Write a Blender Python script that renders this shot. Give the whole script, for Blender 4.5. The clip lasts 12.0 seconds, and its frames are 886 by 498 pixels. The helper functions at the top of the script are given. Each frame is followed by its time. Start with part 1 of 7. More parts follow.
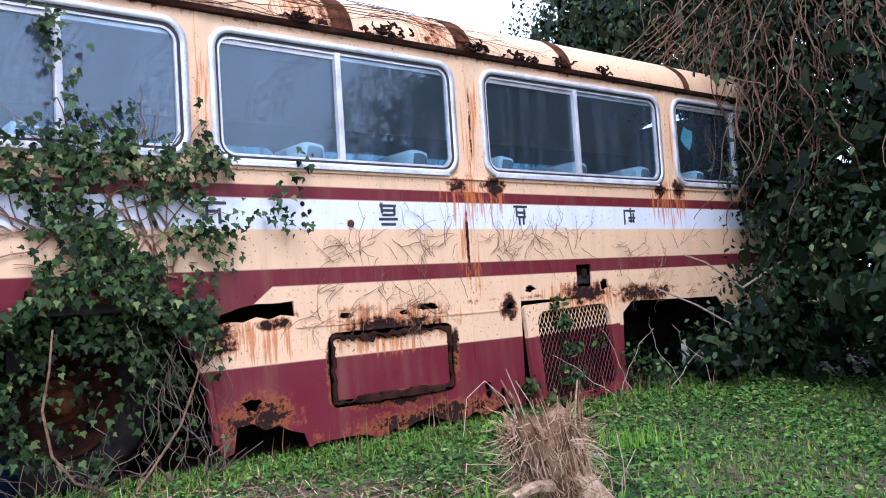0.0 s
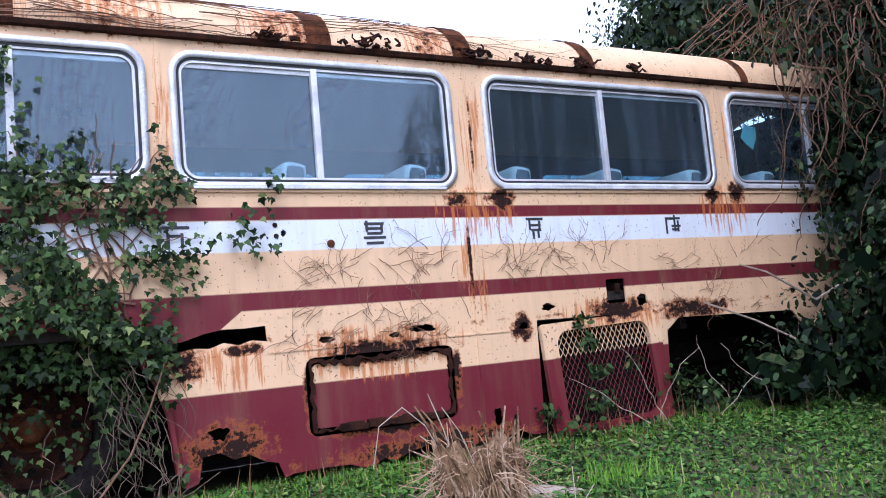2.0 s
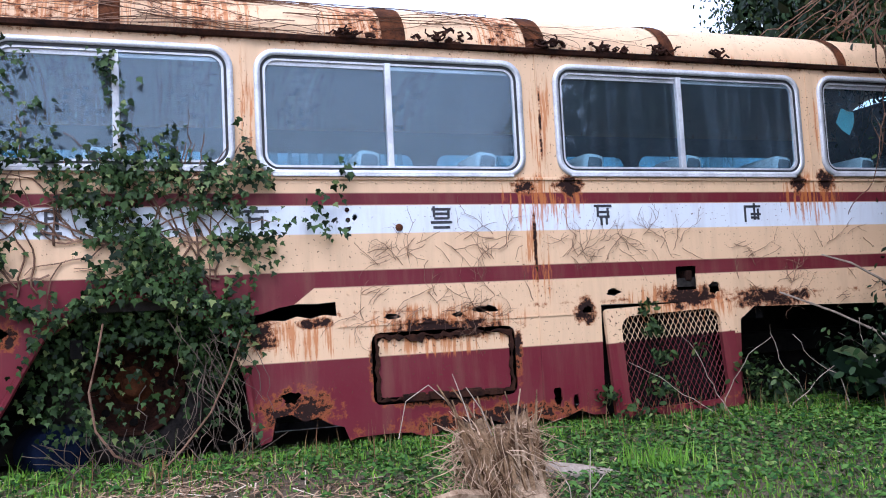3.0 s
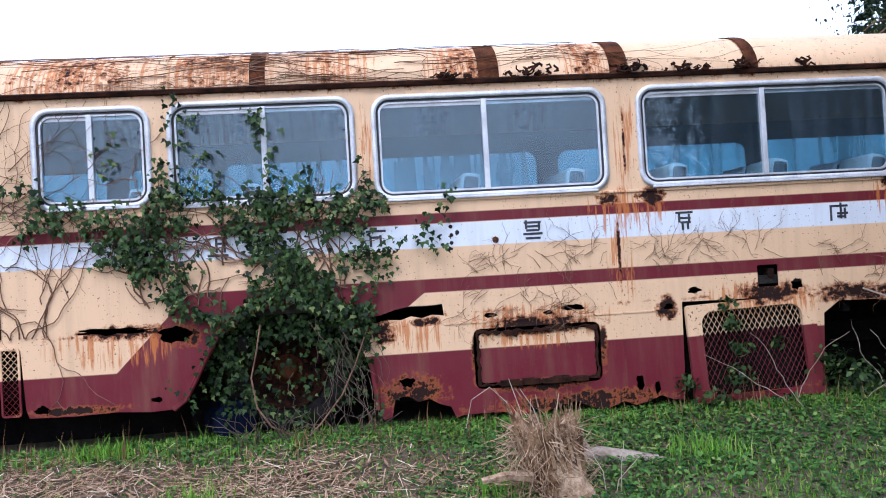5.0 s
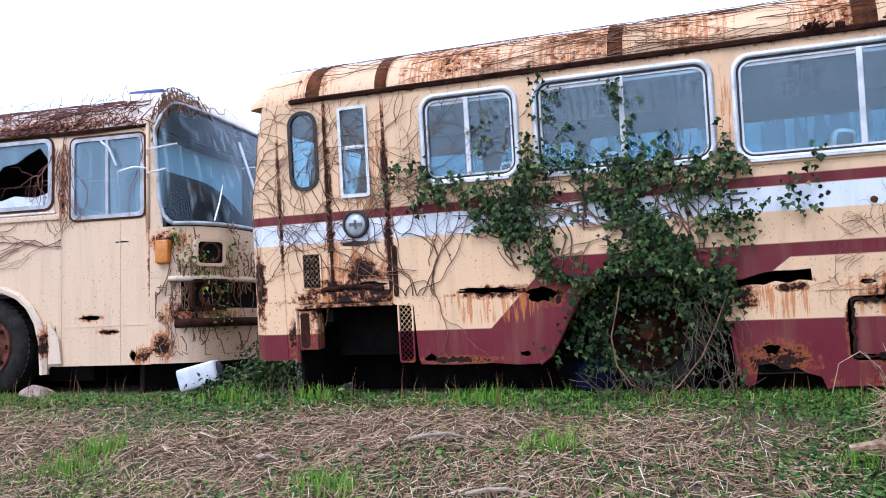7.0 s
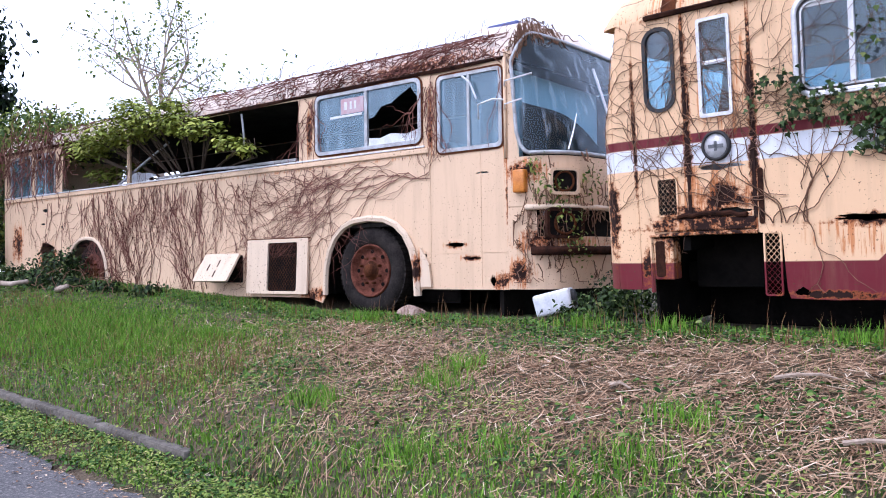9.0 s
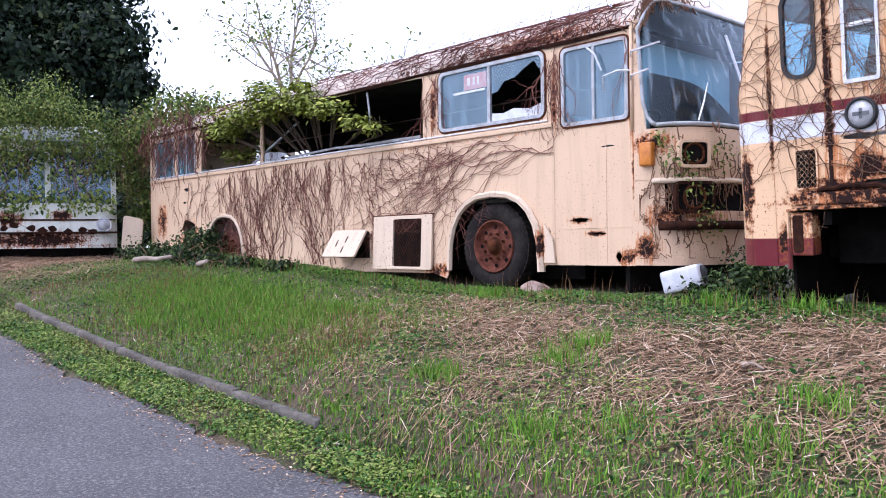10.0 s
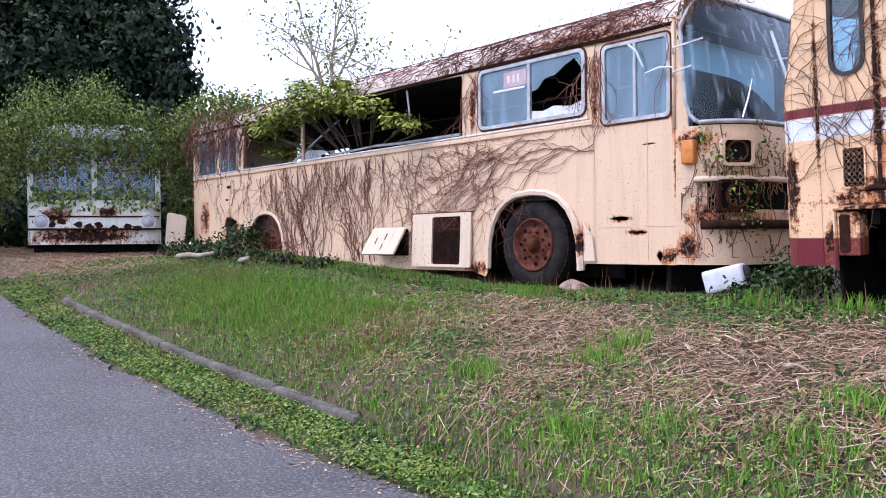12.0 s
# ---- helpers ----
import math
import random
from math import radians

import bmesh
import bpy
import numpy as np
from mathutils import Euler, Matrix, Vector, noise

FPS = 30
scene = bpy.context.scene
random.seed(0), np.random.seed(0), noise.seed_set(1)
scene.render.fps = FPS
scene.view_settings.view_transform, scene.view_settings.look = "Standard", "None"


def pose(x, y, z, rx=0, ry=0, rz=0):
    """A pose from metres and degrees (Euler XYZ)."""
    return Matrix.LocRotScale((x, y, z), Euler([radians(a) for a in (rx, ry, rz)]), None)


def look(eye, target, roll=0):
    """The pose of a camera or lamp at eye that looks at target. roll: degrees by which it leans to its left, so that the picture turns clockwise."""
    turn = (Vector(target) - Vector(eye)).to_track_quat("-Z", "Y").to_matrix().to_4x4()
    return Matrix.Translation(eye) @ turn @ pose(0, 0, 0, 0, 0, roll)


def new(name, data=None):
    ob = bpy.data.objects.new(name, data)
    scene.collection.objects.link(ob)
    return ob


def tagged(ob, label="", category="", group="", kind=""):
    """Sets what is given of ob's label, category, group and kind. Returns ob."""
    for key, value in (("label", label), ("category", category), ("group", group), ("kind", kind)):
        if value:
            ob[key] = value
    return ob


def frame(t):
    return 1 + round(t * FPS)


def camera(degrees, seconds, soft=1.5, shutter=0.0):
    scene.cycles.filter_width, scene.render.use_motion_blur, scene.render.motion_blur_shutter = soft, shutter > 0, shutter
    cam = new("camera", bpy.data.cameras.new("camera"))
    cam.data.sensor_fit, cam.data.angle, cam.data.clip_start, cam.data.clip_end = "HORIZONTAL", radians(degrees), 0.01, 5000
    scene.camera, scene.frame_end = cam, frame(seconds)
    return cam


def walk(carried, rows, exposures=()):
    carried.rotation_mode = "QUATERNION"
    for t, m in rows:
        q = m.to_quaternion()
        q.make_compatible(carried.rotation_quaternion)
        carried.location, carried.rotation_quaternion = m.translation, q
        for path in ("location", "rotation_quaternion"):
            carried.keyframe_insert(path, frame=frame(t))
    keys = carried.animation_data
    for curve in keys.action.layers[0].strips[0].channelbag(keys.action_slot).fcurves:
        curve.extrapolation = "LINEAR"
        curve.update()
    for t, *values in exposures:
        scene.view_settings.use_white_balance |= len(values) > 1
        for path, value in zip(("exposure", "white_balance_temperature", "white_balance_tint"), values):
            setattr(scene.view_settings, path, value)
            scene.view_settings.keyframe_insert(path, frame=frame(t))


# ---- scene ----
cam = camera(55.4, 12.0, soft=1.0)

PATH = [
    (0.0, -0.068, -4.154, 0.557, 96.16, 6.24, -39.63),
    (0.5, 0.248, -4.117, 0.56, 95.33, 7.99, -38.37),
    (1.0, 0.575, -4.169, 0.534, 95.61, 7.62, -36.62),
    (1.5, 0.806, -4.272, 0.517, 96.45, 7.16, -32.06),
    (2.0, 0.928, -4.449, 0.433, 99.14, 7.02, -28.9),
    (2.5, 1.079, -4.663, 0.469, 98.01, 7.27, -23.98),
    (3.0, 1.247, -4.897, 0.441, 97.94, 4.15, -18.94),
    (3.2, 1.267, -5.003, 0.429, 98.44, 4.86, -17.94),
    (4.8, 1.607, -5.875, 0.704, 95.98, 4.07, -6.94),
    (5.0, 1.675, -5.962, 0.73, 94.96, 3.73, -5.62),
    (5.5, 1.903, -6.086, 0.717, 94.13, 2.83, -2.37),
    (6.0, 2.083, -6.094, 0.734, 93.04, 3.0, 4.45),
    (6.5, 2.0, -6.05, 0.691, 93.88, 3.59, 13.75),
    (7.0, 1.77, -6.157, 0.587, 94.95, 1.98, 19.25),
    (7.5, 1.821, -6.043, 0.593, 94.84, 1.74, 27.84),
    (7.7, 1.727, -6.089, 0.515, 95.39, 1.08, 29.95),
    (9.3, 1.705, -5.968, 0.535, 90.12, 1.21, 46.12),
    (9.5, 1.705, -5.968, 0.535, 89.75, 1.38, 47.76),
    (10.0, 1.705, -5.968, 0.535, 89.57, 0.87, 51.77),
    (10.5, 1.705, -5.968, 0.535, 89.45, 0.39, 54.7),
    (11.0, 1.705, -5.968, 0.535, 89.26, 0.37, 55.1),
    (11.5, 1.705, -5.968, 0.535, 89.3, 0.47, 54.89),
    (12.0, 1.705, -5.968, 0.535, 89.46, 0.59, 54.41),
]
walk(cam, [(t, pose(x, y, z, tilt, 0, yaw) @ pose(0, 0, 0, 0, 0, -lean)) for t, x, y, z, tilt, lean, yaw in PATH],
     exposures=((0.0, 0.36, 5250, 20), (1.0, 0.36, 5250, 20), (2.0, 0.2, 5250, 19), (3.2, 0.12, 5250, 17), (5.0, 0.0, 5250, 15), (7.0, 0.02, 5250, 14), (9.5, 0.15, 5500, 22), (12.0, 0.15, 5500, 22)))

# ---- sky and sun: a bright overcast day ----
world = bpy.data.worlds.new("overcast_sky")
scene.world = world
world.use_nodes = True
wt = world.node_tree
sky = wt.nodes.new("ShaderNodeTexSky")
sky.sky_type, sky.sun_disc = "NISHITA", False
sky.sun_elevation, sky.sun_rotation = radians(52), radians(205)
sky.dust_density, sky.air_density = 4.0, 1.0
back = wt.nodes["Background"]
back.inputs[1].default_value = 0.10
cloud = wt.nodes.new("ShaderNodeBackground")
cloud.inputs[0].default_value, cloud.inputs[1].default_value = (0.96, 0.97, 1.0, 1), 1.25
both = wt.nodes.new("ShaderNodeAddShader")
wt.links.new(sky.outputs[0], back.inputs[0])
wt.links.new(back.outputs[0], both.inputs[0])
wt.links.new(cloud.outputs[0], both.inputs[1])
wt.links.new(both.outputs[0], wt.nodes["World Output"].inputs[0])
sun = new("sun", bpy.data.lights.new("sun", "SUN"))
sun.data.energy, sun.data.angle, sun.data.color = 1.3, radians(18), (1.0, 0.96, 0.9)
sun.matrix_world = look((-6, -13, 16), (0, 0, 0))

# ---- node helpers ----
rng = np.random.default_rng(7)


def mth(nt, op, a, b=0.0, c=0.0, clamp=False):
    n = nt.nodes.new("ShaderNodeMath")
    n.operation, n.use_clamp = op, clamp
    for i, v in enumerate((a, b, c)):
        if isinstance(v, (int, float)):
            n.inputs[i].default_value = v
        else:
            nt.links.new(v, n.inputs[i])
    return n.outputs[0]


def above(nt, a, b, soft=0.004):
    """0 to 1 as a passes b."""
    return mth(nt, "MULTIPLY_ADD", mth(nt, "SUBTRACT", a, b), 0.5 / soft, 0.5, clamp=True)


def between(nt, v, lo, hi, soft=0.004):
    return mth(nt, "MULTIPLY", above(nt, v, lo, soft), above(nt, hi, v, soft))


def mix(nt, f, a, b):
    n = nt.nodes.new("ShaderNodeMix")
    n.data_type = "RGBA"
    for i, v in ((0, f), (6, a), (7, b)):
        if isinstance(v, tuple):
            n.inputs[i].default_value = (*v, 1)
        elif isinstance(v, (int, float)):
            n.inputs[i].default_value = v
        else:
            nt.links.new(v, n.inputs[i])
    return n.outputs[2]


def grain(nt, vec, scale, detail=6.0, rough=0.6, stretch=None):
    if stretch:
        mp = nt.nodes.new("ShaderNodeMapping")
        mp.inputs["Scale"].default_value = stretch
        nt.links.new(vec, mp.inputs[0])
        vec = mp.outputs[0]
    n = nt.nodes.new("ShaderNodeTexNoise")
    n.inputs["Scale"].default_value, n.inputs["Detail"].default_value, n.inputs["Roughness"].default_value = scale, detail, rough
    nt.links.new(vec, n.inputs["Vector"])
    return n.outputs[0]


def start(name, rough=0.7, metal=0.0):
    m = bpy.data.materials.new(name)
    m.use_nodes = True
    nt = m.node_tree
    b = nt.nodes["Principled BSDF"]
    b.inputs["Roughness"].default_value, b.inputs["Metallic"].default_value = rough, metal
    tc = nt.nodes.new("ShaderNodeTexCoord")
    return m, nt, b, tc.outputs["Object"]


def bump(nt, b, height, strength=0.3, dist=0.01):
    n = nt.nodes.new("ShaderNodeBump")
    n.inputs["Strength"].default_value, n.inputs["Distance"].default_value = strength, dist
    nt.links.new(height, n.inputs["Height"])
    nt.links.new(n.outputs[0], b.inputs["Normal"])


def surface(name, c1, c2, rough=0.75, metal=0.0, scale=6.0, fine=60.0, relief=0.3, spread=0.12):
    m, nt, b, co = start(name, rough, metal)
    b.inputs["Specular IOR Level"].default_value = 0.5 if rough < 0.8 else 0.08
    g = mth(nt, "ADD", mth(nt, "MULTIPLY", grain(nt, co, scale), 0.65), mth(nt, "MULTIPLY", grain(nt, co, fine), 0.35))
    nt.links.new(mix(nt, above(nt, g, 0.5, spread), c1, c2), b.inputs["Base Color"])
    bump(nt, b, grain(nt, co, fine), relief, 0.006)
    return m


def leafy(name, c1, c2, c3, rough=0.55):
    """Foliage whose single leaves differ in tone."""
    m, nt, b, co = start(name, rough)
    geo = nt.nodes.new("ShaderNodeNewGeometry")
    r = geo.outputs["Random Per Island"]
    c = mix(nt, above(nt, r, 0.45, 0.3), c1, c2)
    c = mix(nt, above(nt, r, 0.93, 0.03), c, c3)
    c = mix(nt, mth(nt, "MULTIPLY", grain(nt, co, 1.3), 0.4), c, c1)
    nt.links.new(c, b.inputs["Base Color"])
    b.inputs["Specular IOR Level"].default_value = 0.14
    return m


RUST_DARK, RUST_LIGHT = (0.020, 0.008, 0.006), (0.30, 0.090, 0.026)


def weathered(name, paint, spots=(), bands=(), amount=0.0, rough=0.5, chip=0.9, runs=(), grainway=(34, 34, 2.2)):
    """Old paint with rust: paint(nt, x, z) gives the colour; spots (x, z, rx, rz) and bands (z, half width) rust most."""
    m, nt, b, co = start(name, rough)
    sep = nt.nodes.new("ShaderNodeSeparateXYZ")
    nt.links.new(co, sep.inputs[0])
    x, z = sep.outputs[0], sep.outputs[2]
    base = paint(nt, x, z)
    b.inputs["Specular IOR Level"].default_value = 0.22
    fade = grain(nt, co, 1.7, 5, 0.6)
    base = mix(nt, mth(nt, "MULTIPLY", above(nt, fade, 0.52, 0.2), 0.035), base, (0.62, 0.47, 0.35))
    grime = grain(nt, co, 1.0, 7, 0.65, (9, 9, 0.9))
    base = mix(nt, mth(nt, "MULTIPLY", above(nt, grime, 0.58, 0.1), 0.20), base, (0.26, 0.17, 0.10))
    big = grain(nt, co, 2.2, 4, 0.6)
    fine = grain(nt, co, 26.0, 10, 0.72)
    mid = grain(nt, co, 8.0, 9, 0.7)
    def zone(places):
        near = None
        for (sx, sz, rx, rz) in places:
            dx = mth(nt, "MULTIPLY", mth(nt, "SUBTRACT", x, sx), 1.0 / rx)
            dz = mth(nt, "MULTIPLY", mth(nt, "SUBTRACT", z, sz), 1.0 / rz)
            d = mth(nt, "ADD", mth(nt, "MULTIPLY", dx, dx), mth(nt, "MULTIPLY", dz, dz))
            s = mth(nt, "SUBTRACT", 1.0, d, clamp=True)
            near = s if near is None else mth(nt, "MAXIMUM", near, s)
        return near

    near = zone(spots)
    for (bz, hw) in bands:
        d = mth(nt, "MULTIPLY", mth(nt, "ABSOLUTE", mth(nt, "SUBTRACT", z, bz)), 1.0 / hw)
        s = mth(nt, "MULTIPLY", mth(nt, "SUBTRACT", 1.0, d, clamp=True), 0.5)
        near = s if near is None else mth(nt, "MAXIMUM", near, s)
    if near is None:
        near = mth(nt, "ADD", 0.0, 0.0)
    drive = mth(nt, "ADD", mth(nt, "MULTIPLY", near, 0.232), mth(nt, "ADD", mth(nt, "MULTIPLY", mid, 0.48), mth(nt, "ADD", mth(nt, "MULTIPLY", fine, 0.42), mth(nt, "MULTIPLY", big, 0.10))))
    stain = above(nt, drive, 0.648 - amount, 0.03)
    core = above(nt, drive, 0.695 - amount, 0.016)
    wet = zone(runs) if runs else near
    streaks = mth(nt, "ADD", grain(nt, co, 1.0, 5, 0.7, grainway), mth(nt, "MULTIPLY", wet, 0.10))
    drips = mth(nt, "MULTIPLY", above(nt, streaks, 0.60, 0.035), mth(nt, "MULTIPLY", wet, 2.2, clamp=True))
    c = mix(nt, mth(nt, "MULTIPLY", drips, 0.80), base, (0.50, 0.165, 0.04))
    c = mix(nt, mth(nt, "MULTIPLY", stain, 0.85), c, RUST_LIGHT)
    c = mix(nt, core, c, RUST_DARK)
    chips = mth(nt, "MULTIPLY", above(nt, grain(nt, co, 55.0, 3, 0.5), 0.66, 0.015), above(nt, grain(nt, co, 3.0, 4, 0.6), 0.46, 0.05))
    c = mix(nt, mth(nt, "MULTIPLY", chips, chip), c, (0.10, 0.045, 0.022))
    nt.links.new(c, b.inputs["Base Color"])
    nt.links.new(mth(nt, "MULTIPLY_ADD", stain, 0.35, rough), b.inputs["Roughness"])
    bump(nt, b, mth(nt, "ADD", mth(nt, "MULTIPLY", core, -0.8), mth(nt, "ADD", mth(nt, "MULTIPLY", fine, 0.25), mth(nt, "MULTIPLY", big, 1.6))), 0.45, 0.012)
    return m


CREAM, MAROON, WHITE = (0.74, 0.50, 0.30), (0.130, 0.010, 0.020), (0.70, 0.74, 0.80)


def livery(nt, x, z):
    skirt = above(nt, 0.53, z)
    thin = between(nt, z, 1.428, 1.500)
    low = mth(nt, "MULTIPLY", between(nt, z, 0.945, 1.040), above(nt, x, 0.49))
    left = above(nt, x, mth(nt, "MULTIPLY_ADD", mth(nt, "SUBTRACT", z, 0.554), 0.99, 0.02))
    right = above(nt, mth(nt, "MULTIPLY_ADD", mth(nt, "SUBTRACT", z, 0.82), 1.3, 1.94), x)
    wedge = mth(nt, "MULTIPLY", mth(nt, "MULTIPLY", left, right), above(nt, 1.04, z))
    wedge = mth(nt, "MULTIPLY", wedge, mth(nt, "MAXIMUM", above(nt, 1.72, x), above(nt, z, 0.80)))
    red = mth(nt, "MAXIMUM", mth(nt, "MAXIMUM", skirt, thin), mth(nt, "MAXIMUM", low, wedge))
    c = mix(nt, between(nt, z, 1.258, 1.425), CREAM, WHITE)
    return mix(nt, red, c, MAROON)


def plain(c):
    return lambda nt, x, z: mix(nt, 0.0, c, c)


SPOTS = [(1.80, 0.69, 0.14, 0.16), (2.1, 0.745, 0.16, 0.05), (2.88, 0.66, 0.62, 0.14), (2.44, 0.47, 0.05, 0.26), (3.36, 0.50, 0.05, 0.26), (2.9, 0.25, 0.55, 0.07), (2.0, 0.24, 0.34, 0.2), (0.05, 0.80, 0.42, 0.08),
         (3.46, 1.535, 0.13, 0.08), (3.78, 1.535, 0.16, 0.10), (5.62, 1.56, 0.10, 0.10), (5.86, 1.58, 0.14, 0.12), (3.52, 1.15, 0.022, 0.38), (4.62, 0.79, 0.42, 0.13), (3.85, 0.73, 0.12, 0.13),
         (5.3, 0.76, 0.5, 0.11), (-1.05, 1.00, 0.30, 0.18), (-1.2, 0.84, 0.6, 0.17), (-0.80, 1.5, 0.06, 1.0), (-1.30, 1.6, 0.055, 1.0), (-1.75, 1.6, 0.03, 0.9), (-2.0, 0.9, 0.12, 0.5), (-1.66, 0.5, 0.1, 0.3), (3.6, 1.95, 0.018, 0.36), (3.2, 0.10, 0.9, 0.14), (-0.3, 0.30, 0.5, 0.05), (0.45, 0.76, 0.2, 0.12)]
M_SIDE = weathered("bus_side_paint", livery, SPOTS, [(0.79, 0.05), (2.40, 0.06), (0.10, 0.08)], 0.012,
                   runs=[(2.05, 0.66, 0.32, 0.15), (2.88, 0.72, 0.66, 0.13), (3.58, 1.44, 0.36, 0.22), (5.72, 1.46, 0.34, 0.22), (3.55, 1.10, 0.14, 0.36), (3.60, 1.98, 0.11, 0.40), (1.74, 2.0, 0.07, 0.36), (0.0, 0.70, 0.52, 0.16), (-1.15, 1.0, 0.45, 0.36), (4.55, 0.74, 0.55, 0.18), (5.85, 2.0, 0.06, 0.4), (-1.0, 1.9, 0.3, 0.5)])
M_STRIP = weathered("rusted_strip_paint", livery, [(-1.05, 1.5, 1.2, 1.4)], (), 0.055, runs=[(-1.05, 1.5, 1.2, 1.4)])
M_HATCH = weathered("bus_hatch_paint", livery, [(2.88, 0.65, 0.6, 0.07), (2.88, 0.26, 0.5, 0.05)], (), 0.0, runs=[(2.88, 0.63, 0.5, 0.14)])
M_ROOF = weathered("bus_roof_paint", plain(CREAM), [(2.45, 2.6, 0.35, 0.5), (1.55, 2.6, 0.4, 0.5), (3.4, 2.6, 0.30, 0.5), (0.7, 2.6, 0.6, 0.5), (-0.2, 2.6, 0.8, 0.5), (-1.4, 2.6, 0.3, 0.5)], [(2.44, 0.05)], -0.075, grainway=(34, 1.6, 1.6))
M_RUST = surface("flaking_rust", (0.03, 0.012, 0.007), (0.13, 0.045, 0.018), 0.9, 0.0, 9, 70, 0.9)
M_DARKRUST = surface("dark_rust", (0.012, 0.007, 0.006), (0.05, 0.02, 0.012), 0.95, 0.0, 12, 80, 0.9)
M_COACH = weathered("coach_side_paint", plain((0.67, 0.485, 0.325)), [(1.25, 0.74, 0.22, 0.05), (1.45, 0.60, 0.2, 0.05), (1.85, 0.36, 0.16, 0.14), (1.92, 1.9, 0.06, 0.8), (0.94, 2.1, 0.07, 0.5), (-0.96, 2.15, 0.09, 0.5), (1.94, 1.2, 0.05, 0.6), (0.78, 0.55, 0.08, 0.2), (-8.5, 1.0, 0.3, 0.5), (-0.9, 0.2, 0.4, 0.12), (-7.4, 0.7, 0.5, 0.4)], [(1.72, 0.03)], -0.012, 0.55)
M_COACHFRONT = weathered("coach_front_paint", plain((0.66, 0.48, 0.325)), [(2.05, 0.45, 0.22, 0.20), (2.3, 0.75, 0.4, 0.16), (2.1, 1.45, 0.4, 0.16)], (), -0.012, 0.55)
M_COACHROOF = weathered("coach_roof_paint", plain((0.70, 0.61, 0.54)), [(0.8, 2.70, 1.4, 0.15)], [(2.64, 0.05)], -0.02, 0.6)
M_COACHFADE = weathered("coach_arch_paint", plain((0.66, 0.525, 0.39)), [(0.75, 0.5, 0.1, 0.2)], (), 0.0, 0.5)
M_OLDBUS = weathered("old_bus_paint", plain((0.74, 0.77, 0.70)), [(-0.2, 0.36, 1.3, 0.22), (-0.7, 0.75, 0.35, 0.2), (0.2, 0.82, 0.3, 0.14)], [(0.24, 0.12)], 0.025, 0.55)
M_ALU = surface("weathered_aluminium", (0.76, 0.77, 0.80), (0.46, 0.46, 0.48), 0.42, 0.3, 5, 90, 0.15)
M_ALUDULL = surface("dull_coach_aluminium", (0.50, 0.53, 0.57), (0.24, 0.23, 0.22), 0.5, 0.3, 6, 90, 0.2)
M_RUBBER = surface("black_rubber", (0.010, 0.010, 0.011), (0.03, 0.03, 0.032), 0.7, 0, 8, 70, 0.2)
M_TYRE = surface("dusty_tyre_rubber", (0.010, 0.009, 0.009), (0.036, 0.030, 0.027), 0.85, 0, 7, 50, 0.4)
M_RIM = surface("rusty_red_rim", (0.055, 0.018, 0.012), (0.19, 0.068, 0.044), 0.8, 0.1, 10, 60, 0.7)
# Near black for hollows and undersides: deep shade put into the colour.
M_SHADEBLACK = surface("shade_black", (0.004, 0.004, 0.004), (0.012, 0.010, 0.009), 0.95, 0, 5, 30, 0.3)
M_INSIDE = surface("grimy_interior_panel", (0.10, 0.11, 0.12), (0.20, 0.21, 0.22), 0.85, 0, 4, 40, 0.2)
# Darker than M_INSIDE: interior shade put into the colour.
M_DARKIN = surface("shade_dark_interior", (0.016, 0.014, 0.013), (0.05, 0.045, 0.04), 0.9, 0, 4, 40, 0.2)
M_SEAT = surface("pale_seat_cover", (0.36, 0.45, 0.50), (0.52, 0.60, 0.64), 0.8, 0, 5, 50, 0.3)
M_SEATBASE = surface("blue_grey_seat_cloth", (0.06, 0.08, 0.10), (0.12, 0.14, 0.16), 0.9, 0, 6, 60, 0.3)
M_INK = surface("faded_black_lettering", (0.012, 0.012, 0.016), (0.05, 0.05, 0.06), 0.6, 0, 30, 90, 0.1)
M_ORANGE = surface("orange_lamp_plastic", (0.42, 0.13, 0.012), (0.60, 0.22, 0.03), 0.35, 0, 14, 60, 0.2)
M_LAMPGLASS = surface("clouded_lamp_glass", (0.35, 0.36, 0.38), (0.55, 0.56, 0.58), 0.25, 0, 12, 60, 0.1)
M_REDLAMP = surface("faded_red_plastic", (0.30, 0.05, 0.05), (0.45, 0.12, 0.10), 0.4, 0, 12, 60, 0.1)
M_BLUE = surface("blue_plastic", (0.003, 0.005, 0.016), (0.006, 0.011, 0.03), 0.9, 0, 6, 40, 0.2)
M_WHITEPL = surface("dirty_white_plastic", (0.50, 0.53, 0.58), (0.72, 0.74, 0.78), 0.6, 0, 7, 50, 0.3)
M_SIGN = surface("pale_red_sticker", (0.44, 0.24, 0.26), (0.46, 0.40, 0.44), 0.6, 0, 9, 50, 0.1)
M_TEAL = surface("teal_cloth", (0.12, 0.38, 0.42), (0.20, 0.50, 0.54), 0.8, 0, 9, 50, 0.2)
M_VINE = surface("dry_brown_vine", (0.10, 0.055, 0.035), (0.25, 0.15, 0.10), 0.9, 0, 5, 40, 0.5)
M_PALEVINE = surface("pale_dead_vine", (0.26, 0.20, 0.15), (0.46, 0.38, 0.31), 0.9, 0, 5, 40, 0.5)
M_REDVINE = surface("reddish_bare_vine", (0.085, 0.035, 0.028), (0.20, 0.09, 0.07), 0.9, 0, 4, 40, 0.5)
M_BARK = surface("grey_brown_bark", (0.06, 0.045, 0.035), (0.16, 0.12, 0.09), 0.95, 0, 5, 30, 0.9)
M_STUMP = surface("rotten_stump_wood", (0.08, 0.042, 0.023), (0.36, 0.23, 0.13), 0.95, 0, 14, 70, 1.0)
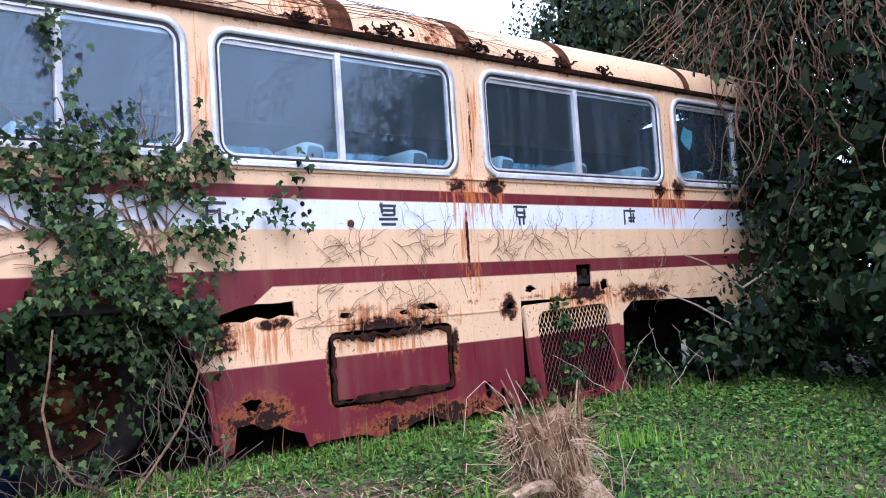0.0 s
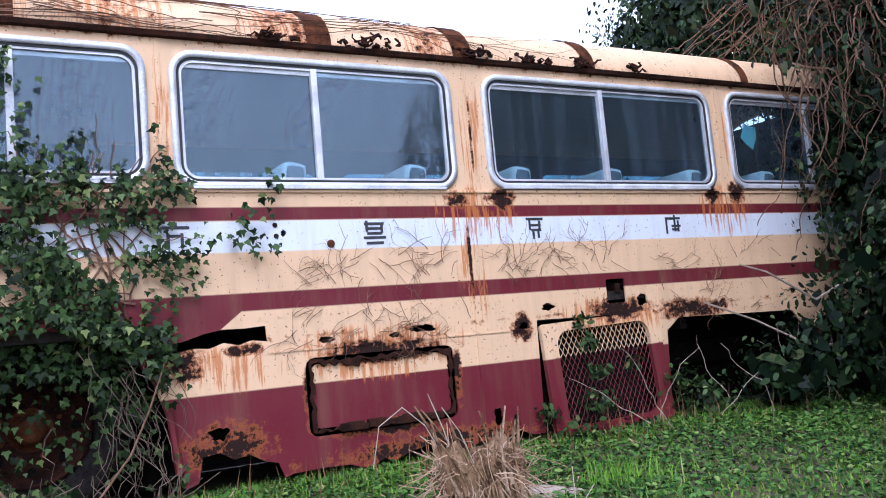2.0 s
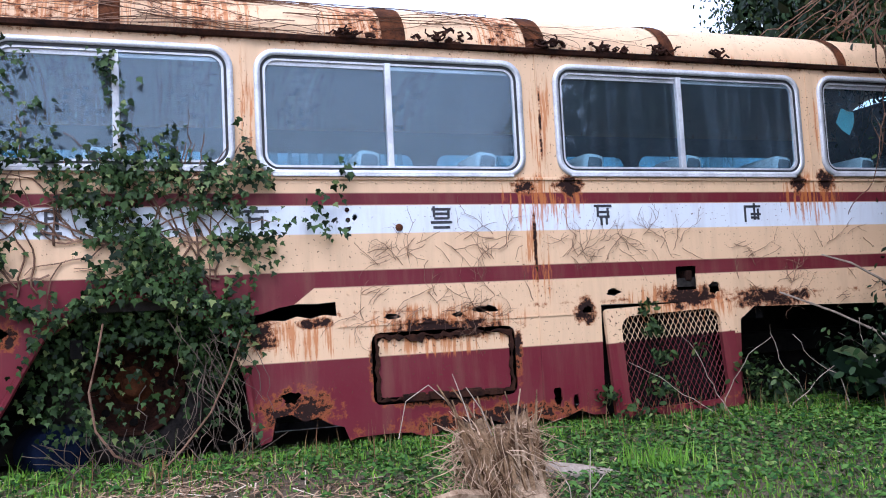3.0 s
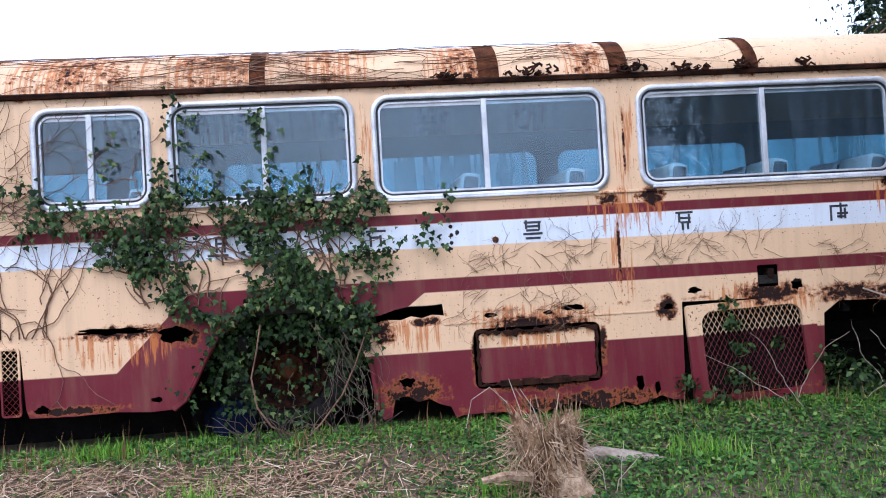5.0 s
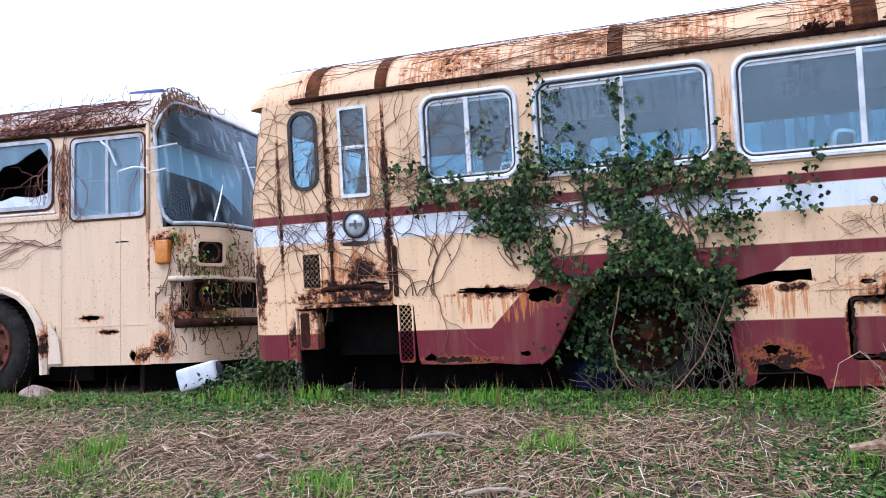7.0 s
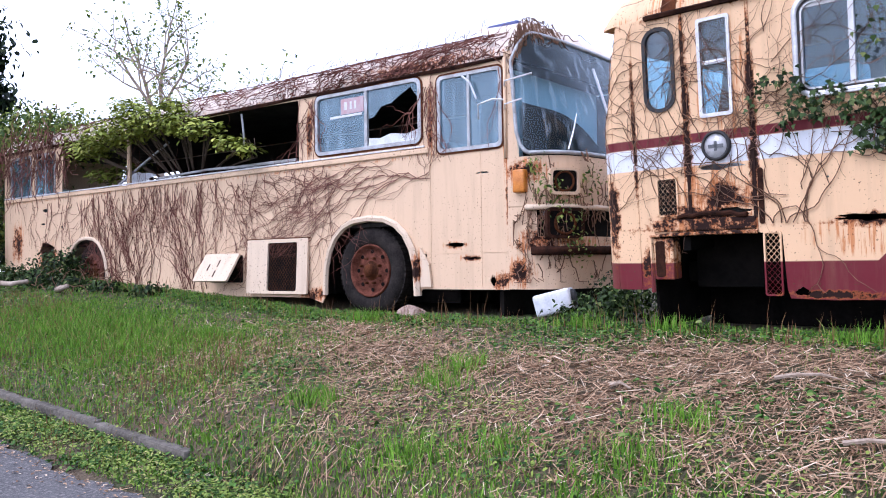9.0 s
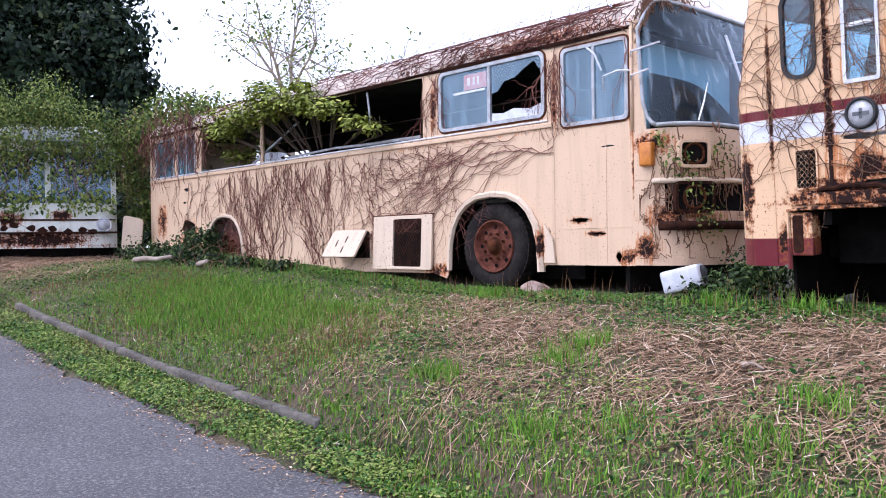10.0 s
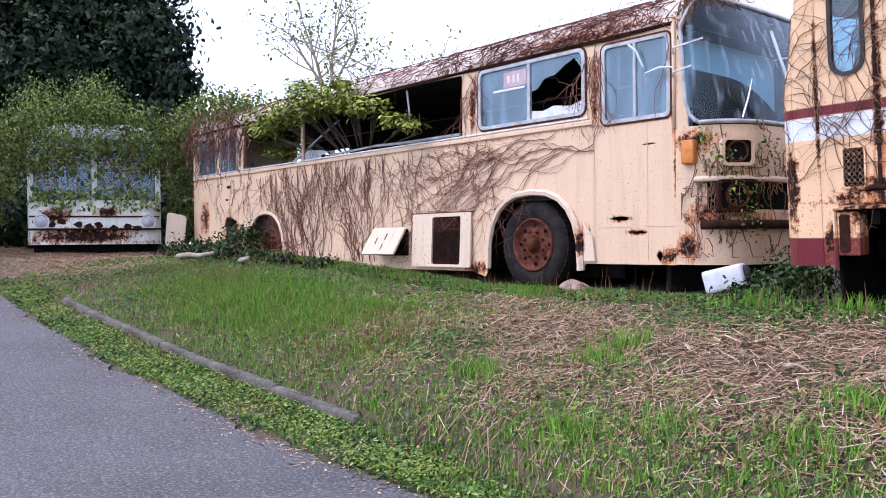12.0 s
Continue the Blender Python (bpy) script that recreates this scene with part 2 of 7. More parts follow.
M_SPLINTER = surface("pale_split_wood", (0.16, 0.095, 0.055), (0.50, 0.36, 0.24), 0.95, 0, 16, 70, 0.9)
M_LOG = surface("bleached_wood", (0.20, 0.155, 0.12), (0.42, 0.35, 0.29), 0.9, 0, 6, 40, 0.7)
M_STONE = surface("reddish_stone", (0.22, 0.15, 0.12), (0.40, 0.31, 0.26), 0.9, 0, 9, 50, 0.8)
M_KERB = surface("mossy_kerb_concrete", (0.058, 0.053, 0.047), (0.19, 0.17, 0.15), 0.95, 0, 5, 45, 0.8)
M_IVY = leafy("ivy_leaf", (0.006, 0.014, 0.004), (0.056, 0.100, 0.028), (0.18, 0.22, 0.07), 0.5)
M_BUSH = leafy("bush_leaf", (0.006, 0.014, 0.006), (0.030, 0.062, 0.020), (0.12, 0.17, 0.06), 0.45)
M_BUSHLIGHT = leafy("light_shrub_leaf", (0.15, 0.19, 0.028), (0.30, 0.34, 0.055), (0.42, 0.42, 0.10), 0.55)
M_OVER = leafy("overgrowth_leaf", (0.038, 0.075, 0.016), (0.26, 0.31, 0.065), (0.34, 0.34, 0.11), 0.55)
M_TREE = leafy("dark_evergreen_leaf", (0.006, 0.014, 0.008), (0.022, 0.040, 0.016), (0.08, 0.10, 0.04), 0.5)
M_GRASS = leafy("grass_blade", (0.065, 0.165, 0.014), (0.21, 0.37, 0.040), (0.36, 0.27, 0.12), 0.6)
M_TUFT = leafy("tuft_blade", (0.08, 0.20, 0.016), (0.21, 0.39, 0.042), (0.38, 0.38, 0.12), 0.6)
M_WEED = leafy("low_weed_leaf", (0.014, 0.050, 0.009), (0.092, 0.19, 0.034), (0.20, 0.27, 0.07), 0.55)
M_VERGE = leafy("verge_leaf", (0.09, 0.15, 0.025), (0.27, 0.33, 0.065), (0.40, 0.36, 0.14), 0.55)
M_STRAW = leafy("dry_straw", (0.19, 0.11, 0.065), (0.51, 0.35, 0.225), (0.70, 0.59, 0.45), 0.9)
M_REDSTEM = leafy("reddish_weed_stem", (0.16, 0.08, 0.04), (0.24, 0.15, 0.07), (0.12, 0.17, 0.05), 0.8)


# The film colour holds dirt and some painted-in sky reflection.
def make_glass(name, dirt_and_sky, veil, tint, runs=0.12, cloud=0.20, cut=(0.55, 0.15), shine=0.055):
    m, nt, b, co = start(name, 0.08)
    streak = grain(nt, co, 1.0, 2, 0.5, (13, 13, 0.9))
    cloudy = grain(nt, co, 1.3, 3, 0.5)
    f = mth(nt, "ADD", mth(nt, "MULTIPLY", above(nt, streak, *cut), runs), mth(nt, "MULTIPLY", above(nt, cloudy, 0.5, 0.25), cloud))
    f = mth(nt, "ADD", f, veil, clamp=True)
    see = nt.nodes.new("ShaderNodeBsdfTransparent")
    see.inputs[0].default_value = (*tint, 1)
    b.inputs["Base Color"].default_value = (*dirt_and_sky, 1)
    b.inputs["Roughness"].default_value = 0.12
    shade = nt.nodes.new("ShaderNodeMixShader")
    nt.links.new(f, shade.inputs[0])
    nt.links.new(see.outputs[0], shade.inputs[1])
    nt.links.new(b.outputs[0], shade.inputs[2])
    gloss = nt.nodes.new("ShaderNodeBsdfGlossy")
    gloss.inputs["Roughness"].default_value = 0.03
    gloss.inputs["Color"].default_value = (0.77, 0.87, 0.98, 1)
    lw = nt.nodes.new("ShaderNodeLayerWeight")
    lw.inputs[0].default_value = 0.5
    fres = mth(nt, "MULTIPLY_ADD", mth(nt, "POWER", lw.outputs["Facing"], 5.0), 0.9, shine)
    top = nt.nodes.new("ShaderNodeMixShader")
    nt.links.new(fres, top.inputs[0])
    nt.links.new(shade.outputs[0], top.inputs[1])
    nt.links.new(gloss.outputs[0], top.inputs[2])
    nt.links.new(top.outputs[0], nt.nodes["Material Output"].inputs[0])
    return m


M_GLASS = make_glass("dusty_window_glass", (0.24, 0.32, 0.41), 0.025, (0.80, 0.91, 0.96), 0.05, 0.05, (0.60, 0.10))
M_FARGLASS = make_glass("grimy_far_glass", (0.20, 0.30, 0.36), 0.18, (0.42, 0.62, 0.70), 0.25, 0.30)
# Bluish film on both coach glasses adds reflected sky as diffuse colour.
M_CGLASS = make_glass("sky_veiled_coach_glass", (0.30, 0.42, 0.52), 0.10, (0.55, 0.74, 0.80), 0.14, 0.14, (0.58, 0.10))
M_WGLASS = make_glass("streaked_windscreen_glass", (0.30, 0.40, 0.48), 0.02, (0.62, 0.80, 0.88), 0.34, 0.04, (0.60, 0.07), 0.025)
M_NAVY = surface("navy_blue_plastic", (0.02, 0.03, 0.13), (0.03, 0.05, 0.19), 0.5, 0, 6, 40, 0.2)
# Pale blue of sky through far windows, as a surface colour.
M_SKYPANEL = surface("pale_blue_sky_panel", (0.42, 0.54, 0.62), (0.56, 0.66, 0.72), 0.8, 0, 3, 40, 0.2)
M_FIBRE = surface("brown_root_fibre", (0.20, 0.12, 0.07), (0.56, 0.40, 0.27), 0.95, 0, 9, 60, 0.5)


def make_ground():
    m, nt, b, co = start("weedy_earth", 0.95)
    big = grain(nt, co, 0.7, 6, 0.6)
    mid = grain(nt, co, 5.0, 8, 0.7)
    fine = grain(nt, co, 40.0, 6, 0.7)
    c = mix(nt, above(nt, mid, 0.5, 0.12), (0.042, 0.070, 0.016), (0.085, 0.062, 0.036))
    c = mix(nt, above(nt, big, 0.52, 0.1), c, (0.115, 0.082, 0.052))
    c = mix(nt, mth(nt, "MULTIPLY", above(nt, fine, 0.58, 0.05), 0.5), c, (0.26, 0.19, 0.12))
    nt.links.new(c, b.inputs["Base Color"])
    bump(nt, b, mth(nt, "ADD", mid, fine), 0.8, 0.03)
    return m


def make_asphalt():
    m, nt, b, co = start("worn_asphalt", 0.85)
    big = grain(nt, co, 0.8, 6, 0.6)
    fine = grain(nt, co, 48.0, 5, 0.75)
    c = mix(nt, above(nt, big, 0.5, 0.2), (0.054, 0.053, 0.057), (0.098, 0.094, 0.098))
    c = mix(nt, above(nt, fine, 0.58, 0.06), c, (0.22, 0.20, 0.195))
    c = mix(nt, above(nt, 0.40, fine, 0.05), c, (0.022, 0.022, 0.025))
    nt.links.new(c, b.inputs["Base Color"])
    bump(nt, b, fine, 0.6, 0.006)
    return m


M_GROUND, M_ROAD = make_ground(), make_asphalt()


# ---- mesh helpers ----
class Shape:
    """Vertices and faces gathered for one mesh."""

    def __init__(self):
        self.v, self.f = [], []

    def add(self, verts, faces):
        n = len(self.v)
        self.v += [tuple(p) for p in verts]
        self.f += [tuple(i + n for i in f) for f in faces]
        return self

    def box(self, a, b, bevel=0.0):
        (x0, y0, z0), (x1, y1, z1) = a, b
        if bevel <= 0:
            return self.add([(x0, y0, z0), (x1, y0, z0), (x1, y1, z0), (x0, y1, z0), (x0, y0, z1), (x1, y0, z1), (x1, y1, z1), (x0, y1, z1)],
                            [(0, 3, 2, 1), (4, 5, 6, 7), (0, 1, 5, 4), (1, 2, 6, 5), (2, 3, 7, 6), (3, 0, 4, 7)])
        bm = bmesh.new()
        bmesh.ops.create_cube(bm, size=1)
        for p in bm.verts:
            p.co = Vector((x0 + (p.co.x + 0.5) * (x1 - x0), y0 + (p.co.y + 0.5) * (y1 - y0), z0 + (p.co.z + 0.5) * (z1 - z0)))
        bmesh.ops.bevel(bm, geom=bm.edges[:], offset=bevel, segments=2, affect="EDGES", profile=0.6)
        bm.verts.index_update()
        self.add([p.co[:] for p in bm.verts], [[q.index for q in f.verts] for f in bm.faces])
        bm.free()
        return self

    def tube(self, pts, r0, r1=None, sides=5):
        r1 = r0 if r1 is None else r1
        pts = [Vector(p) for p in pts]
        n = len(pts)
        rings, side = [], None
        for i, p in enumerate(pts):
            d = (pts[min(i + 1, n - 1)] - pts[max(i - 1, 0)])
            d = d.normalized() if d.length > 1e-9 else Vector((0, 0, 1))
            if side is None:
                side = d.orthogonal().normalized()
            side = (side - d * side.dot(d))
            side = side.normalized() if side.length > 1e-6 else d.orthogonal().normalized()
            up = d.cross(side)
            r = r0 + (r1 - r0) * i / max(1, n - 1)
            rings.append([p + (side * math.cos(a) + up * math.sin(a)) * r for a in [2 * math.pi * k / sides for k in range(sides)]])
        faces = [(i * sides + k, i * sides + (k + 1) % sides, (i + 1) * sides + (k + 1) % sides, (i + 1) * sides + k) for i in range(n - 1) for k in range(sides)]
        faces += [tuple(range(sides))[::-1], tuple((n - 1) * sides + k for k in range(sides))]
        return self.add([q for r in rings for q in r], faces)

    def loft(self, sections, closed=False):
        k = len(sections[0])
        faces = []
        for i in range(len(sections) - 1):
            for j in range(k if closed else k - 1):
                a, b = i * k + j, i * k + (j + 1) % k
                faces.append((a, b, b + k, a + k))
        return self.add([p for s in sections for p in s], faces)

    def ring(self, outer, inner, y0, y1):
        """A flat frame between two loops of (x, z), from depth y0 (front) to y1."""
        n = len(outer)
        v = [(x, y0, z) for x, z in outer] + [(x, y0, z) for x, z in inner] + [(x, y1, z) for x, z in outer] + [(x, y1, z) for x, z in inner]
        f = []
        for i in range(n):
            j = (i + 1) % n
            f += [(i, j, n + j, n + i), (n + i, n + j, 3 * n + j, 3 * n + i), (2 * n + j, 2 * n + i, 3 * n + i, 3 * n + j), (j, i, 2 * n + i, 2 * n + j)]
        return self.add(v, f)

    def plate(self, loop, y0, y1):
        n = len(loop)
        v = [(x, y0, z) for x, z in loop] + [(x, y1, z) for x, z in loop]
        return self.add(v, [tuple(range(n)), tuple(range(2 * n - 1, n - 1, -1))] + [((i + 1) % n, i, n + i, n + (i + 1) % n) for i in range(n)])

    def lathe(self, profile, centre, n=32):
        """Turned about the y axis through centre; profile of (radius, y)."""
        cx, cy, cz = centre
        secs = [[(cx + r * math.cos(a), cy + y, cz + r * math.sin(a)) for a in [2 * math.pi * i / n for i in range(n)]] for r, y in profile]
        return self.loft(secs, True)


def mesh_of(name, shape, material, smooth=False):
    me = bpy.data.meshes.new(name)
    me.from_pydata(shape.v, [], shape.f)
    me.materials.append(material)
    if smooth:
        me.polygons.foreach_set("use_smooth", [True] * len(me.polygons))
    me.update()
    return me


def part(name, shape, material, parent=None, label="", smooth=False):
    me = mesh_of(name, shape, material, smooth) if isinstance(shape, Shape) else shape
    ob = new(name, me)
    if parent is not None:
        ob.parent = parent
    if label:
        tagged(ob, label)
    return ob


def thing(name, label, category, m=None, group="", kind=""):
    ob = new(name)
    ob.empty_display_size = 0.2
    ob.matrix_world = m if m is not None else Matrix()
    return tagged(ob, label, category, group, kind)


def rrect(x0, z0, x1, z1, r, n=6):
    out = []
    for cx, cz, a0 in ((x1 - r, z1 - r, 0), (x0 + r, z1 - r, 90), (x0 + r, z0 + r, 180), (x1 - r, z0 + r, 270)):
        for i in range(n + 1):
            a = radians(a0 + 90 * i / n)
            out.append((cx + r * math.cos(a), cz + r * math.sin(a)))
    return out


def blob(cx, cz, rx, rz, seed, n=16, wild=0.35):
    r = random.Random(seed)
    return [(cx + rx * (1 + wild * (r.random() - 0.5) * 2) * math.cos(2 * math.pi * i / n), cz + rz * (1 + wild * (r.random() - 0.5) * 2) * math.sin(2 * math.pi * i / n)) for i in range(n)]


def sheet(name, outline, holes, material, parent, y=0.0, thick=0.012, label="", ob_y=None):
    """A panel in the x-z plane with openings cut through it and a real thickness."""
    bm = bmesh.new()
    edges = []
    for loop in [outline, *holes]:
        vs = [bm.verts.new((x, y, z)) for x, z in loop]
        edges += [bm.edges.new((vs[i], vs[(i + 1) % len(vs)])) for i in range(len(vs))]
    bmesh.ops.triangle_fill(bm, edges=edges, use_beauty=True, use_dissolve=False)
    front = bm.faces[:]
    for f in front:
        if f.normal.y > 0:
            f.normal_flip()
    rim = [e for e in bm.edges if len(e.link_faces) == 1]
    ext = bmesh.ops.extrude_face_region(bm, geom=front)
    for v in [g for g in ext["geom"] if isinstance(g, bmesh.types.BMVert)]:
        v.co.y += thick
    bmesh.ops.recalc_face_normals(bm, faces=bm.faces[:])
    me = bpy.data.meshes.new(name)
    bm.to_mesh(me)
    bm.free()
    me.materials.append(material)
    ob = new(name, me)
    ob.parent = parent
    if label:
        tagged(ob, label)
    return ob


def fast_mesh(name, verts, faces, material):
    """A mesh from arrays: verts (n, 3), faces (m, k)."""
    me = bpy.data.meshes.new(name)
    m, k = faces.shape
    me.vertices.add(len(verts))
    me.vertices.foreach_set("co", np.ascontiguousarray(verts, dtype=np.float32).ravel())
    me.loops.add(m * k)
    me.loops.foreach_set("vertex_index", np.ascontiguousarray(faces, dtype=np.int32).ravel())
    me.polygons.add(m)
    me.polygons.foreach_set("loop_start", np.arange(0, m * k, k, dtype=np.int32))
    me.materials.append(material)
    me.update(calc_edges=True)
    me.validate()
    return me


LEAF = np.array([(0, 0, 0), (0.30, -0.05, 0.03), (0.52, 0.34, 0.10), (0.26, 0.42, 0.03), (0, 1.05, -0.14), (-0.26, 0.42, 0.03), (-0.52, 0.34, 0.10), (-0.30, -0.05, 0.03)])
OVAL = np.array([(0, 0, 0), (0.24, 0.3, 0.06), (0.22, 0.7, 0.04), (0, 1.0, -0.12), (-0.22, 0.7, 0.04), (-0.24, 0.3, 0.06)])


def leaves(name, template, pos, out, size, material, parent=None, droop=0.5, scatter=0.9, gen=rng):
    """One mesh of many leaves: each lies across its outward direction, tip hanging."""
    n = len(pos)
    z = out + gen.normal(0, scatter * 0.6, (n, 3))
    z /= np.linalg.norm(z, axis=1, keepdims=True) + 1e-9
    y = gen.normal(0, 0.7, (n, 3)) + np.array([0, 0, -droop * 1.5])
    y -= z * (y * z).sum(1, keepdims=True)
    y /= np.linalg.norm(y, axis=1, keepdims=True) + 1e-9
    x = np.cross(y, z)
    s = (size * gen.uniform(0.6, 1.35, n))[:, None, None]
    v = pos[:, None, :] + s * (template[None, :, 0, None] * x[:, None, :] + template[None, :, 1, None] * y[:, None, :] + template[None, :, 2, None] * z[:, None, :])
    k = len(template)
    f = np.arange(n * k).reshape(n, k)
    ob = new(name, fast_mesh(name, v.reshape(-1, 3), f, material))
    ob["kind"] = "stuff"
    if parent is not None:
        ob.parent = parent
    return ob


# ---- the lie of the land ----
def along(x, xs, ys):
    return np.interp(x, xs, ys)


def road_z(x):
    d = np.clip(-np.asarray(x, float) - 2, 0, 17)
    return -0.85 + 0.04 * d + 0.0028 * d * d


def bank_z(x):
    return 0.065 * np.clip(-np.asarray(x, float) - 6, 0, 5.5)


def kerb_y(x):
    return along(x, [-30, -10.3, -7.3, -5.5, -3.5, -2.0, 4, 30], [-3.9, -3.42, -3.25, -3.12, -2.99, -2.95, -3.5, -4.0])


def road_line(x):
    return along(x, [-30, -12.9, -10.5, -6.25, -4.94, -3.24, -2.0, 0.0, 4, 30], [-4.7, -4.12, -4.04, -3.87, -3.73, -3.59, -3.42, -3.55, -4.1, -4.6])


def ground_z(x, y):
    x, y = np.asarray(x, float), np.asarray(y, float)
    lo, hi, ye = road_z(x) + 0.10, bank_z(x), kerb_y(x)
    s = np.clip((y - ye) / (-0.15 - ye), 0, 1)
    z = lo + (hi - lo) * s ** 0.55
    verge = np.clip((ye - y) / 0.06, 0, 1)
    z = z - verge * 0.09
    z = z - 0.06 * np.clip((road_line(x) + 0.04 - y) / 0.15, 0, 1)
    return z + 0.02 * np.sin(3.1 * x + 1.3 * y) * np.sin(2.3 * y - 0.7 * x) * (s > 0.02) * (s < 0.98)


def make_grid(name, xs, ys, zf, material):
    gx, gy = np.meshgrid(xs, ys, indexing="ij")
    v = np.stack([gx, gy, zf(gx, gy)], -1).reshape(-1, 3)
    n, m = len(xs), len(ys)
    i, j = np.meshgrid(np.arange(n - 1), np.arange(m - 1), indexing="ij")
    a = (i * m + j).ravel()
    return new(name, fast_mesh(name, v, np.stack([a, a + m, a + m + 1, a + 1], 1), material))


gx = np.concatenate([np.linspace(-400, -30, 12)[:-1], np.linspace(-30, -16, 30)[:-1], np.linspace(-16, 8, 300)[:-1], np.linspace(8, 40, 30)[:-1], np.linspace(40, 400, 10)])
gy = np.concatenate([np.linspace(-400, -20, 10)[:-1], np.linspace(-20, -6, 24)[:-1], np.linspace(-6, 0.4, 130)[:-1], np.linspace(0.4, 12, 30)[:-1], np.linspace(12, 400, 14)])
tagged(make_grid("ground", gx, gy, ground_z, M_GROUND), "weedy earth bank sloping down to the road", "ground", kind="structure")
rx = np.linspace(-30, 12, 900)
ry = np.linspace(0, 1, 40)


def road_edge(x):
    return road_line(x) + 0.05 * np.sin(2.1 * x) + 0.03 * np.sin(7.3 * x + 1.0) + 0.025 * np.sin(17.9 * x) + 0.012 * np.sin(41.0 * x + 2.0)


gx2, gt2 = np.meshgrid(rx, ry, indexing="ij")
gy2 = road_edge(gx2) - gt2 * 5.5
rv = np.stack([gx2, gy2, road_z(gx2) + 0.004 + 0.02 * np.sin(np.pi * gt2)], -1).reshape(-1, 3)
ii, jj = np.meshgrid(np.arange(899), np.arange(39), indexing="ij")
aa = (ii * 40 + jj).ravel()
tagged(new("road", fast_mesh("road", rv, np.stack([aa, aa + 1, aa + 41, aa + 40], 1), M_ROAD)), "grey worn asphalt lane beside a weedy verge", "road", kind="structure")

# kerb of cast lengths
kerb = thing("kerb", "low mossy concrete kerb edging the bank", "kerb", kind="structure")
kx = -3.45
kr = random.Random(3)
while kx > -10.0:
    x2 = kx - 1.2
    s = Shape().box((-0.599, -0.06, -0.10), (0.599, 0.07, 0.12), 0.02)
    stone = part("kerb_stone", s, M_KERB, kerb)
    ya, yb = float(kerb_y(kx)), float(kerb_y(x2))
    stone.matrix_local = pose((kx + x2) / 2, (ya + yb) / 2 - 0.02, float(road_z((kx + x2) / 2)) - 0.01 + kr.uniform(-0.012, 0.008), kr.uniform(-2, 2), math.degrees(-math.atan((float(road_z(kx)) - float(road_z(x2))) / (kx - x2))) + kr.uniform(-0.4, 0.4), math.degrees(math.atan2(ya - yb, kx - x2)) + kr.uniform(-1.2, 1.2))
    kx = x2 - 0.003

# ---- the red and cream bus, leaning a little towards the lane ----
BUS = pose(0, 0, 0, 3.87, 0, 0)
bus = thing("bus", "derelict cream and maroon bus with a rusted ivy-covered side", "bus", BUS)
WINDOWS = [(-0.487, 1.643, 0.297, 2.340, -0.105), (0.407, 1.625, 1.683, 2.350, 1.055), (1.800, 1.600, 3.480, 2.345, 2.600), (3.705, 1.605, 5.670, 2.345, 4.660), (5.840, 1.615, 7.60, 2.360, 6.75)]
er = random.Random(11)
outline = [(-1.72, 2.42), (8.4, 2.42), (8.4, 0.10), (6.55, 0.10), (6.50, 0.45), (6.30, 0.68), (5.15, 0.705), (5.03, 0.62), (5.0, 0.05), (4.955, 0.05), (4.95, 0.755), (3.96, 0.768), (3.945, 0.07)]
bx = 3.86
while bx > 2.32:
    outline.append((bx, 0.065 + er.uniform(-0.025, 0.05)))
    bx -= er.uniform(0.05, 0.13)
outline += [(2.28, 0.06), (2.25, 0.14), (2.17, 0.165), (2.10, 0.205), (2.02, 0.19), (1.95, 0.235), (1.86, 0.225), (1.835, 0.10), (1.775, 0.08)]
ARCH = [(1.745, 0.16), (1.715, 0.45), (1.66, 0.62), (1.56, 0.775), (1.36, 0.895), (1.124, 0.945), (0.903, 0.895), (0.679, 0.748), (0.57, 0.56), (0.507, 0.437), (0.44, 0.32), (0.36, 0.262)]
outline += ARCH + [(0.2, 0.255), (0.0, 0.27), (-0.3, 0.262), (-0.58, 0.27), (-0.60, 0.33), (-0.62, 0.72), (-0.76, 0.735), (-0.80, 0.745), (-1.0, 0.738), (-1.3, 0.748), (-1.63, 0.74), (-1.65, 0.34), (-1.72, 0.32)]
holes = [rrect(x0 + 0.02, z0 + 0.02, x1 - 0.02, z1 - 0.02, 0.11) for x0, z0, x1, z1, d in WINDOWS]
holes += [rrect(-1.172, 1.615, -0.942, 2.318, 0.02, 2), rrect(-1.625, 1.705, -1.388, 2.322, 0.105)]
holes += [rrect(4.54, 0.838, 4.70, 0.998, 0.012, 2), [(1.60, 0.772), (1.62, 0.80), (1.72, 0.80), (1.80, 0.812), (1.90, 0.842), (2.0, 0.858), (2.12, 0.855), (2.225, 0.862), (2.232, 0.778), (2.15, 0.79), (2.08, 0.77), (2.0, 0.788), (1.93, 0.765), (1.84, 0.772), (1.75, 0.755)], blob(-0.03, 0.815, 0.25, 0.022, 2, 22), blob(3.16, 0.778, 0.085, 0.022, 3), blob(2.98, 0.755, 0.035, 0.018, 4),
          blob(4.83, 0.842, 0.045, 0.045, 5), blob(4.06, 0.845, 0.05, 0.022, 6), blob(3.86, 0.735, 0.035, 0.032, 7), blob(2.56, 0.762, 0.06, 0.016, 8), blob(0.40, 0.77, 0.12, 0.055, 9), blob(-1.05, 1.235, 0.16, 0.020, 10),
          blob(-0.98, 0.90, 0.15, 0.028, 12), blob(-0.30, 1.10, 0.010, 0.008, 13), rrect(2.43, 0.245, 3.345, 0.668, 0.05, 3), blob(-0.50, 0.315, 0.045, 0.028, 15), blob(0.25, 0.335, 0.04, 0.02, 16),
          blob(1.95, 0.33, 0.05, 0.035, 17), blob(3.62, 0.21, 0.03, 0.06, 18), blob(3.74, 0.17, 0.022, 0.05, 19), blob(2.36, 1.355, 0.014, 0.02, 20)]
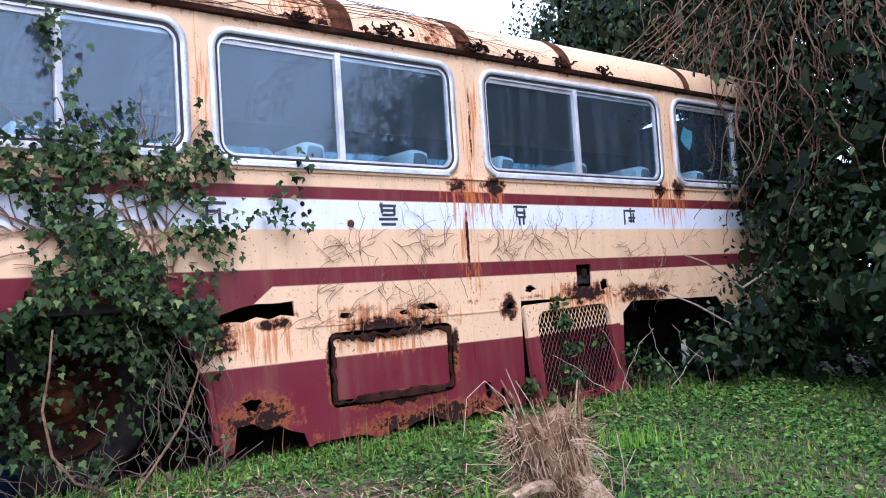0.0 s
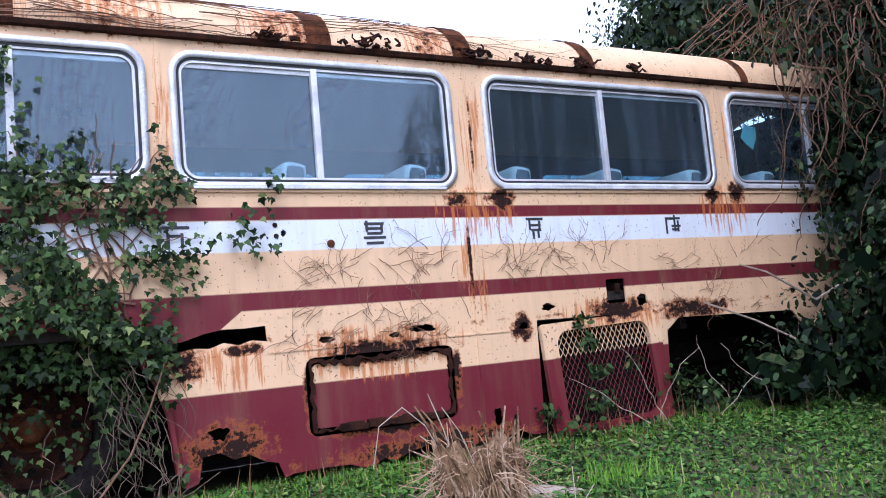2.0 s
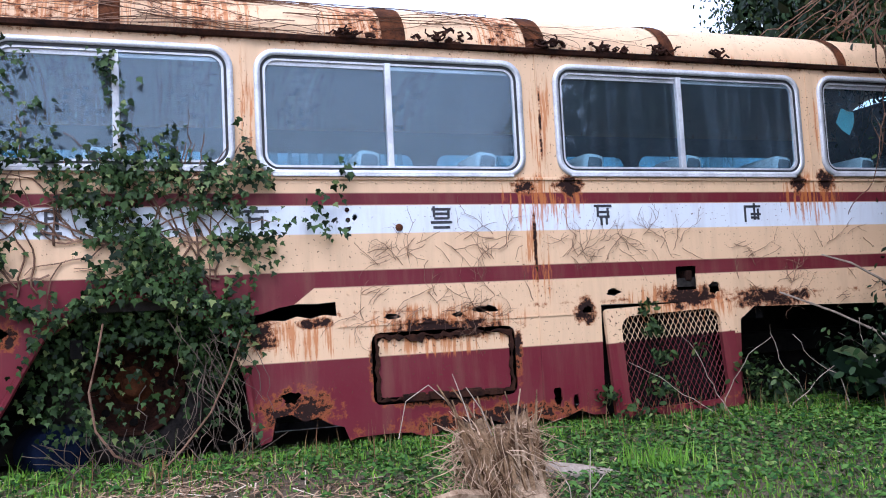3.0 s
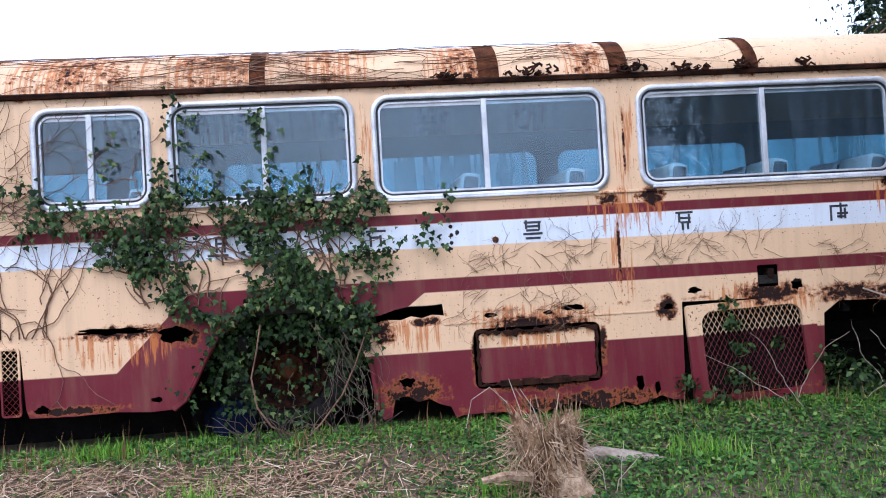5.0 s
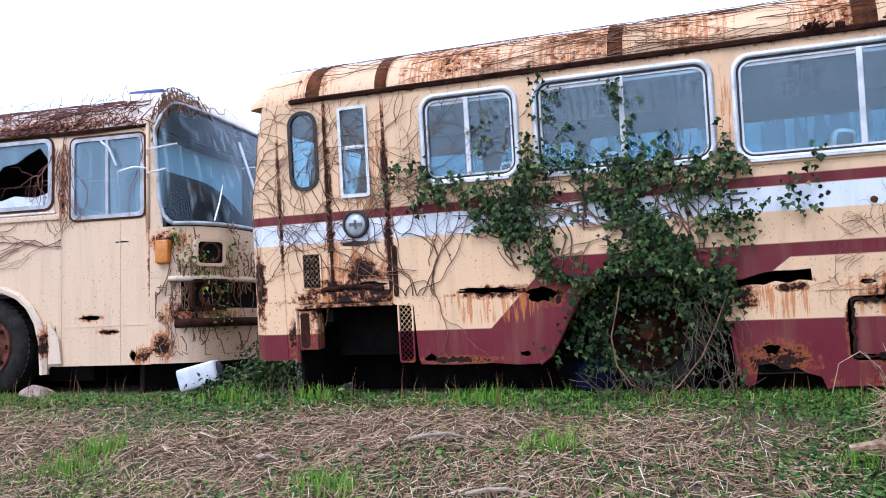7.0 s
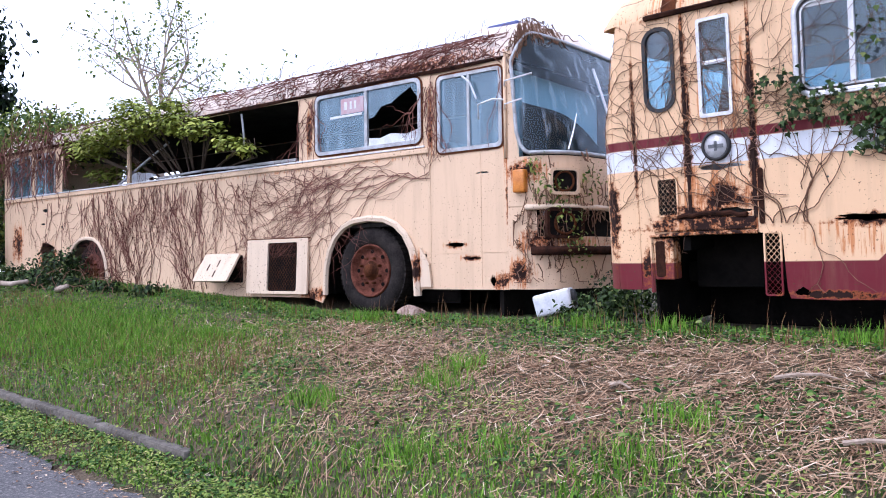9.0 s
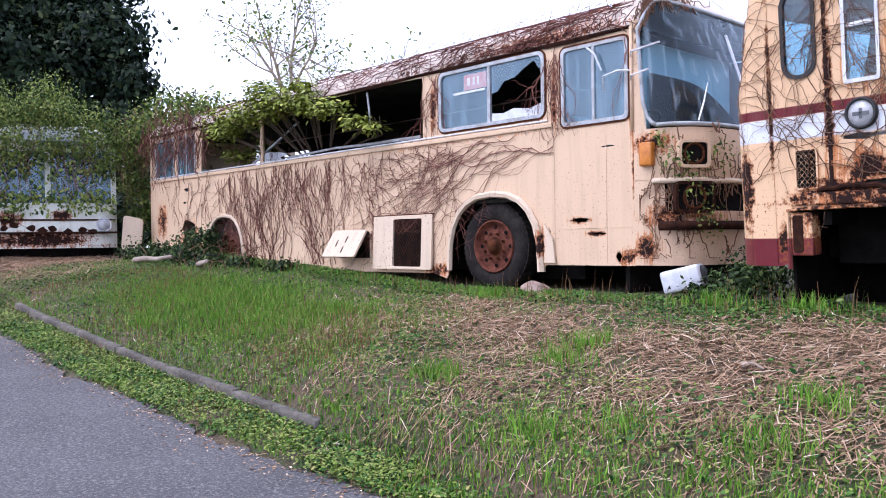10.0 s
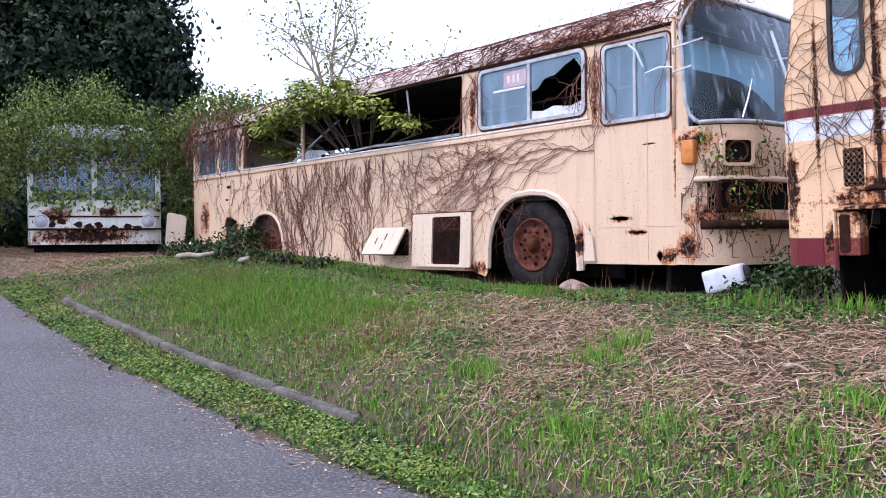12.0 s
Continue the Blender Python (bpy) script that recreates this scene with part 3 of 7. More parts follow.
side = sheet("side_panel", outline, holes, M_SIDE, bus, 0.0, 0.014, "cream side with maroon and white bands, rusted through")
# arch lip, gutter, belt rails
part("arch_lip", Shape().tube([(x, -0.006, z) for x, z in ARCH], 0.022, 0.018, 6), M_SIDE, bus)
gut = Shape()
gut.loft([[(x, -0.030 + 0.006 * math.sin(9 * x), 2.405), (x, -0.038, 2.43), (x, -0.005, 2.445), (x, 0.01, 2.40)] for x in np.linspace(-1.60, 8.4, 70)], True)
part("gutter", gut, M_DARKRUST, bus, "rusted dark roof gutter")
part("belt_rail", Shape().box((-0.60, -0.012, 1.578), (8.4, 0.003, 1.596), 0.004), M_SIDE, bus)
part("seam_strip", Shape().box((2.23, -0.006, 0.712), (3.93, 0.003, 0.722)), M_SIDE, bus)
for sx in (-0.80, -1.31, 1.745, 3.595, 5.755):
    part("seam_strip", Shape().box((sx - 0.012, -0.006, 1.50), (sx + 0.012, 0.002, 2.40)), M_STRIP if sx < 0 else M_SIDE, bus)
for sx, z0, z1 in ((-0.80, 0.76, 1.42), (-1.30, 0.76, 1.42), (3.52, 0.09, 1.56)):
    wd = 0.013 if sx < 0 else 0.006
    part("seam_strip", Shape().box((sx - wd, -0.006, z0), (sx + wd, 0.002, z1)), M_STRIP if sx < 0 else M_SIDE, bus)
rivets = Shape()
for sx in np.arange(1.9, 8.2, 0.10):
    for sz in (1.563, 0.905, 0.738):
        if sz > 1 or not (3.9 < sx < 5.0):
            rivets.box((sx - 0.006, -0.006, sz - 0.006), (sx + 0.006, 0.001, sz + 0.006))
part("rivets", rivets, M_SIDE, bus)["kind"] = "stuff"


def bus_window(x0, z0, x1, z1, dx, r=0.125):
    w = part("window", Shape().ring(rrect(x0, z0, x1, z1, r), rrect(x0 + 0.035, z0 + 0.035, x1 - 0.035, z1 - 0.035, r - 0.03), -0.018, 0.02), M_ALU, bus, "sliding window in a pale aluminium frame", True)
    part("rubber_seal", Shape().ring(rrect(x0 + 0.033, z0 + 0.033, x1 - 0.033, z1 - 0.033, r - 0.03), rrect(x0 + 0.05, z0 + 0.05, x1 - 0.05, z1 - 0.05, r - 0.045), -0.010, 0.02), M_RUBBER, w)
    part("inner_frame", Shape().ring(rrect(x0 + 0.05, z0 + 0.05, x1 - 0.05, z1 - 0.05, r - 0.045), rrect(x0 + 0.064, z0 + 0.064, x1 - 0.064, z1 - 0.064, r - 0.055), -0.004, 0.02), M_ALU, w)
    part("divider", Shape().box((dx - 0.019, -0.010, z0 + 0.05), (dx + 0.019, 0.026, z1 - 0.05), 0.005), M_ALU, w)
    for a, b, y in ((x0 + 0.045, dx + 0.01, 0.020), (dx - 0.01, x1 - 0.045, 0.010)):
        p = part("pane", Shape().plate(rrect(a, z0 + 0.045, b, z1 - 0.045, 0.06, 3), y, y + 0.004), M_GLASS, w)
        p.visible_shadow = False
    part("slide_rail", Shape().box((x0 + 0.08, 0.012, z1 - 0.09), (x1 - 0.08, 0.024, z1 - 0.062), 0.003), M_ALU, w)
    part("sill", Shape().box((x0 + 0.09, -0.028, z0 - 0.004), (x1 - 0.09, 0.0, z0 + 0.010), 0.003), M_ALU, w)


for spec in WINDOWS:
    bus_window(*spec)
# the small two-part window and the rounded end window
w = part("small_window", Shape().ring(rrect(-1.185, 1.602, -0.930, 2.330, 0.02, 2), rrect(-1.160, 1.630, -0.953, 2.305, 0.012, 2), -0.014, 0.02), M_ALU, bus, "narrow two-part window in a white frame")
part("divider", Shape().box((-1.150, -0.012, 1.985), (-0.963, 0.02, 2.015), 0.004), M_ALU, w)
for z0, z1 in ((1.640, 1.99), (2.01, 2.30)):
    part("pane", Shape().plate(rrect(-1.153, z0, -0.960, z1, 0.01, 1), 0.008, 0.012), M_GLASS, w).visible_shadow = False
w = part("end_window", Shape().ring(rrect(-1.640, 1.690, -1.373, 2.338, 0.12), rrect(-1.612, 1.718, -1.401, 2.310, 0.095), -0.012, 0.02), M_RUBBER, bus, "tall rounded window in black rubber")
part("pane", Shape().plate(rrect(-1.616, 1.714, -1.397, 2.314, 0.095), 0.006, 0.010), M_GLASS, w).visible_shadow = False

# rounded end of the body and the roof
def end_x(z):
    return -2.185 + 0.19 * max(0.0, z - 1.6) / 0.82


def end_section(z, lo=-1.72):
    out = []
    for i in range(25):
        a = math.pi * i / 24
        c, s = math.cos(a), math.sin(a)
        out.append((lo + (end_x(z) - lo) * abs(s) ** 0.5, 1.22 - 1.22 * math.copysign(abs(c) ** 0.42, c), z))
    return out


def on_end(u, v):
    s = min(0.98, (u + 1.72) / (end_x(v) + 1.72)) ** 2
    return (u, 1.22 - 1.22 * (1 - s * s) ** 0.21, v)


END_ROWS = (0.32, 0.6, 0.9, 1.2, 1.5, 1.62, 1.8, 2.1, 2.28, 2.42)
end_wall = Shape().loft([end_section(z) for z in END_ROWS[:6]]).loft([end_section(z) for z in END_ROWS[8:]])
for lo_, hi_ in ((0, 9), (12, 14), (17, 25)):
    end_wall.loft([end_section(z)[lo_:hi_] for z in END_ROWS[5:9]])
part("end_panel", end_wall, M_SIDE, bus, "rounded cream end of the body", True)
for lo_, hi_ in ((8, 13), (13, 18)):
    part("end_pane", Shape().loft([[(x + 0.006, y, z) for x, y, z in end_section(z)[lo_:hi_]] for z in END_ROWS[5:9]]), M_FARGLASS, bus, "", True).visible_shadow = False


def roof_section(x, h=1.0):
    pts = []
    for i in range(10):
        a = math.pi / 2 * i / 9
        pts.append((x, 0.55 * (1 - math.cos(a)), 2.42 + 0.36 * math.sin(a) * h))
    pts += [(x, y, 2.42 + (0.36 + 0.07 * math.sin(math.pi * (y - 0.55) / 1.34)) * h) for y in (0.8, 1.05, 1.22, 1.4, 1.65)]
    return pts + [(p[0], 2.44 - p[1], p[2]) for p in pts[9::-1]]


def squeezed(x, h, inset):
    return [(p[0], inset + p[1] * (2.44 - 2 * inset) / 2.44, p[2]) for p in roof_section(x, h)]


roof = Shape().loft([squeezed(-2.05, 0.02, 0.12), squeezed(-2.03, 0.30, 0.09), squeezed(-1.97, 0.62, 0.05), squeezed(-1.88, 0.86, 0.02), squeezed(-1.72, 0.98, 0.005)] + [roof_section(x) for x in np.linspace(-1.5, 8.4, 24)])
part("roof", roof, M_ROOF, bus, "cream domed roof streaked with rust", True)
for rx0, wd in ((-1.40, 0.06), (-0.80, 0.05), (0.38, 0.03), (1.03, 0.055), (1.72, 0.03), (2.65, 0.075), (3.60, 0.07), (4.60, 0.05), (6.1, 0.04)):
    s = Shape().loft([[(p[0], p[1] - 0.006 * (1 - min(1, p[1])), p[2] + 0.007) for p in roof_section(rx0 + dx)[:13]] for dx in (-wd, -wd * 0.9, wd * 0.9, wd)])
    part("roof_rib", s, M_RUST if wd > 0.035 else M_ROOF, bus, "", True)
part("end_wall", Shape().box((8.35, 0.02, 0.15), (8.4, 2.42, 2.7)), M_INSIDE, bus)

# far side, floor and underframe
far = [rrect(x0, z0, x1, z1 - 0.13, 0.1) for x0, z0, x1, z1, d in WINDOWS] + [rrect(-1.40, 1.62, -0.7, 2.2, 0.1)]
# Unseen lower edge is carried down to block light from under the bus.
fs = sheet("far_side", [(-1.72, 2.42), (8.4, 2.42), (8.4, -0.16), (-1.72, -0.16)], far, M_INSIDE, bus, 2.42, 0.014)
for x0, z0, x1, z1, d in WINDOWS:
    part("far_pane", Shape().plate(rrect(x0, z0, x1, z1 - 0.13, 0.1), 2.424, 2.428), M_FARGLASS, bus).visible_shadow = False
part("far_pane", Shape().plate(rrect(-1.40, 1.62, -0.7, 2.2, 0.1), 2.424, 2.428), M_FARGLASS, bus).visible_shadow = False
# Takes the shade-dark tone because its underside faces the arch.
part("floor_deck", Shape().box((-1.70, 0.03, 0.86), (8.35, 2.40, 0.92)), M_DARKIN, bus)
# Underframe in near black: the shade below the bus is coloured in.
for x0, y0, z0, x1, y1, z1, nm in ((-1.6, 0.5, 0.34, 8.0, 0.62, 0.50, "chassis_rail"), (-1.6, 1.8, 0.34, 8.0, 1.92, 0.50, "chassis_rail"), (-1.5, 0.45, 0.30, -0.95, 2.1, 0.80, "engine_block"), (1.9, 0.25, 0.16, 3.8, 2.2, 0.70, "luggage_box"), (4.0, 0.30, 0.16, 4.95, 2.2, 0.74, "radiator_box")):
    part(nm, Shape().box((x0, y0, z0), (x1, y1, z1), 0.012), M_SHADEBLACK, bus)
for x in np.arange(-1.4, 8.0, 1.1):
    part("cross_member", Shape().box((x, 0.05, 0.62), (x + 0.06, 2.35, 0.72)), M_SHADEBLACK, bus)
# Added black sheets close off the bay and arches to keep them dark.
part("engine_shade_sheet", Shape().box((-1.70, 0.1, 0.84), (0.3, 2.4, 0.858)), M_SHADEBLACK, bus)
part("engine_shade_sheet", Shape().box((-1.69, 0.12, 0.0), (-1.665, 2.3, 0.80)), M_SHADEBLACK, bus)
part("engine_shade_sheet", Shape().box((-1.66, 1.0, -0.10), (0.3, 1.03, 0.86)), M_SHADEBLACK, bus)
part("arch_lining", Shape().box((0.35, 0.62, 0.02), (1.80, 0.66, 0.88)), M_SHADEBLACK, bus)
part("arch_lining", Shape().box((4.98, 0.62, 0.02), (6.6, 0.66, 0.88)), M_SHADEBLACK, bus)
# seats with pale covers
seat = Shape().box((-0.06, 0, 0.30), (0.06, 0.46, 0.98), 0.045).box((-0.06, 0.0, 0.26), (0.42, 0.46, 0.40), 0.04)
cover = Shape().box((-0.075, 0.01, 0.66), (0.075, 0.45, 1.0), 0.05)
seat_me, cover_me = mesh_of("seat", seat, M_SEATBASE, True), mesh_of("seat_cover", cover, M_SEAT, True)
for k, x in enumerate(np.arange(-0.75, 7.6, 0.78)):
    for y in (0.12, 0.60, 1.42, 1.90):
        if (k * 7 + int(y * 10)) % 9 == 4:
            continue
        st = part("seat", seat_me, None, bus)
        st.matrix_local = pose(x, y, 0.80, 0, 8, 0)
        part("seat_cover", cover_me, None, st)

# hatch door, grille panel and vents
hatch = sheet("hatch_door", rrect(2.47, 0.285, 3.305, 0.632, 0.03, 3), [], M_HATCH, bus, 0.012, 0.014, "maroon and cream luggage hatch with a rusted edge")
hr = random.Random(5)


def ragged(x0, z0, x1, z1, n=26):
    q = [(x0 + (x1 - x0) * i / n, z1) for i in range(n)] + [(x1, z1 + (z0 - z1) * i / 12) for i in range(12)]
    return q + [(x1 + (x0 - x1) * i / n, z0) for i in range(n)] + [(x0, z0 + (z1 - z0) * i / 12) for i in range(12)]


o1 = [(x + hr.uniform(-0.010, 0.010), z + hr.uniform(-0.012, 0.012)) for x, z in ragged(2.450, 0.262, 3.325, 0.650)]
i1 = [(x + hr.uniform(-0.013, 0.013), z - (hr.random() ** 3 * 0.045 if z > 0.63 else 0.0) + hr.uniform(-0.012, 0.012)) for x, z in ragged(2.468, 0.280, 3.308, 0.634)]
part("hatch_edge", Shape().ring(o1, i1, -0.006, 0.012), M_DARKRUST, bus, "crumbling rusty rim")
lump = Shape()
for k in range(22):
    x = 2.62 + 0.6 * hr.random()
    lump.box((x - 0.045, -0.022 - 0.01 * hr.random(), 0.252 + 0.012 * hr.random()), (x + 0.045, 0.01, 0.285 + 0.02 * hr.random()), 0.006)
part("rust_crust", lump, M_DARKRUST, bus)["kind"] = "stuff"
gp = part("grille_panel", Shape().ring(rrect(3.975, 0.03, 4.95, 0.752, 0.03, 6), rrect(4.085, 0.09, 4.845, 0.695, 0.09, 6), -0.012, 0.02), M_SIDE, bus, "loose radiator grille panel hanging askew")


def mesh_wire(x0, z0, x1, z1, dx, dz, r, y):
    """Expanded metal: zigzag strands between two edges."""
    s = Shape()
    n = max(2, int((z1 - z0) / dz))
    k = 0
    x = x0
    while x < x1:
        pts = [(min(x1, x + (dx * 0.5 if (i + k) % 2 else 0)), y + (0.004 if i % 2 else 0), z0 + (z1 - z0) * i / n) for i in range(n + 1)]
        s.tube(pts, r, r, 3)
        x += dx * 0.5
        k += 1
    return s


part("grille_mesh", mesh_wire(4.085, 0.085, 4.85, 0.70, 0.040, 0.034, 0.0024, 0.004), M_SIDE, gp, "painted expanded metal mesh gone rusty")
gp.matrix_local = Matrix.Translation((4.45, 0, 0.75)) @ pose(0, 0, 0, -3.0, -2.0, 0) @ Matrix.Translation((-4.45, 0, -0.75))
# Black sheet gives the shade behind the grille mesh.
part("mesh_backing", Shape().box((4.02, 0.16, 0.05), (4.93, 0.18, 0.76)), M_SHADEBLACK, bus)
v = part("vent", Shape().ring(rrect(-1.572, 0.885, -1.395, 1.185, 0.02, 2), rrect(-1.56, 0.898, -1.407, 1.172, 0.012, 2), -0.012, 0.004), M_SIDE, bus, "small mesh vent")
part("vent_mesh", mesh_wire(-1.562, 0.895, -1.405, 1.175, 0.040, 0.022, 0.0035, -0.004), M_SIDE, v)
# Black plate on the panel stands for the vent's inner shade.
part("vent_back", Shape().plate(rrect(-1.565, 0.892, -1.402, 1.178, 0.012, 2), -0.0026, -0.0015), M_SHADEBLACK, v)
v = part("vent", Shape().ring(rrect(-0.755, 0.285, -0.625, 0.748, 0.02, 2), rrect(-0.742, 0.298, -0.638, 0.735, 0.012, 2), -0.010, 0.004), M_SIDE, bus, "tall mesh vent")
part("vent_mesh", mesh_wire(-0.745, 0.295, -0.635, 0.74, 0.040, 0.022, 0.0035, -0.002), M_SIDE, v)
# round side lamp and the engine bay trim
lamp = part("round_emblem", Shape().lathe([(0.001, -0.020), (0.090, -0.022), (0.092, -0.010)], (-1.068, 0, 1.388), 28), M_LAMPGLASS, bus, "round grey emblem with a black rim", True)
part("rim", Shape().lathe([(0.088, -0.012), (0.090, -0.032), (0.108, -0.032), (0.112, 0.002)], (-1.068, 0, 1.388), 28), M_RUBBER, lamp, "", True)
part("mark", Shape().box((-1.125, -0.026, 1.372), (-1.010, -0.0225, 1.398)).box((-1.080, -0.026, 1.35), (-1.058, -0.0225, 1.42)), M_INSIDE, lamp)
bay = Shape().tube([(-1.64, -0.005, 0.30), (-1.64, -0.008, 0.74), (-1.2, -0.006, 0.752), (-0.79, -0.008, 0.748)], 0.018, 0.016, 6).box((-1.62, -0.02, 0.77), (-0.80, 0.0, 0.86), 0.012)
for sx in (-1.745, -1.96):
    part("seam_strip", Shape().tube([on_end(sx, z) for z in np.linspace(0.34, 2.38, 14)], 0.007, 0.007, 4), M_SIDE, bus)
part("bay_trim", bay, M_STRIP, bus)
part("bay_crust", Shape().tube([(-1.4 + 0.06 * i, -0.012 + hr.uniform(-0.006, 0.006), 0.885 + hr.uniform(-0.018, 0.018)) for i in range(10)], 0.016, 0.02, 6), M_DARKRUST, bus)
part("lamp_housing", Shape().box((-1.63, -0.004, 0.40), (-1.46, 0.12, 0.72), 0.012), M_STRIP, bus)
part("lamp_recess", Shape().plate(rrect(-1.61, 0.42, -1.53, 0.70, 0.02, 2), -0.007, -0.005), M_DARKRUST, bus)
part("lamp_recess", Shape().plate(rrect(-0.775, 0.80, -0.735, 1.2, 0.015, 2), -0.007, -0.004), M_DARKRUST, bus)
# clumps of rust and debris on the gutter
for cx0, n, wd in ((2.35, 14, 0.12), (2.98, 18, 0.16), (3.68, 20, 0.11), (4.14, 16, 0.18), (4.52, 14, 0.08), (5.0, 5, 0.12)):
    s = Shape()
    for k in range(n):
        a = (cx0 + hr.gauss(0, wd * 0.5), -0.02 + hr.uniform(-0.03, 0.03), 2.44 + abs(hr.gauss(0, 0.025)))
        pts = [a]
        for i in range(4):
            a = (a[0] + hr.uniform(-0.04, 0.04), a[1] + hr.uniform(-0.015, 0.015), max(2.435, a[2] + hr.uniform(-0.02, 0.026)))
            pts.append(a)
        s.tube(pts, 0.006 + 0.012 * hr.random(), 0.006, 4)
    part("gutter_debris", s, M_DARKRUST, bus, "tuft of rust flakes and dead moss")["kind"] = "stuff"

# worn characters on the white band, kept as plain bars
def glyph(cx, kind, s=0.155):
    b = Shape()
    rows = {0: [(-.4, .4, .3), (-.3, .3, .12), (-.3, .3, -.06), (-.45, .45, -.22), (-.35, .35, -.42)], 1: [(-.42, .42, .38), (-.25, .3, .12), (-.2, .3, -.08)], 2: [(-.45, .45, .30), (-.1, .45, -.05), (-.1, .3, -.2)], 3: [(-.45, .45, .28), (-.2, .2, 0.0)], 4: [(-.1, .45, .35), (-.1, .45, .1), (-.45, .45, -.42)]}[kind]
    cols = {0: [(-.3, .0, .42), (.3, -.06, .3)], 1: [(-.25, -.08, .38), (.22, -.05, .3), (-.1, -.45, -.1), (.15, -.42, -.1)], 2: [(-.4, -.4, .3), (.1, -.3, .45), (.3, -.3, .2)], 3: [(0, .25, .45), (-.25, -.42, .1), (.2, -.42, .1)], 4: [(-.05, -.3, .4), (.3, -.3, .4)]}[kind]
    w = 0.052
    for x0, x1, z in rows:
        b.box((cx + s * x0, -0.0025, 1.352 + s * (z - w)), (cx + s * x1, -0.0008, 1.352 + s * (z + w)))
    for x, z0, z1 in cols:
        b.box((cx + s * (x - w), -0.0032, 1.352 + s * z0), (cx + s * (x + w), -0.0008, 1.352 + s * z1))
    return b


for cx0, k in ((5.195, 2), (4.017, 1), (2.90, 0), (1.79, 3), (0.706, 4)):
    part("lettering", glyph(cx0, k), M_INK, bus, "worn dark lettering reduced to bars")
for dx, dz in ((2.315, 1.40), (2.318, 1.34), (2.316, 1.285)):
    part("bolt_hole", Shape().lathe([(0.001, -0.004), (0.014, -0.004), (0.014, 0.0)], (dx, 0, dz), 10), M_DARKRUST, bus)
part("blind_cap", Shape().lathe([(0.001, -0.014), (0.016, -0.012), (0.024, 0.0)], (2.63, 0, 1.29), 12), M_RUST, bus)
# Black sheet puts shade behind the square hole.
part("square_hatch_back", Shape().box((4.50, 0.10, 0.80), (4.74, 0.12, 1.04)), M_SHADEBLACK, bus)
part("square_stub", Shape().box((4.63, 0.02, 0.90), (4.68, 0.10, 0.97), 0.01), M_DARKRUST, bus)

# wheel behind the ivy
def wheel(parent, cx, cy, cz, r=0.5, nuts=8, rim=None):
    t = part("wheel", Shape().lathe([(r * 0.60, 0.02), (r * 0.66, -0.005), (r * 0.86, -0.012), (r * 0.96, 0.015), (r, 0.05), (r, 0.24), (r * 0.94, 0.28), (r * 0.6, 0.28)], (cx, cy, cz), 48), M_TYRE, parent, "worn black tyre on a rusty rim", True)
    tread = Shape()
    for i in range(48):
        a = 2 * math.pi * i / 48
        for y0 in (0.03, 0.15):
            c = Vector((cx + (r + 0.004) * math.cos(a + y0), cy + y0, cz + (r + 0.004) * math.sin(a + y0)))
            u = Vector((-math.sin(a + y0), 0, math.cos(a + y0))) * 0.022
            q = Vector((math.cos(a + y0), 0, math.sin(a + y0))) * 0.008
            tread.add([c - u - q, c + u - q, c + u - q + Vector((0, 0.09, 0)), c - u - q + Vector((0, 0.09, 0)), c - u + q, c + u + q, c + u + q + Vector((0, 0.09, 0)), c - u + q + Vector((0, 0.09, 0))], [(4, 5, 6, 7), (0, 1, 5, 4), (1, 2, 6, 5), (2, 3, 7, 6), (3, 0, 4, 7)])
    part("tread", tread, M_TYRE, t)
    part("rim", Shape().lathe([(r * 0.61, 0.03), (r * 0.605, -0.012), (r * 0.57, -0.014), (r * 0.54, 0.03), (r * 0.50, 0.055), (r * 0.36, 0.035), (r * 0.30, 0.02), (r * 0.22, 0.02)], (cx, cy, cz), 40), rim or M_RIM, t, "dished steel rim, rusted", True)
    part("hub", Shape().lathe([(0.001, -0.06), (r * 0.10, -0.058), (r * 0.15, -0.03), (r * 0.17, 0.01), (r * 0.24, 0.022)], (cx, cy, cz), 20), M_RUST, t, "", True)
    for i in range(nuts):
        a = 2 * math.pi * (i + 0.5) / nuts
        part("nut", Shape().lathe([(0.001, -0.028), (0.014, -0.026), (0.017, 0.03)], (cx + r * 0.30 * math.cos(a), cy + 0.0, cz + r * 0.30 * math.sin(a)), 6), M_RUST, t)
        b = a + math.pi / nuts
        # Black discs stand for the shaded holes of the rim.
        part("hand_hole", Shape().lathe([(0.001, 0.0), (0.022, 0.0), (0.024, 0.008)], (cx + r * 0.44 * math.cos(b), cy + 0.036, cz + r * 0.44 * math.sin(b)), 10), M_SHADEBLACK, t)
    return t


# Dark rust replaces M_RIM here: arch shade put into the rim colour.
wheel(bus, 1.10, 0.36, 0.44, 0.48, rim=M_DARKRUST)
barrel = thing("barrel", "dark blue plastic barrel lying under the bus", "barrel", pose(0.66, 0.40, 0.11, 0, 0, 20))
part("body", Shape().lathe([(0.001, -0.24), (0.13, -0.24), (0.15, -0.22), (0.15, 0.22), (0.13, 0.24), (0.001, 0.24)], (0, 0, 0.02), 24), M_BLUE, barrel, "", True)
part("cloth_scrap", Shape().plate(blob(6.20, 2.06, 0.10, 0.09, 31, 9, 0.3), 0.10, 0.104), M_TEAL, bus, "pale teal scrap behind the glass")

# ---- the overgrown beige coach behind it ----
COACH = pose(-5.547, 0.457, 0.003, 0, 0, 4.98)
coach = thing("coach", "derelict beige coach with missing windows under bare vines", "coach", COACH)
cr = random.Random(21)


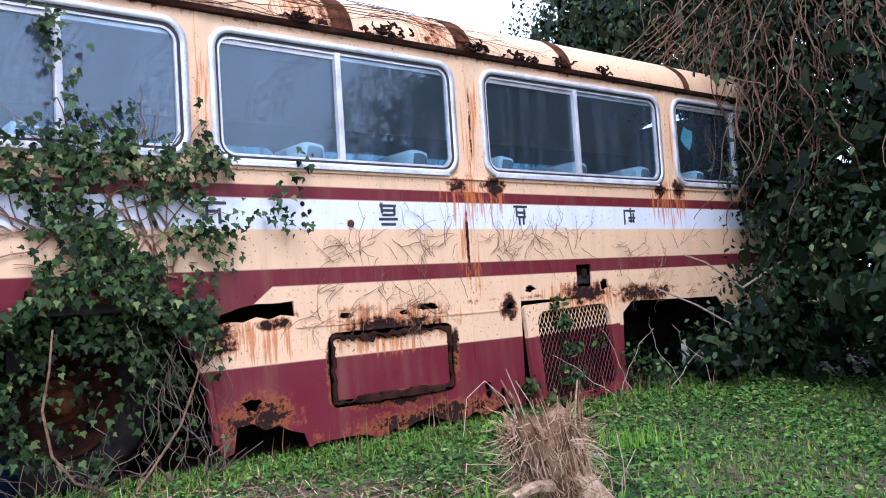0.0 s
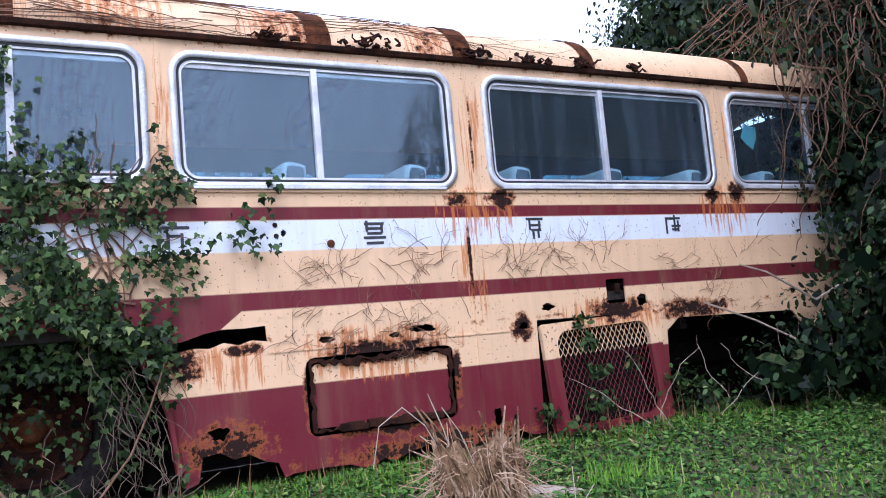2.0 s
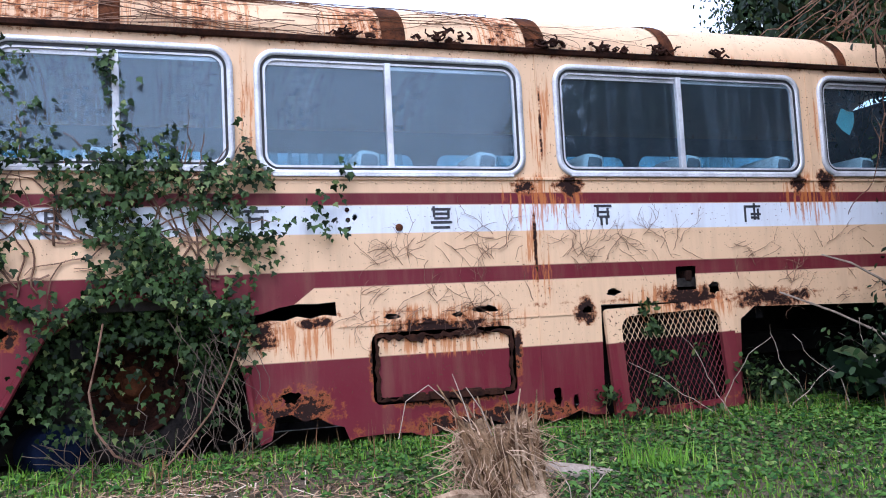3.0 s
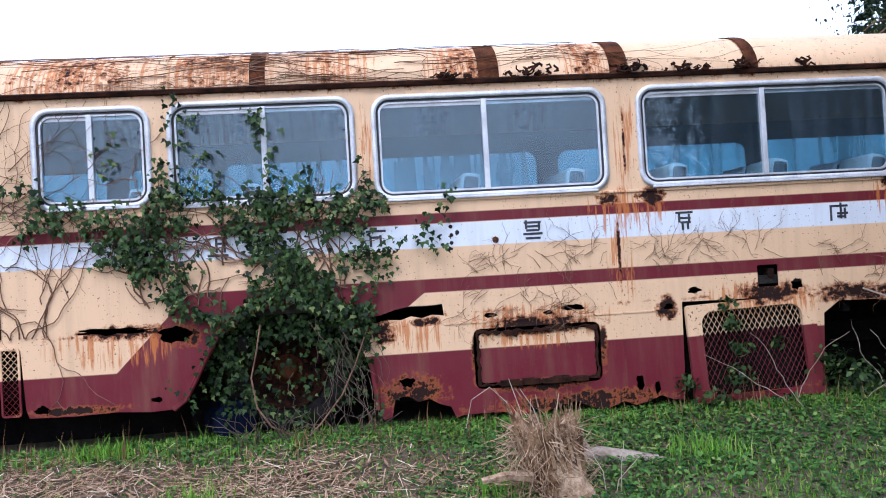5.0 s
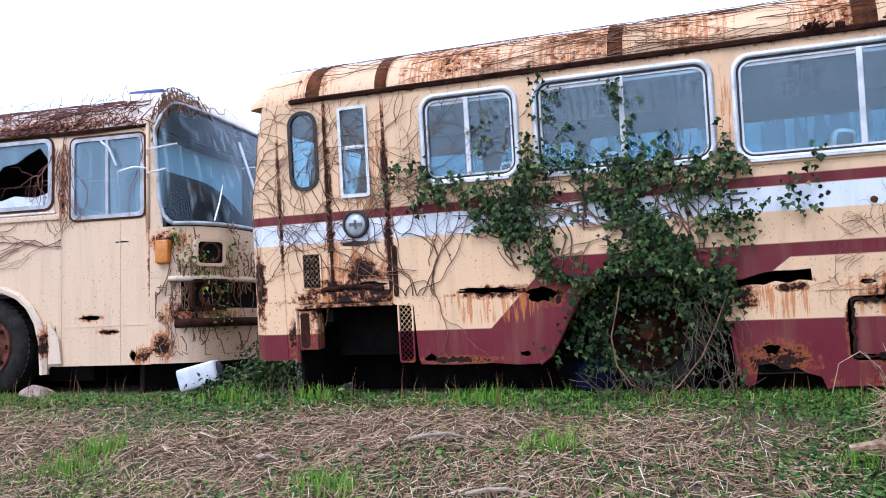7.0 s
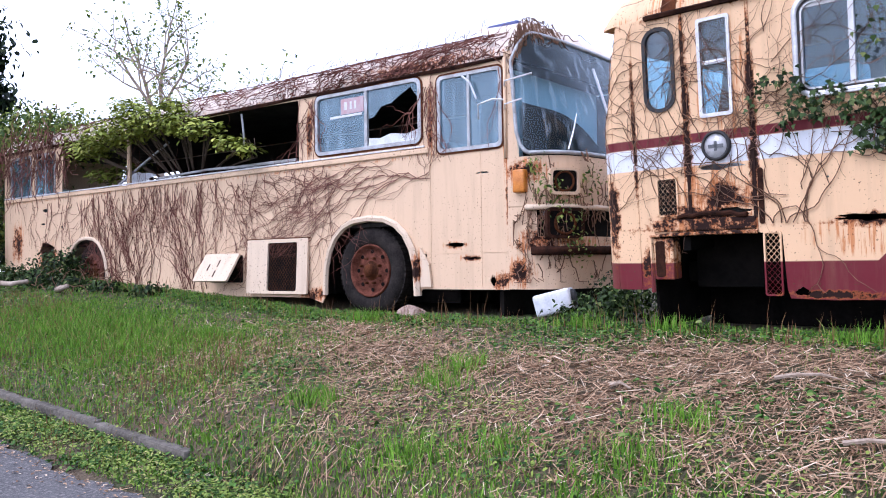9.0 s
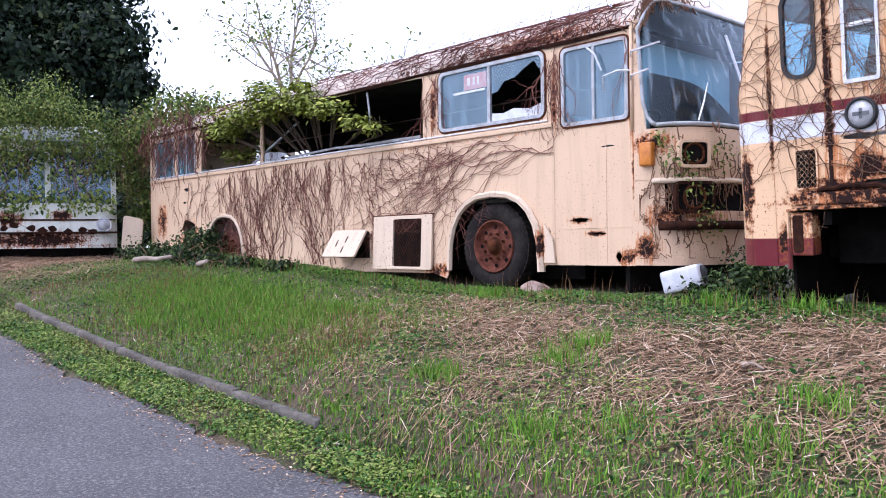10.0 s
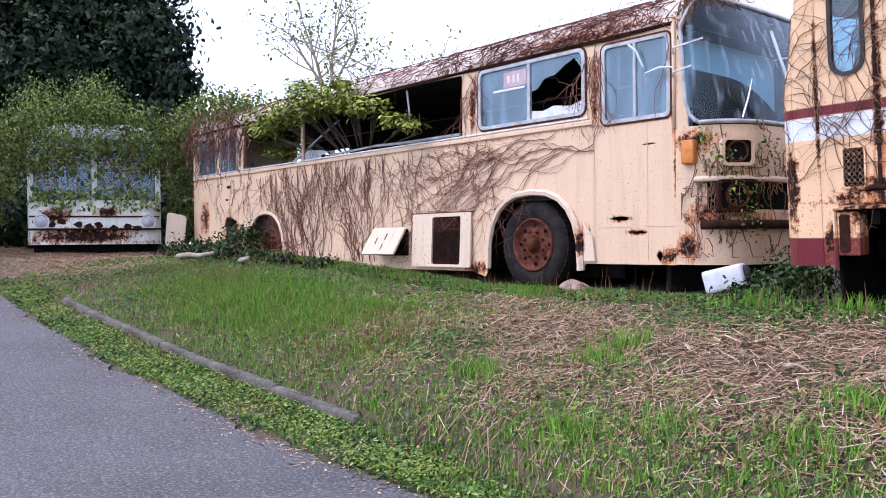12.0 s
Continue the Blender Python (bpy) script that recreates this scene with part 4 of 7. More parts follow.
def arch_loop(cx, half, top, foot, n=12):
    return [(cx + half * math.copysign(abs(math.cos(a)) ** 0.8, math.cos(a)), foot + (top - foot) * math.sin(a) ** 0.75) for a in [math.pi * i / n for i in range(n + 1)]]


front_arch, rear_arch = arch_loop(0.03, 0.72, 1.075, 0.20), arch_loop(-6.15, 0.62, 1.04, 0.16)
c_out = [(-9.0, 2.62), (-1.05, 2.62), (1.93, 2.62), (1.93, 0.275), (0.80, 0.275)] + front_arch + [(-0.76, 0.10), (-1.0, 0.16), (-2.10, 0.16), (-3.0, 0.15), (-5.0, 0.16)] + rear_arch + [(-7.0, 0.18), (-8.4, 0.2), (-9.0, 0.25)]
c_holes = [rrect(1.075, 1.755, 1.85, 2.52, 0.05, 3), rrect(-0.815, 1.895, 0.79, 2.555, 0.07, 4),
           [(-1.15, 1.835), (-1.15, 2.585), (-2.2, 2.60), (-3.3, 2.59), (-4.4, 2.57), (-5.3, 2.575), (-6.9, 2.56), (-6.95, 1.83), (-5.5, 1.80), (-4.0, 1.822), (-2.5, 1.828)],
           rrect(-7.80, 1.80, -7.18, 2.50, 0.05, 3), rrect(-8.72, 1.80, -8.0, 2.50, 0.05, 3),
           blob(1.27, 0.745, 0.13, 0.020, 41, 18), blob(1.62, 1.48, 0.075, 0.012, 42), blob(1.52, 0.60, 0.10, 0.010, 43, 18), blob(-7.45, 0.86, 0.24, 0.16, 44, 14, 0.2), blob(0.86, 0.62, 0.015, 0.06, 45),
           blob(1.74, 0.36, 0.03, 0.06, 46), blob(-7.5, 1.55, 0.09, 0.03, 47), blob(-7.6, 1.32, 0.07, 0.02, 48), blob(-6.95, 1.25, 0.05, 0.02, 49)]
sheet("side_panel", c_out, c_holes, M_COACH, coach, 0.0, 0.014, "faded beige side panel")
part("arch_flare", Shape().tube([(x, -0.016, z) for x, z in front_arch], 0.045, 0.035, 6), M_COACHFADE, coach, "pale flared wheel arch")
part("arch_flare", Shape().tube([(x, -0.010, z) for x, z in rear_arch], 0.030, 0.030, 6), M_COACHFADE, coach)
part("waist_rail", Shape().box((-8.98, -0.022, 1.745), (0.92, 0.0, 1.80), 0.010), M_COACH, coach)
part("waist_rail", Shape().box((-8.98, -0.016, 1.812), (0.86, 0.002, 1.832), 0.005), M_ALU, coach)
part("gutter", Shape().loft([[(x, -0.020, 2.595 + 0.012 * math.sin(4 * x)), (x, -0.032, 2.62), (x, 0.0, 2.64), (x, 0.01, 2.60)] for x in np.linspace(-9.0, 1.9, 60)], True), M_DARKRUST, coach)
for sx in (0.93, 1.60, -4.9):
    part("seam_strip", Shape().box((sx - 0.005, -0.004, 0.30), (sx + 0.005, 0.002, 1.73)), M_COACH, coach)
part("seam_strip", Shape().box((0.84, -0.004, 0.655), (1.9, 0.002, 0.662)), M_COACH, coach)
part("seam_strip", Shape().box((-5.4, -0.004, 0.80), (-0.75, 0.002, 0.807)), M_COACH, coach)
part("fuel_flap", Shape().ring(rrect(-1.565, 0.99, -1.42, 1.14, 0.015, 2), rrect(-1.552, 1.003, -1.433, 1.127, 0.01, 2), -0.006, 0.002), M_COACH, coach)
# driver's window
w = part("driver_window", Shape().ring(rrect(1.045, 1.725, 1.88, 2.545, 0.06, 4), rrect(1.085, 1.765, 1.84, 2.51, 0.04, 4), -0.014, 0.02), M_ALUDULL, coach, "sliding window with a bent white frame")
part("divider", Shape().box((1.44, -0.012, 1.76), (1.475, 0.02, 2.52), 0.004), M_ALUDULL, w)
part("divider", Shape().tube([(1.40, -0.03, 2.50), (1.50, -0.035, 2.42), (1.58, -0.03, 2.24)], 0.014, 0.010, 5), M_WHITEPL, w)
for a, b in ((1.08, 1.45), (1.465, 1.845)):
    part("pane", Shape().plate(rrect(a, 1.76, b, 2.515, 0.02, 2), 0.006, 0.010), M_CGLASS, w).visible_shadow = False
# first passenger window: one pane whole, one smashed
w = part("window", Shape().ring(rrect(-0.845, 1.865, 0.82, 2.585, 0.09, 4), rrect(-0.80, 1.905, 0.775, 2.545, 0.06, 4), -0.016, 0.02), M_ALUDULL, coach, "sliding window, one pane smashed")
part("divider", Shape().box((-0.03, -0.012, 1.90), (0.015, 0.024, 2.55), 0.004), M_ALUDULL, w)
part("pane", Shape().plate(rrect(-0.805, 1.90, -0.02, 2.55, 0.03, 2), 0.008, 0.012), M_CGLASS, w).visible_shadow = False
part("sticker", Shape().box((-0.42, 0.0045, 2.32), (-0.05, 0.0065, 2.50)), M_SIGN, w, "faded red sticker with bars")
part("sticker_bar", Shape().box((-0.60, 0.0045, 2.285), (-0.08, 0.0065, 2.312)).box((-0.36, 0.0025, 2.37), (-0.32, 0.0042, 2.46)).box((-0.27, 0.0025, 2.37), (-0.24, 0.0042, 2.46)).box((-0.2, 0.0025, 2.37), (-0.17, 0.0042, 2.46)), M_WHITEPL, w)
shard = [(0.0, 2.55), (0.78, 2.55), (0.77, 2.36), (0.66, 2.50), (0.52, 2.44), (0.38, 2.36), (0.22, 2.34), (0.12, 2.24), (0.03, 2.22)]
part("broken_pane", Shape().plate(shard[::-1], 0.006, 0.010), M_CGLASS, w, "jagged upper half of a pane").visible_shadow = False
part("broken_pane", Shape().plate([(0.775, 1.90), (0.77, 2.03), (0.6, 1.99), (0.36, 2.02), (0.2, 1.98), (0.03, 2.00), (0.02, 1.90)], 0.006, 0.010), M_WHITEPL, w, "pale shards left in the sill")
for x0, z0, x1, z1, r in ((1.045, 1.725, 1.88, 2.545, 0.06), (-0.845, 1.865, 0.82, 2.585, 0.09)):
    part("rusty_rim", Shape().ring(rrect(x0 - 0.022, z0 - 0.022, x1 + 0.022, z1 + 0.022, r + 0.02, 4), rrect(x0 + 0.002, z0 + 0.002, x1 - 0.002, z1 - 0.002, r, 4), -0.008, 0.0), M_RUST, coach)
# rear windows and posts of the open stretch
for x0, x1 in ((-8.75, -7.97), (-7.83, -7.15)):
    w = part("window", Shape().ring(rrect(x0, 1.77, x1, 2.53, 0.07, 4), rrect(x0 + 0.04, 1.81, x1 - 0.04, 2.49, 0.05, 4), -0.014, 0.02), M_ALUDULL, coach, "narrow rear window")
    part("divider", Shape().box(((x0 + x1) / 2 - 0.015, -0.008, 1.8), ((x0 + x1) / 2 + 0.015, 0.02, 2.5), 0.003), M_ALUDULL, w)
    part("pane", Shape().plate(rrect(x0 + 0.035, 1.805, x1 - 0.035, 2.495, 0.04, 2), 0.006, 0.010), M_CGLASS, w).visible_shadow = False
part("post", Shape().tube([(-2.28, 0.02, 2.56), (-2.25, 0.03, 2.3), (-2.27, 0.05, 2.10)], 0.014, 0.012, 5), M_ALUDULL, coach)
part("post", Shape().box((-5.02, 0.015, 1.80), (-4.94, 0.05, 2.57), 0.006), M_COACH, coach)
part("bent_frame", Shape().tube([(-1.2, 0.01, 1.86), (-2.4, -0.01, 1.862), (-3.0, 0.02, 1.885), (-4.2, 0.01, 1.85)], 0.022, 0.018, 5), M_ALUDULL, coach, "bent window rail left in the opening")
part("bent_frame", Shape().tube([(-4.2, 0.2, 2.40), (-4.8, 0.12, 2.1), (-5.3, 0.05, 1.84)], 0.02, 0.02, 5), M_ALUDULL, coach)
# White sheet stands for a bright gap through the coach.
part("white_gap_patch", Shape().plate(blob(-5.0, 1.93, 0.36, 0.09, 61, 18, 0.45), 0.22, 0.23), M_WHITEPL, coach, "white patch standing for a bright gap")
# front end
def nose(z, i, n=30, lo=1.90):
    reach = 2.62 - 0.40 * max(0.0, z - 1.55) / 1.2 - 0.06 * max(0.0, 0.8 - z)
    a = math.pi * i / n
    c, s = math.cos(a), math.sin(a)
    return (lo + (reach - lo) * abs(s) ** 0.62, 1.23 - 1.23 * math.copysign(abs(c) ** 0.62, c), z)


front = Shape().loft([[nose(z, i) for i in range(31)] for z in (0.28, 0.45, 0.62, 0.80)])
part("front_panel", front, M_COACHFRONT, coach, "rusty lower front panel", True)
part("front_panel", Shape().loft([[nose(z, i) for i in range(31)] for z in (1.10, 1.25, 1.40, 1.50, 1.60)]), M_COACHFRONT, coach, "rust-stained front panel below the windscreen", True)
part("front_panel", Shape().loft([[nose(z, i) for i in range(4)] for z in (0.79, 0.95, 1.11)]), M_COACHFRONT, coach, "", True)
# Set-back black sheet; the bay's shade lies in its colour.
part("lamp_bay", Shape().loft([[(p[0] - 0.10, 1.23 + (p[1] - 1.23) * 0.94, p[2]) for p in [nose(z, i) for i in range(3, 31)]] for z in (0.78, 1.0, 1.12)]), M_SHADEBLACK, coach, "dark empty headlamp bay", True)
part("front_pillar", Shape().loft([[nose(z, i) for i in (0, 1)] for z in (1.58, 1.9, 2.2, 2.5, 2.68)]).tube([(1.92, -0.006, 1.6), (1.92, -0.008, 2.62)], 0.018, 0.018, 6), M_COACHFRONT, coach, "", True)


def arch_top(i):
    e = min(i, 30 - i)
    return 2.56 + 0.31 * math.sin(math.pi / 2 * min(1.0, max(0.0, (e - 0.9) / 6.5))) ** 0.8


ws = part("windscreen", Shape().loft([[nose(1.63 + (arch_top(i) - 1.63) * k, i) for i in np.linspace(0.9, 29.1, 48)] for k in np.linspace(0, 1, 9)]), M_WGLASS, coach, "streaked wrap-round windscreen", True)
ws.visible_shadow = False
loop = [nose(1.63, i) for i in np.linspace(2.2, 28, 24)] + [nose(z, 29) for z in np.linspace(1.75, 2.5, 8)] + [nose(arch_top(i), i) for i in np.linspace(29, 0.95, 60)] + [nose(z, 0.9) for z in np.linspace(2.45, 1.85, 7)] + [nose(1.72, 1.2), nose(1.655, 1.7), nose(1.63, 2.2)]
head = [[nose(arch_top(i), i), tuple(Vector(nose(arch_top(i) + 0.06, i)) + Vector((-0.03, 0, 0))), (1.9 + 0.55 * (nose(2.9, i)[0] - 1.9), 1.23 + 0.90 * (nose(2.9, i)[1] - 1.23), min(3.07, arch_top(i) + 0.16)), (1.35, 1.23 + 0.80 * (nose(2.9, i)[1] - 1.23), 3.075)] for i in np.linspace(0.3, 29.7, 48)]
part("header", Shape().loft(head), M_COACHROOF, coach, "domed brow over the windscreen", True)
part("windscreen_frame", Shape().tube([(p[0] + 0.006, p[1] - 0.012, p[2]) for p in loop], 0.021, 0.021, 6), M_ALUDULL, ws, "pale aluminium windscreen surround", True)
part("windscreen_post", Shape().tube([nose(z, 15) for z in (1.64, 2.0, 2.66)], 0.02, 0.02, 5), M_ALU, ws)
for i0, i1, z1 in ((8, 11, 2.05), (17, 20, 2.05)):
    part("wiper", Shape().tube([tuple(Vector(nose(1.66, i0)) + Vector((0.03, -0.03, 0))), tuple(Vector(nose(1.85, (i0 + i1) / 2)) + Vector((0.04, -0.04, 0))), tuple(Vector(nose(z1, i1)) + Vector((0.03, -0.03, 0)))], 0.008, 0.006, 4), M_ALU, ws)
for zz, ln in ((2.33, 0.34), (2.10, 0.22)):
    part("mirror_arm", Shape().tube([(1.92, -0.02, zz), (2.02, -0.16, zz + 0.01), (2.02 + ln, -0.20, zz + 0.03)], 0.010, 0.010, 5), M_ALU, coach)
part("grab_handle", Shape().tube([(1.62, -0.05, 2.02), (1.65, -0.10, 2.16), (1.80, -0.07, 2.20), (1.92, -0.01, 2.19)], 0.009, 0.009, 5), M_ALU, coach)
part("indicator", Shape().box((2.02, -0.055, 1.24), (2.16, 0.055, 1.47), 0.02), M_ORANGE, coach, "orange side indicator lamp", True)
for lz, lw, lh, nm in ((1.34, 0.16, 0.135, "empty square lamp recess with a rusty ring"), (0.93, 0.20, 0.15, "dark headlamp housing without its glass")):
    hx, hy, hz = nose(lz, 7)
    g = part("lamp_housing", Shape().ring(rrect(-lw, -lh, lw, lh, 0.05, 4), rrect(-lw + 0.03, -lh + 0.03, lw - 0.03, lh - 0.03, 0.035, 4), -0.035, 0.03), M_COACHFRONT if lz > 1 else M_DARKRUST, coach, nm)
    g.matrix_local = pose(hx + 0.01, hy - 0.02, hz, 0, 0, 55)
    # Black plate for the shade deep in the housing.
    part("recess", Shape().plate(rrect(-lw + 0.02, -lh + 0.02, lw - 0.02, lh - 0.02, 0.035, 4), -0.012, 0.02), M_SHADEBLACK, g)
    part("lamp_ring", Shape().lathe([(lh * 0.62, -0.014), (lh * 0.66, -0.03), (lh * 0.76, -0.03), (lh * 0.8, -0.012)], (0, 0, 0), 22), M_RUST, g)
part("lamp_panel", Shape().tube([tuple(Vector(nose(1.09, i)) + Vector((0.02, -0.02, 0))) for i in (1.5, 2, 3, 4, 6, 8, 12, 16, 22, 28)], 0.03, 0.03, 6), M_COACHFADE, coach, "", True)
part("bumper", Shape().tube([tuple(Vector(nose(0.66, i)) + Vector((0.05, -0.04, 0))) for i in (2, 4, 6, 9, 12, 16, 20, 24, 28)], 0.045, 0.045, 6), M_DARKRUST, coach, "rusted bumper bar", True)
# roof
def c_roof(x, h=1.0, ins=0.0):
    pts = []
    for i in range(10):
        a = math.pi / 2 * i / 9
        pts.append((x, ins + 0.62 * (1 - math.cos(a)), 2.62 + 0.40 * math.sin(a) * h))
    pts += [(x, y, 2.62 + (0.40 + 0.08 * math.sin(math.pi * (y - 0.62) / 1.22)) * h) for y in (0.85, 1.05, 1.23, 1.41, 1.61)]
    return pts + [(p[0], 2.46 - p[1], p[2]) for p in pts[9::-1]]


part("roof", Shape().loft([c_roof(x) for x in np.linspace(-9.0, 1.2, 30)] + [c_roof(1.45, 0.99, 0.005), c_roof(1.7, 0.95, 0.02), c_roof(1.9, 0.85, 0.05)]), M_COACHROOF, coach, "pale domed roof under a mat of vines", True)
part("roof_lamp", Shape().box((1.35, 0.50, 2.98), (1.75, 0.74, 3.15), 0.03), M_NAVY, coach, "blue marker lamp housing")
part("roof_lamp", Shape().box((1.80, 1.9, 2.95), (1.9, 2.0, 3.04), 0.02), M_DARKRUST, coach)
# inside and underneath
# Coach interior surfaces carry their shade in the colour.
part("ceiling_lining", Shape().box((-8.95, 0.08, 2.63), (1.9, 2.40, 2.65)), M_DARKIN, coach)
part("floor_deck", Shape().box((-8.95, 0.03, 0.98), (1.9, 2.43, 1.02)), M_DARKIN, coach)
# Dark wall, run below the skirt to block light from behind.
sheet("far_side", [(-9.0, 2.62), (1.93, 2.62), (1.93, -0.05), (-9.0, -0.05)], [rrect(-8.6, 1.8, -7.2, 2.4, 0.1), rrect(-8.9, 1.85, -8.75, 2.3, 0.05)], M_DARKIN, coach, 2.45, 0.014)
part("rear_wall", Shape().loft([[(-9.0 - 0.22 * math.sin(math.pi * i / 16) ** 0.5, 2.46 * i / 16, z) for i in range(17)] for z in (0.25, 1.0, 1.75)]), M_COACH, coach, "", True)
part("rear_wall", Shape().box((-9.1, 0.1, 2.50), (-9.05, 2.36, 2.9)), M_COACH, coach)
part("rear_wall", Shape().box((-9.12, 0.85, 1.74), (-9.07, 2.36, 2.52)), M_COACH, coach)
part("partition", Shape().plate([(0.95, 1.0), (0.95, 2.50), (1.25, 2.48), (1.25, 1.0)], 0.95, 1.0), M_INSIDE, coach)
dash = Shape().box((1.9, 0.15, 1.0), (2.35, 2.3, 1.60), 0.05)
part("dashboard", dash, M_INSIDE, coach, "dark dashboard")
# Added black sheet with a rounded top gives the dark shape behind the glass.
part("cab_dark_shape", Shape().loft([[(1.72, y, 1.45), (1.72, y, 2.28 - 0.32 * max(0, (y - 1.25) / 1.1) ** 2)] for y in np.linspace(0.62, 2.36, 14)]), M_SHADEBLACK, coach, "flat black shape behind the windscreen")
# Added panel: stands for skylight showing through the cab from behind.
part("cab_sky_panel", Shape().box((1.64, 0.55, 1.40), (1.68, 2.38, 2.62)), M_SKYPANEL, coach, "added pale blue panel standing for sky behind the cab")
part("steering_wheel", Shape().tube([(1.72 + 0.10 * math.sin(a), 0.55 + 0.21 * math.cos(a), 1.68 + 0.19 * math.sin(a)) for a in np.linspace(0, 2 * math.pi, 25)], 0.014, 0.014, 6), M_RUBBER, coach)
for k, x in enumerate(np.arange(-8.3, 0.9, 0.82)):
    for y in (0.14, 0.62, 1.44, 1.90):
        if (k * 5 + int(y * 10)) % 7 in (2, 4) or -5.5 < x < -3.0:
            continue
        st = part("seat", seat_me, None, coach)
        st.matrix_local = pose(x, y, 0.92, 0, 8, 0)
        part("seat_cover", cover_me, None, st)
# Coach underframe, likewise coloured as dark as the shade there.
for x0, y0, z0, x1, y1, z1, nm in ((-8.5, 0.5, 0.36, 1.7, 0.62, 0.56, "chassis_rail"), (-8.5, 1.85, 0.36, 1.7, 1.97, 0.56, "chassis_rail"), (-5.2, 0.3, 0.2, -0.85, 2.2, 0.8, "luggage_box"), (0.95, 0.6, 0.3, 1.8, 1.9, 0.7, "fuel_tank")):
    part(nm, Shape().box((x0, y0, z0), (x1, y1, z1), 0.012), M_SHADEBLACK, coach)
# Added sheets shut light out from below and behind the wheels.
part("front_shade_sheet", Shape().box((1.75, 0.1, -0.05), (1.80, 2.4, 0.6)), M_SHADEBLACK, coach)
part("arch_lining", Shape().box((-0.8, 0.55, 0.1), (0.9, 0.60, 1.15)), M_SHADEBLACK, coach)
part("arch_lining", Shape().box((-6.9, 0.55, 0.1), (-5.4, 0.60, 1.1)), M_SHADEBLACK, coach)
wheel(coach, 0.0, 0.03, 0.48, 0.50)
wheel(coach, -6.15, 0.10, 0.48, 0.50)
# loose side flaps
flap = part("service_flap", Shape().ring(rrect(-2.115, 0.20, -0.975, 0.885, 0.02, 3), rrect(-1.715, 0.235, -1.165, 0.84, 0.03, 3), -0.028, 0.0), M_COACHFADE, coach, "pale service panel with a mesh opening")
part("flap_mesh", mesh_wire(-1.71, 0.24, -1.17, 0.84, 0.05, 0.028, 0.0035, -0.010), M_RUST, flap)
# Black plate in place of shade behind the flap mesh.
part("flap_back", Shape().plate(rrect(-1.72, 0.23, -1.16, 0.845, 0.03, 3), -0.0035, -0.002), M_SHADEBLACK, flap)
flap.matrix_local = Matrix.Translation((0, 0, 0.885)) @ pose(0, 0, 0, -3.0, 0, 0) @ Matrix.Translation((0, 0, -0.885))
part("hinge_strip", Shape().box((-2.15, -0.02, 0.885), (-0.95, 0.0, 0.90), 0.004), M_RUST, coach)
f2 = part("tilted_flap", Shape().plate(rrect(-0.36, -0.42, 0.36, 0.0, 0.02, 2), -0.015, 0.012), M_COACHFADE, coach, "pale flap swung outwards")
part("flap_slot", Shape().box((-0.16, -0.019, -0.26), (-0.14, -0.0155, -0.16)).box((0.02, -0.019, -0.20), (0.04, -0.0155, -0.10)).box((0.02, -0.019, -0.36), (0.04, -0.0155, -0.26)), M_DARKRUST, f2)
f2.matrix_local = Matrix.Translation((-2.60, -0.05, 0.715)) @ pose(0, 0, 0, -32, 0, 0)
# Black plate laid on the side stands for a shaded opening.
part("flap_hole_shade", Shape().plate(rrect(-2.95, 0.34, -2.25, 0.70, 0.02, 2), -0.003, -0.001), M_SHADEBLACK, coach)
part("arch_sidepiece", Shape().plate([(0.80, 0.30), (0.80, 0.72), (0.92, 0.55), (0.95, 0.30)], -0.03, -0.004), M_COACHFADE, coach)
f3 = part("rear_flap", Shape().plate(rrect(-0.22, 0.0, 0.22, 0.66, 0.06, 3), -0.015, 0.01), M_COACHFADE, coach, "rear side flap standing open")
f3.matrix_local = pose(-9.12, -0.35, 0.46, 8, 12, 30)

# ---- the far bus under creepers ----
OLD = pose(-15.35, -1.95, 0.34, 0, 0, 0)
old = thing("old_bus", "rusted pale green bus swallowed by creepers", "bus", OLD @ pose(0, 0, 0, 0, 0, 76))
# its front faces -y in its own frame
ob_body = Shape().loft([[(-1.2, 9, z), (-1.2, 0.25, z), (-1.12, 0.06, z), (-0.9, 0.0, z), (0.9, 0.0, z), (1.12, 0.06, z), (1.2, 0.25, z), (1.2, 9, z)] for z in (0.20, 0.45, 0.7, 1.05)])
part("lower_body", ob_body, M_OLDBUS, old, "rust-eaten pale front", True)
part("upper_body", Shape().loft([[(-1.2 + i, 9, z), (-1.2 + i, 0.35 + q, z), (-0.95 + i, 0.12 + q, z), (0.95 - i, 0.12 + q, z), (1.2 - i, 0.35 + q, z), (1.2 - i, 9, z)] for z, i, q in ((2.02, 0.03, 0.02), (2.2, 0.05, 0.06), (2.45, 0.15, 0.2), (2.6, 0.4, 0.5))]), M_OLDBUS, old, "", True)
for x in (-1.14, -0.02, 1.14):
    part("pillar", Shape().box((x - 0.05, 0.10, 1.04), (x + 0.05, 0.20, 2.04), 0.01), M_OLDBUS, old)
for x0, x1 in ((-1.1, -0.06), (0.02, 1.1)):
    part("windscreen_pane", Shape().box((x0, 0.13, 1.05), (x1, 0.14, 2.03)), M_CGLASS, old).visible_shadow = False
# Added black block: the cab's inner shade as a solid colour.
part("cab_shade_block", Shape().box((-1.15, 0.9, -0.1), (1.15, 1.45, 2.4)), M_SHADEBLACK, old)
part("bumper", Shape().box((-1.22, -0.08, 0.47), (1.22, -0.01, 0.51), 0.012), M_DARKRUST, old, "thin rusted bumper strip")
# Black block stands for the shadow beneath the body.
part("underside_shade", Shape().box((-1.1, 0.25, -0.15), (1.1, 8.8, 0.28)), M_SHADEBLACK, old)
part("belt", Shape().box((-1.16, -0.02, 0.72), (1.16, 0.004, 0.75)), M_DARKRUST, old)
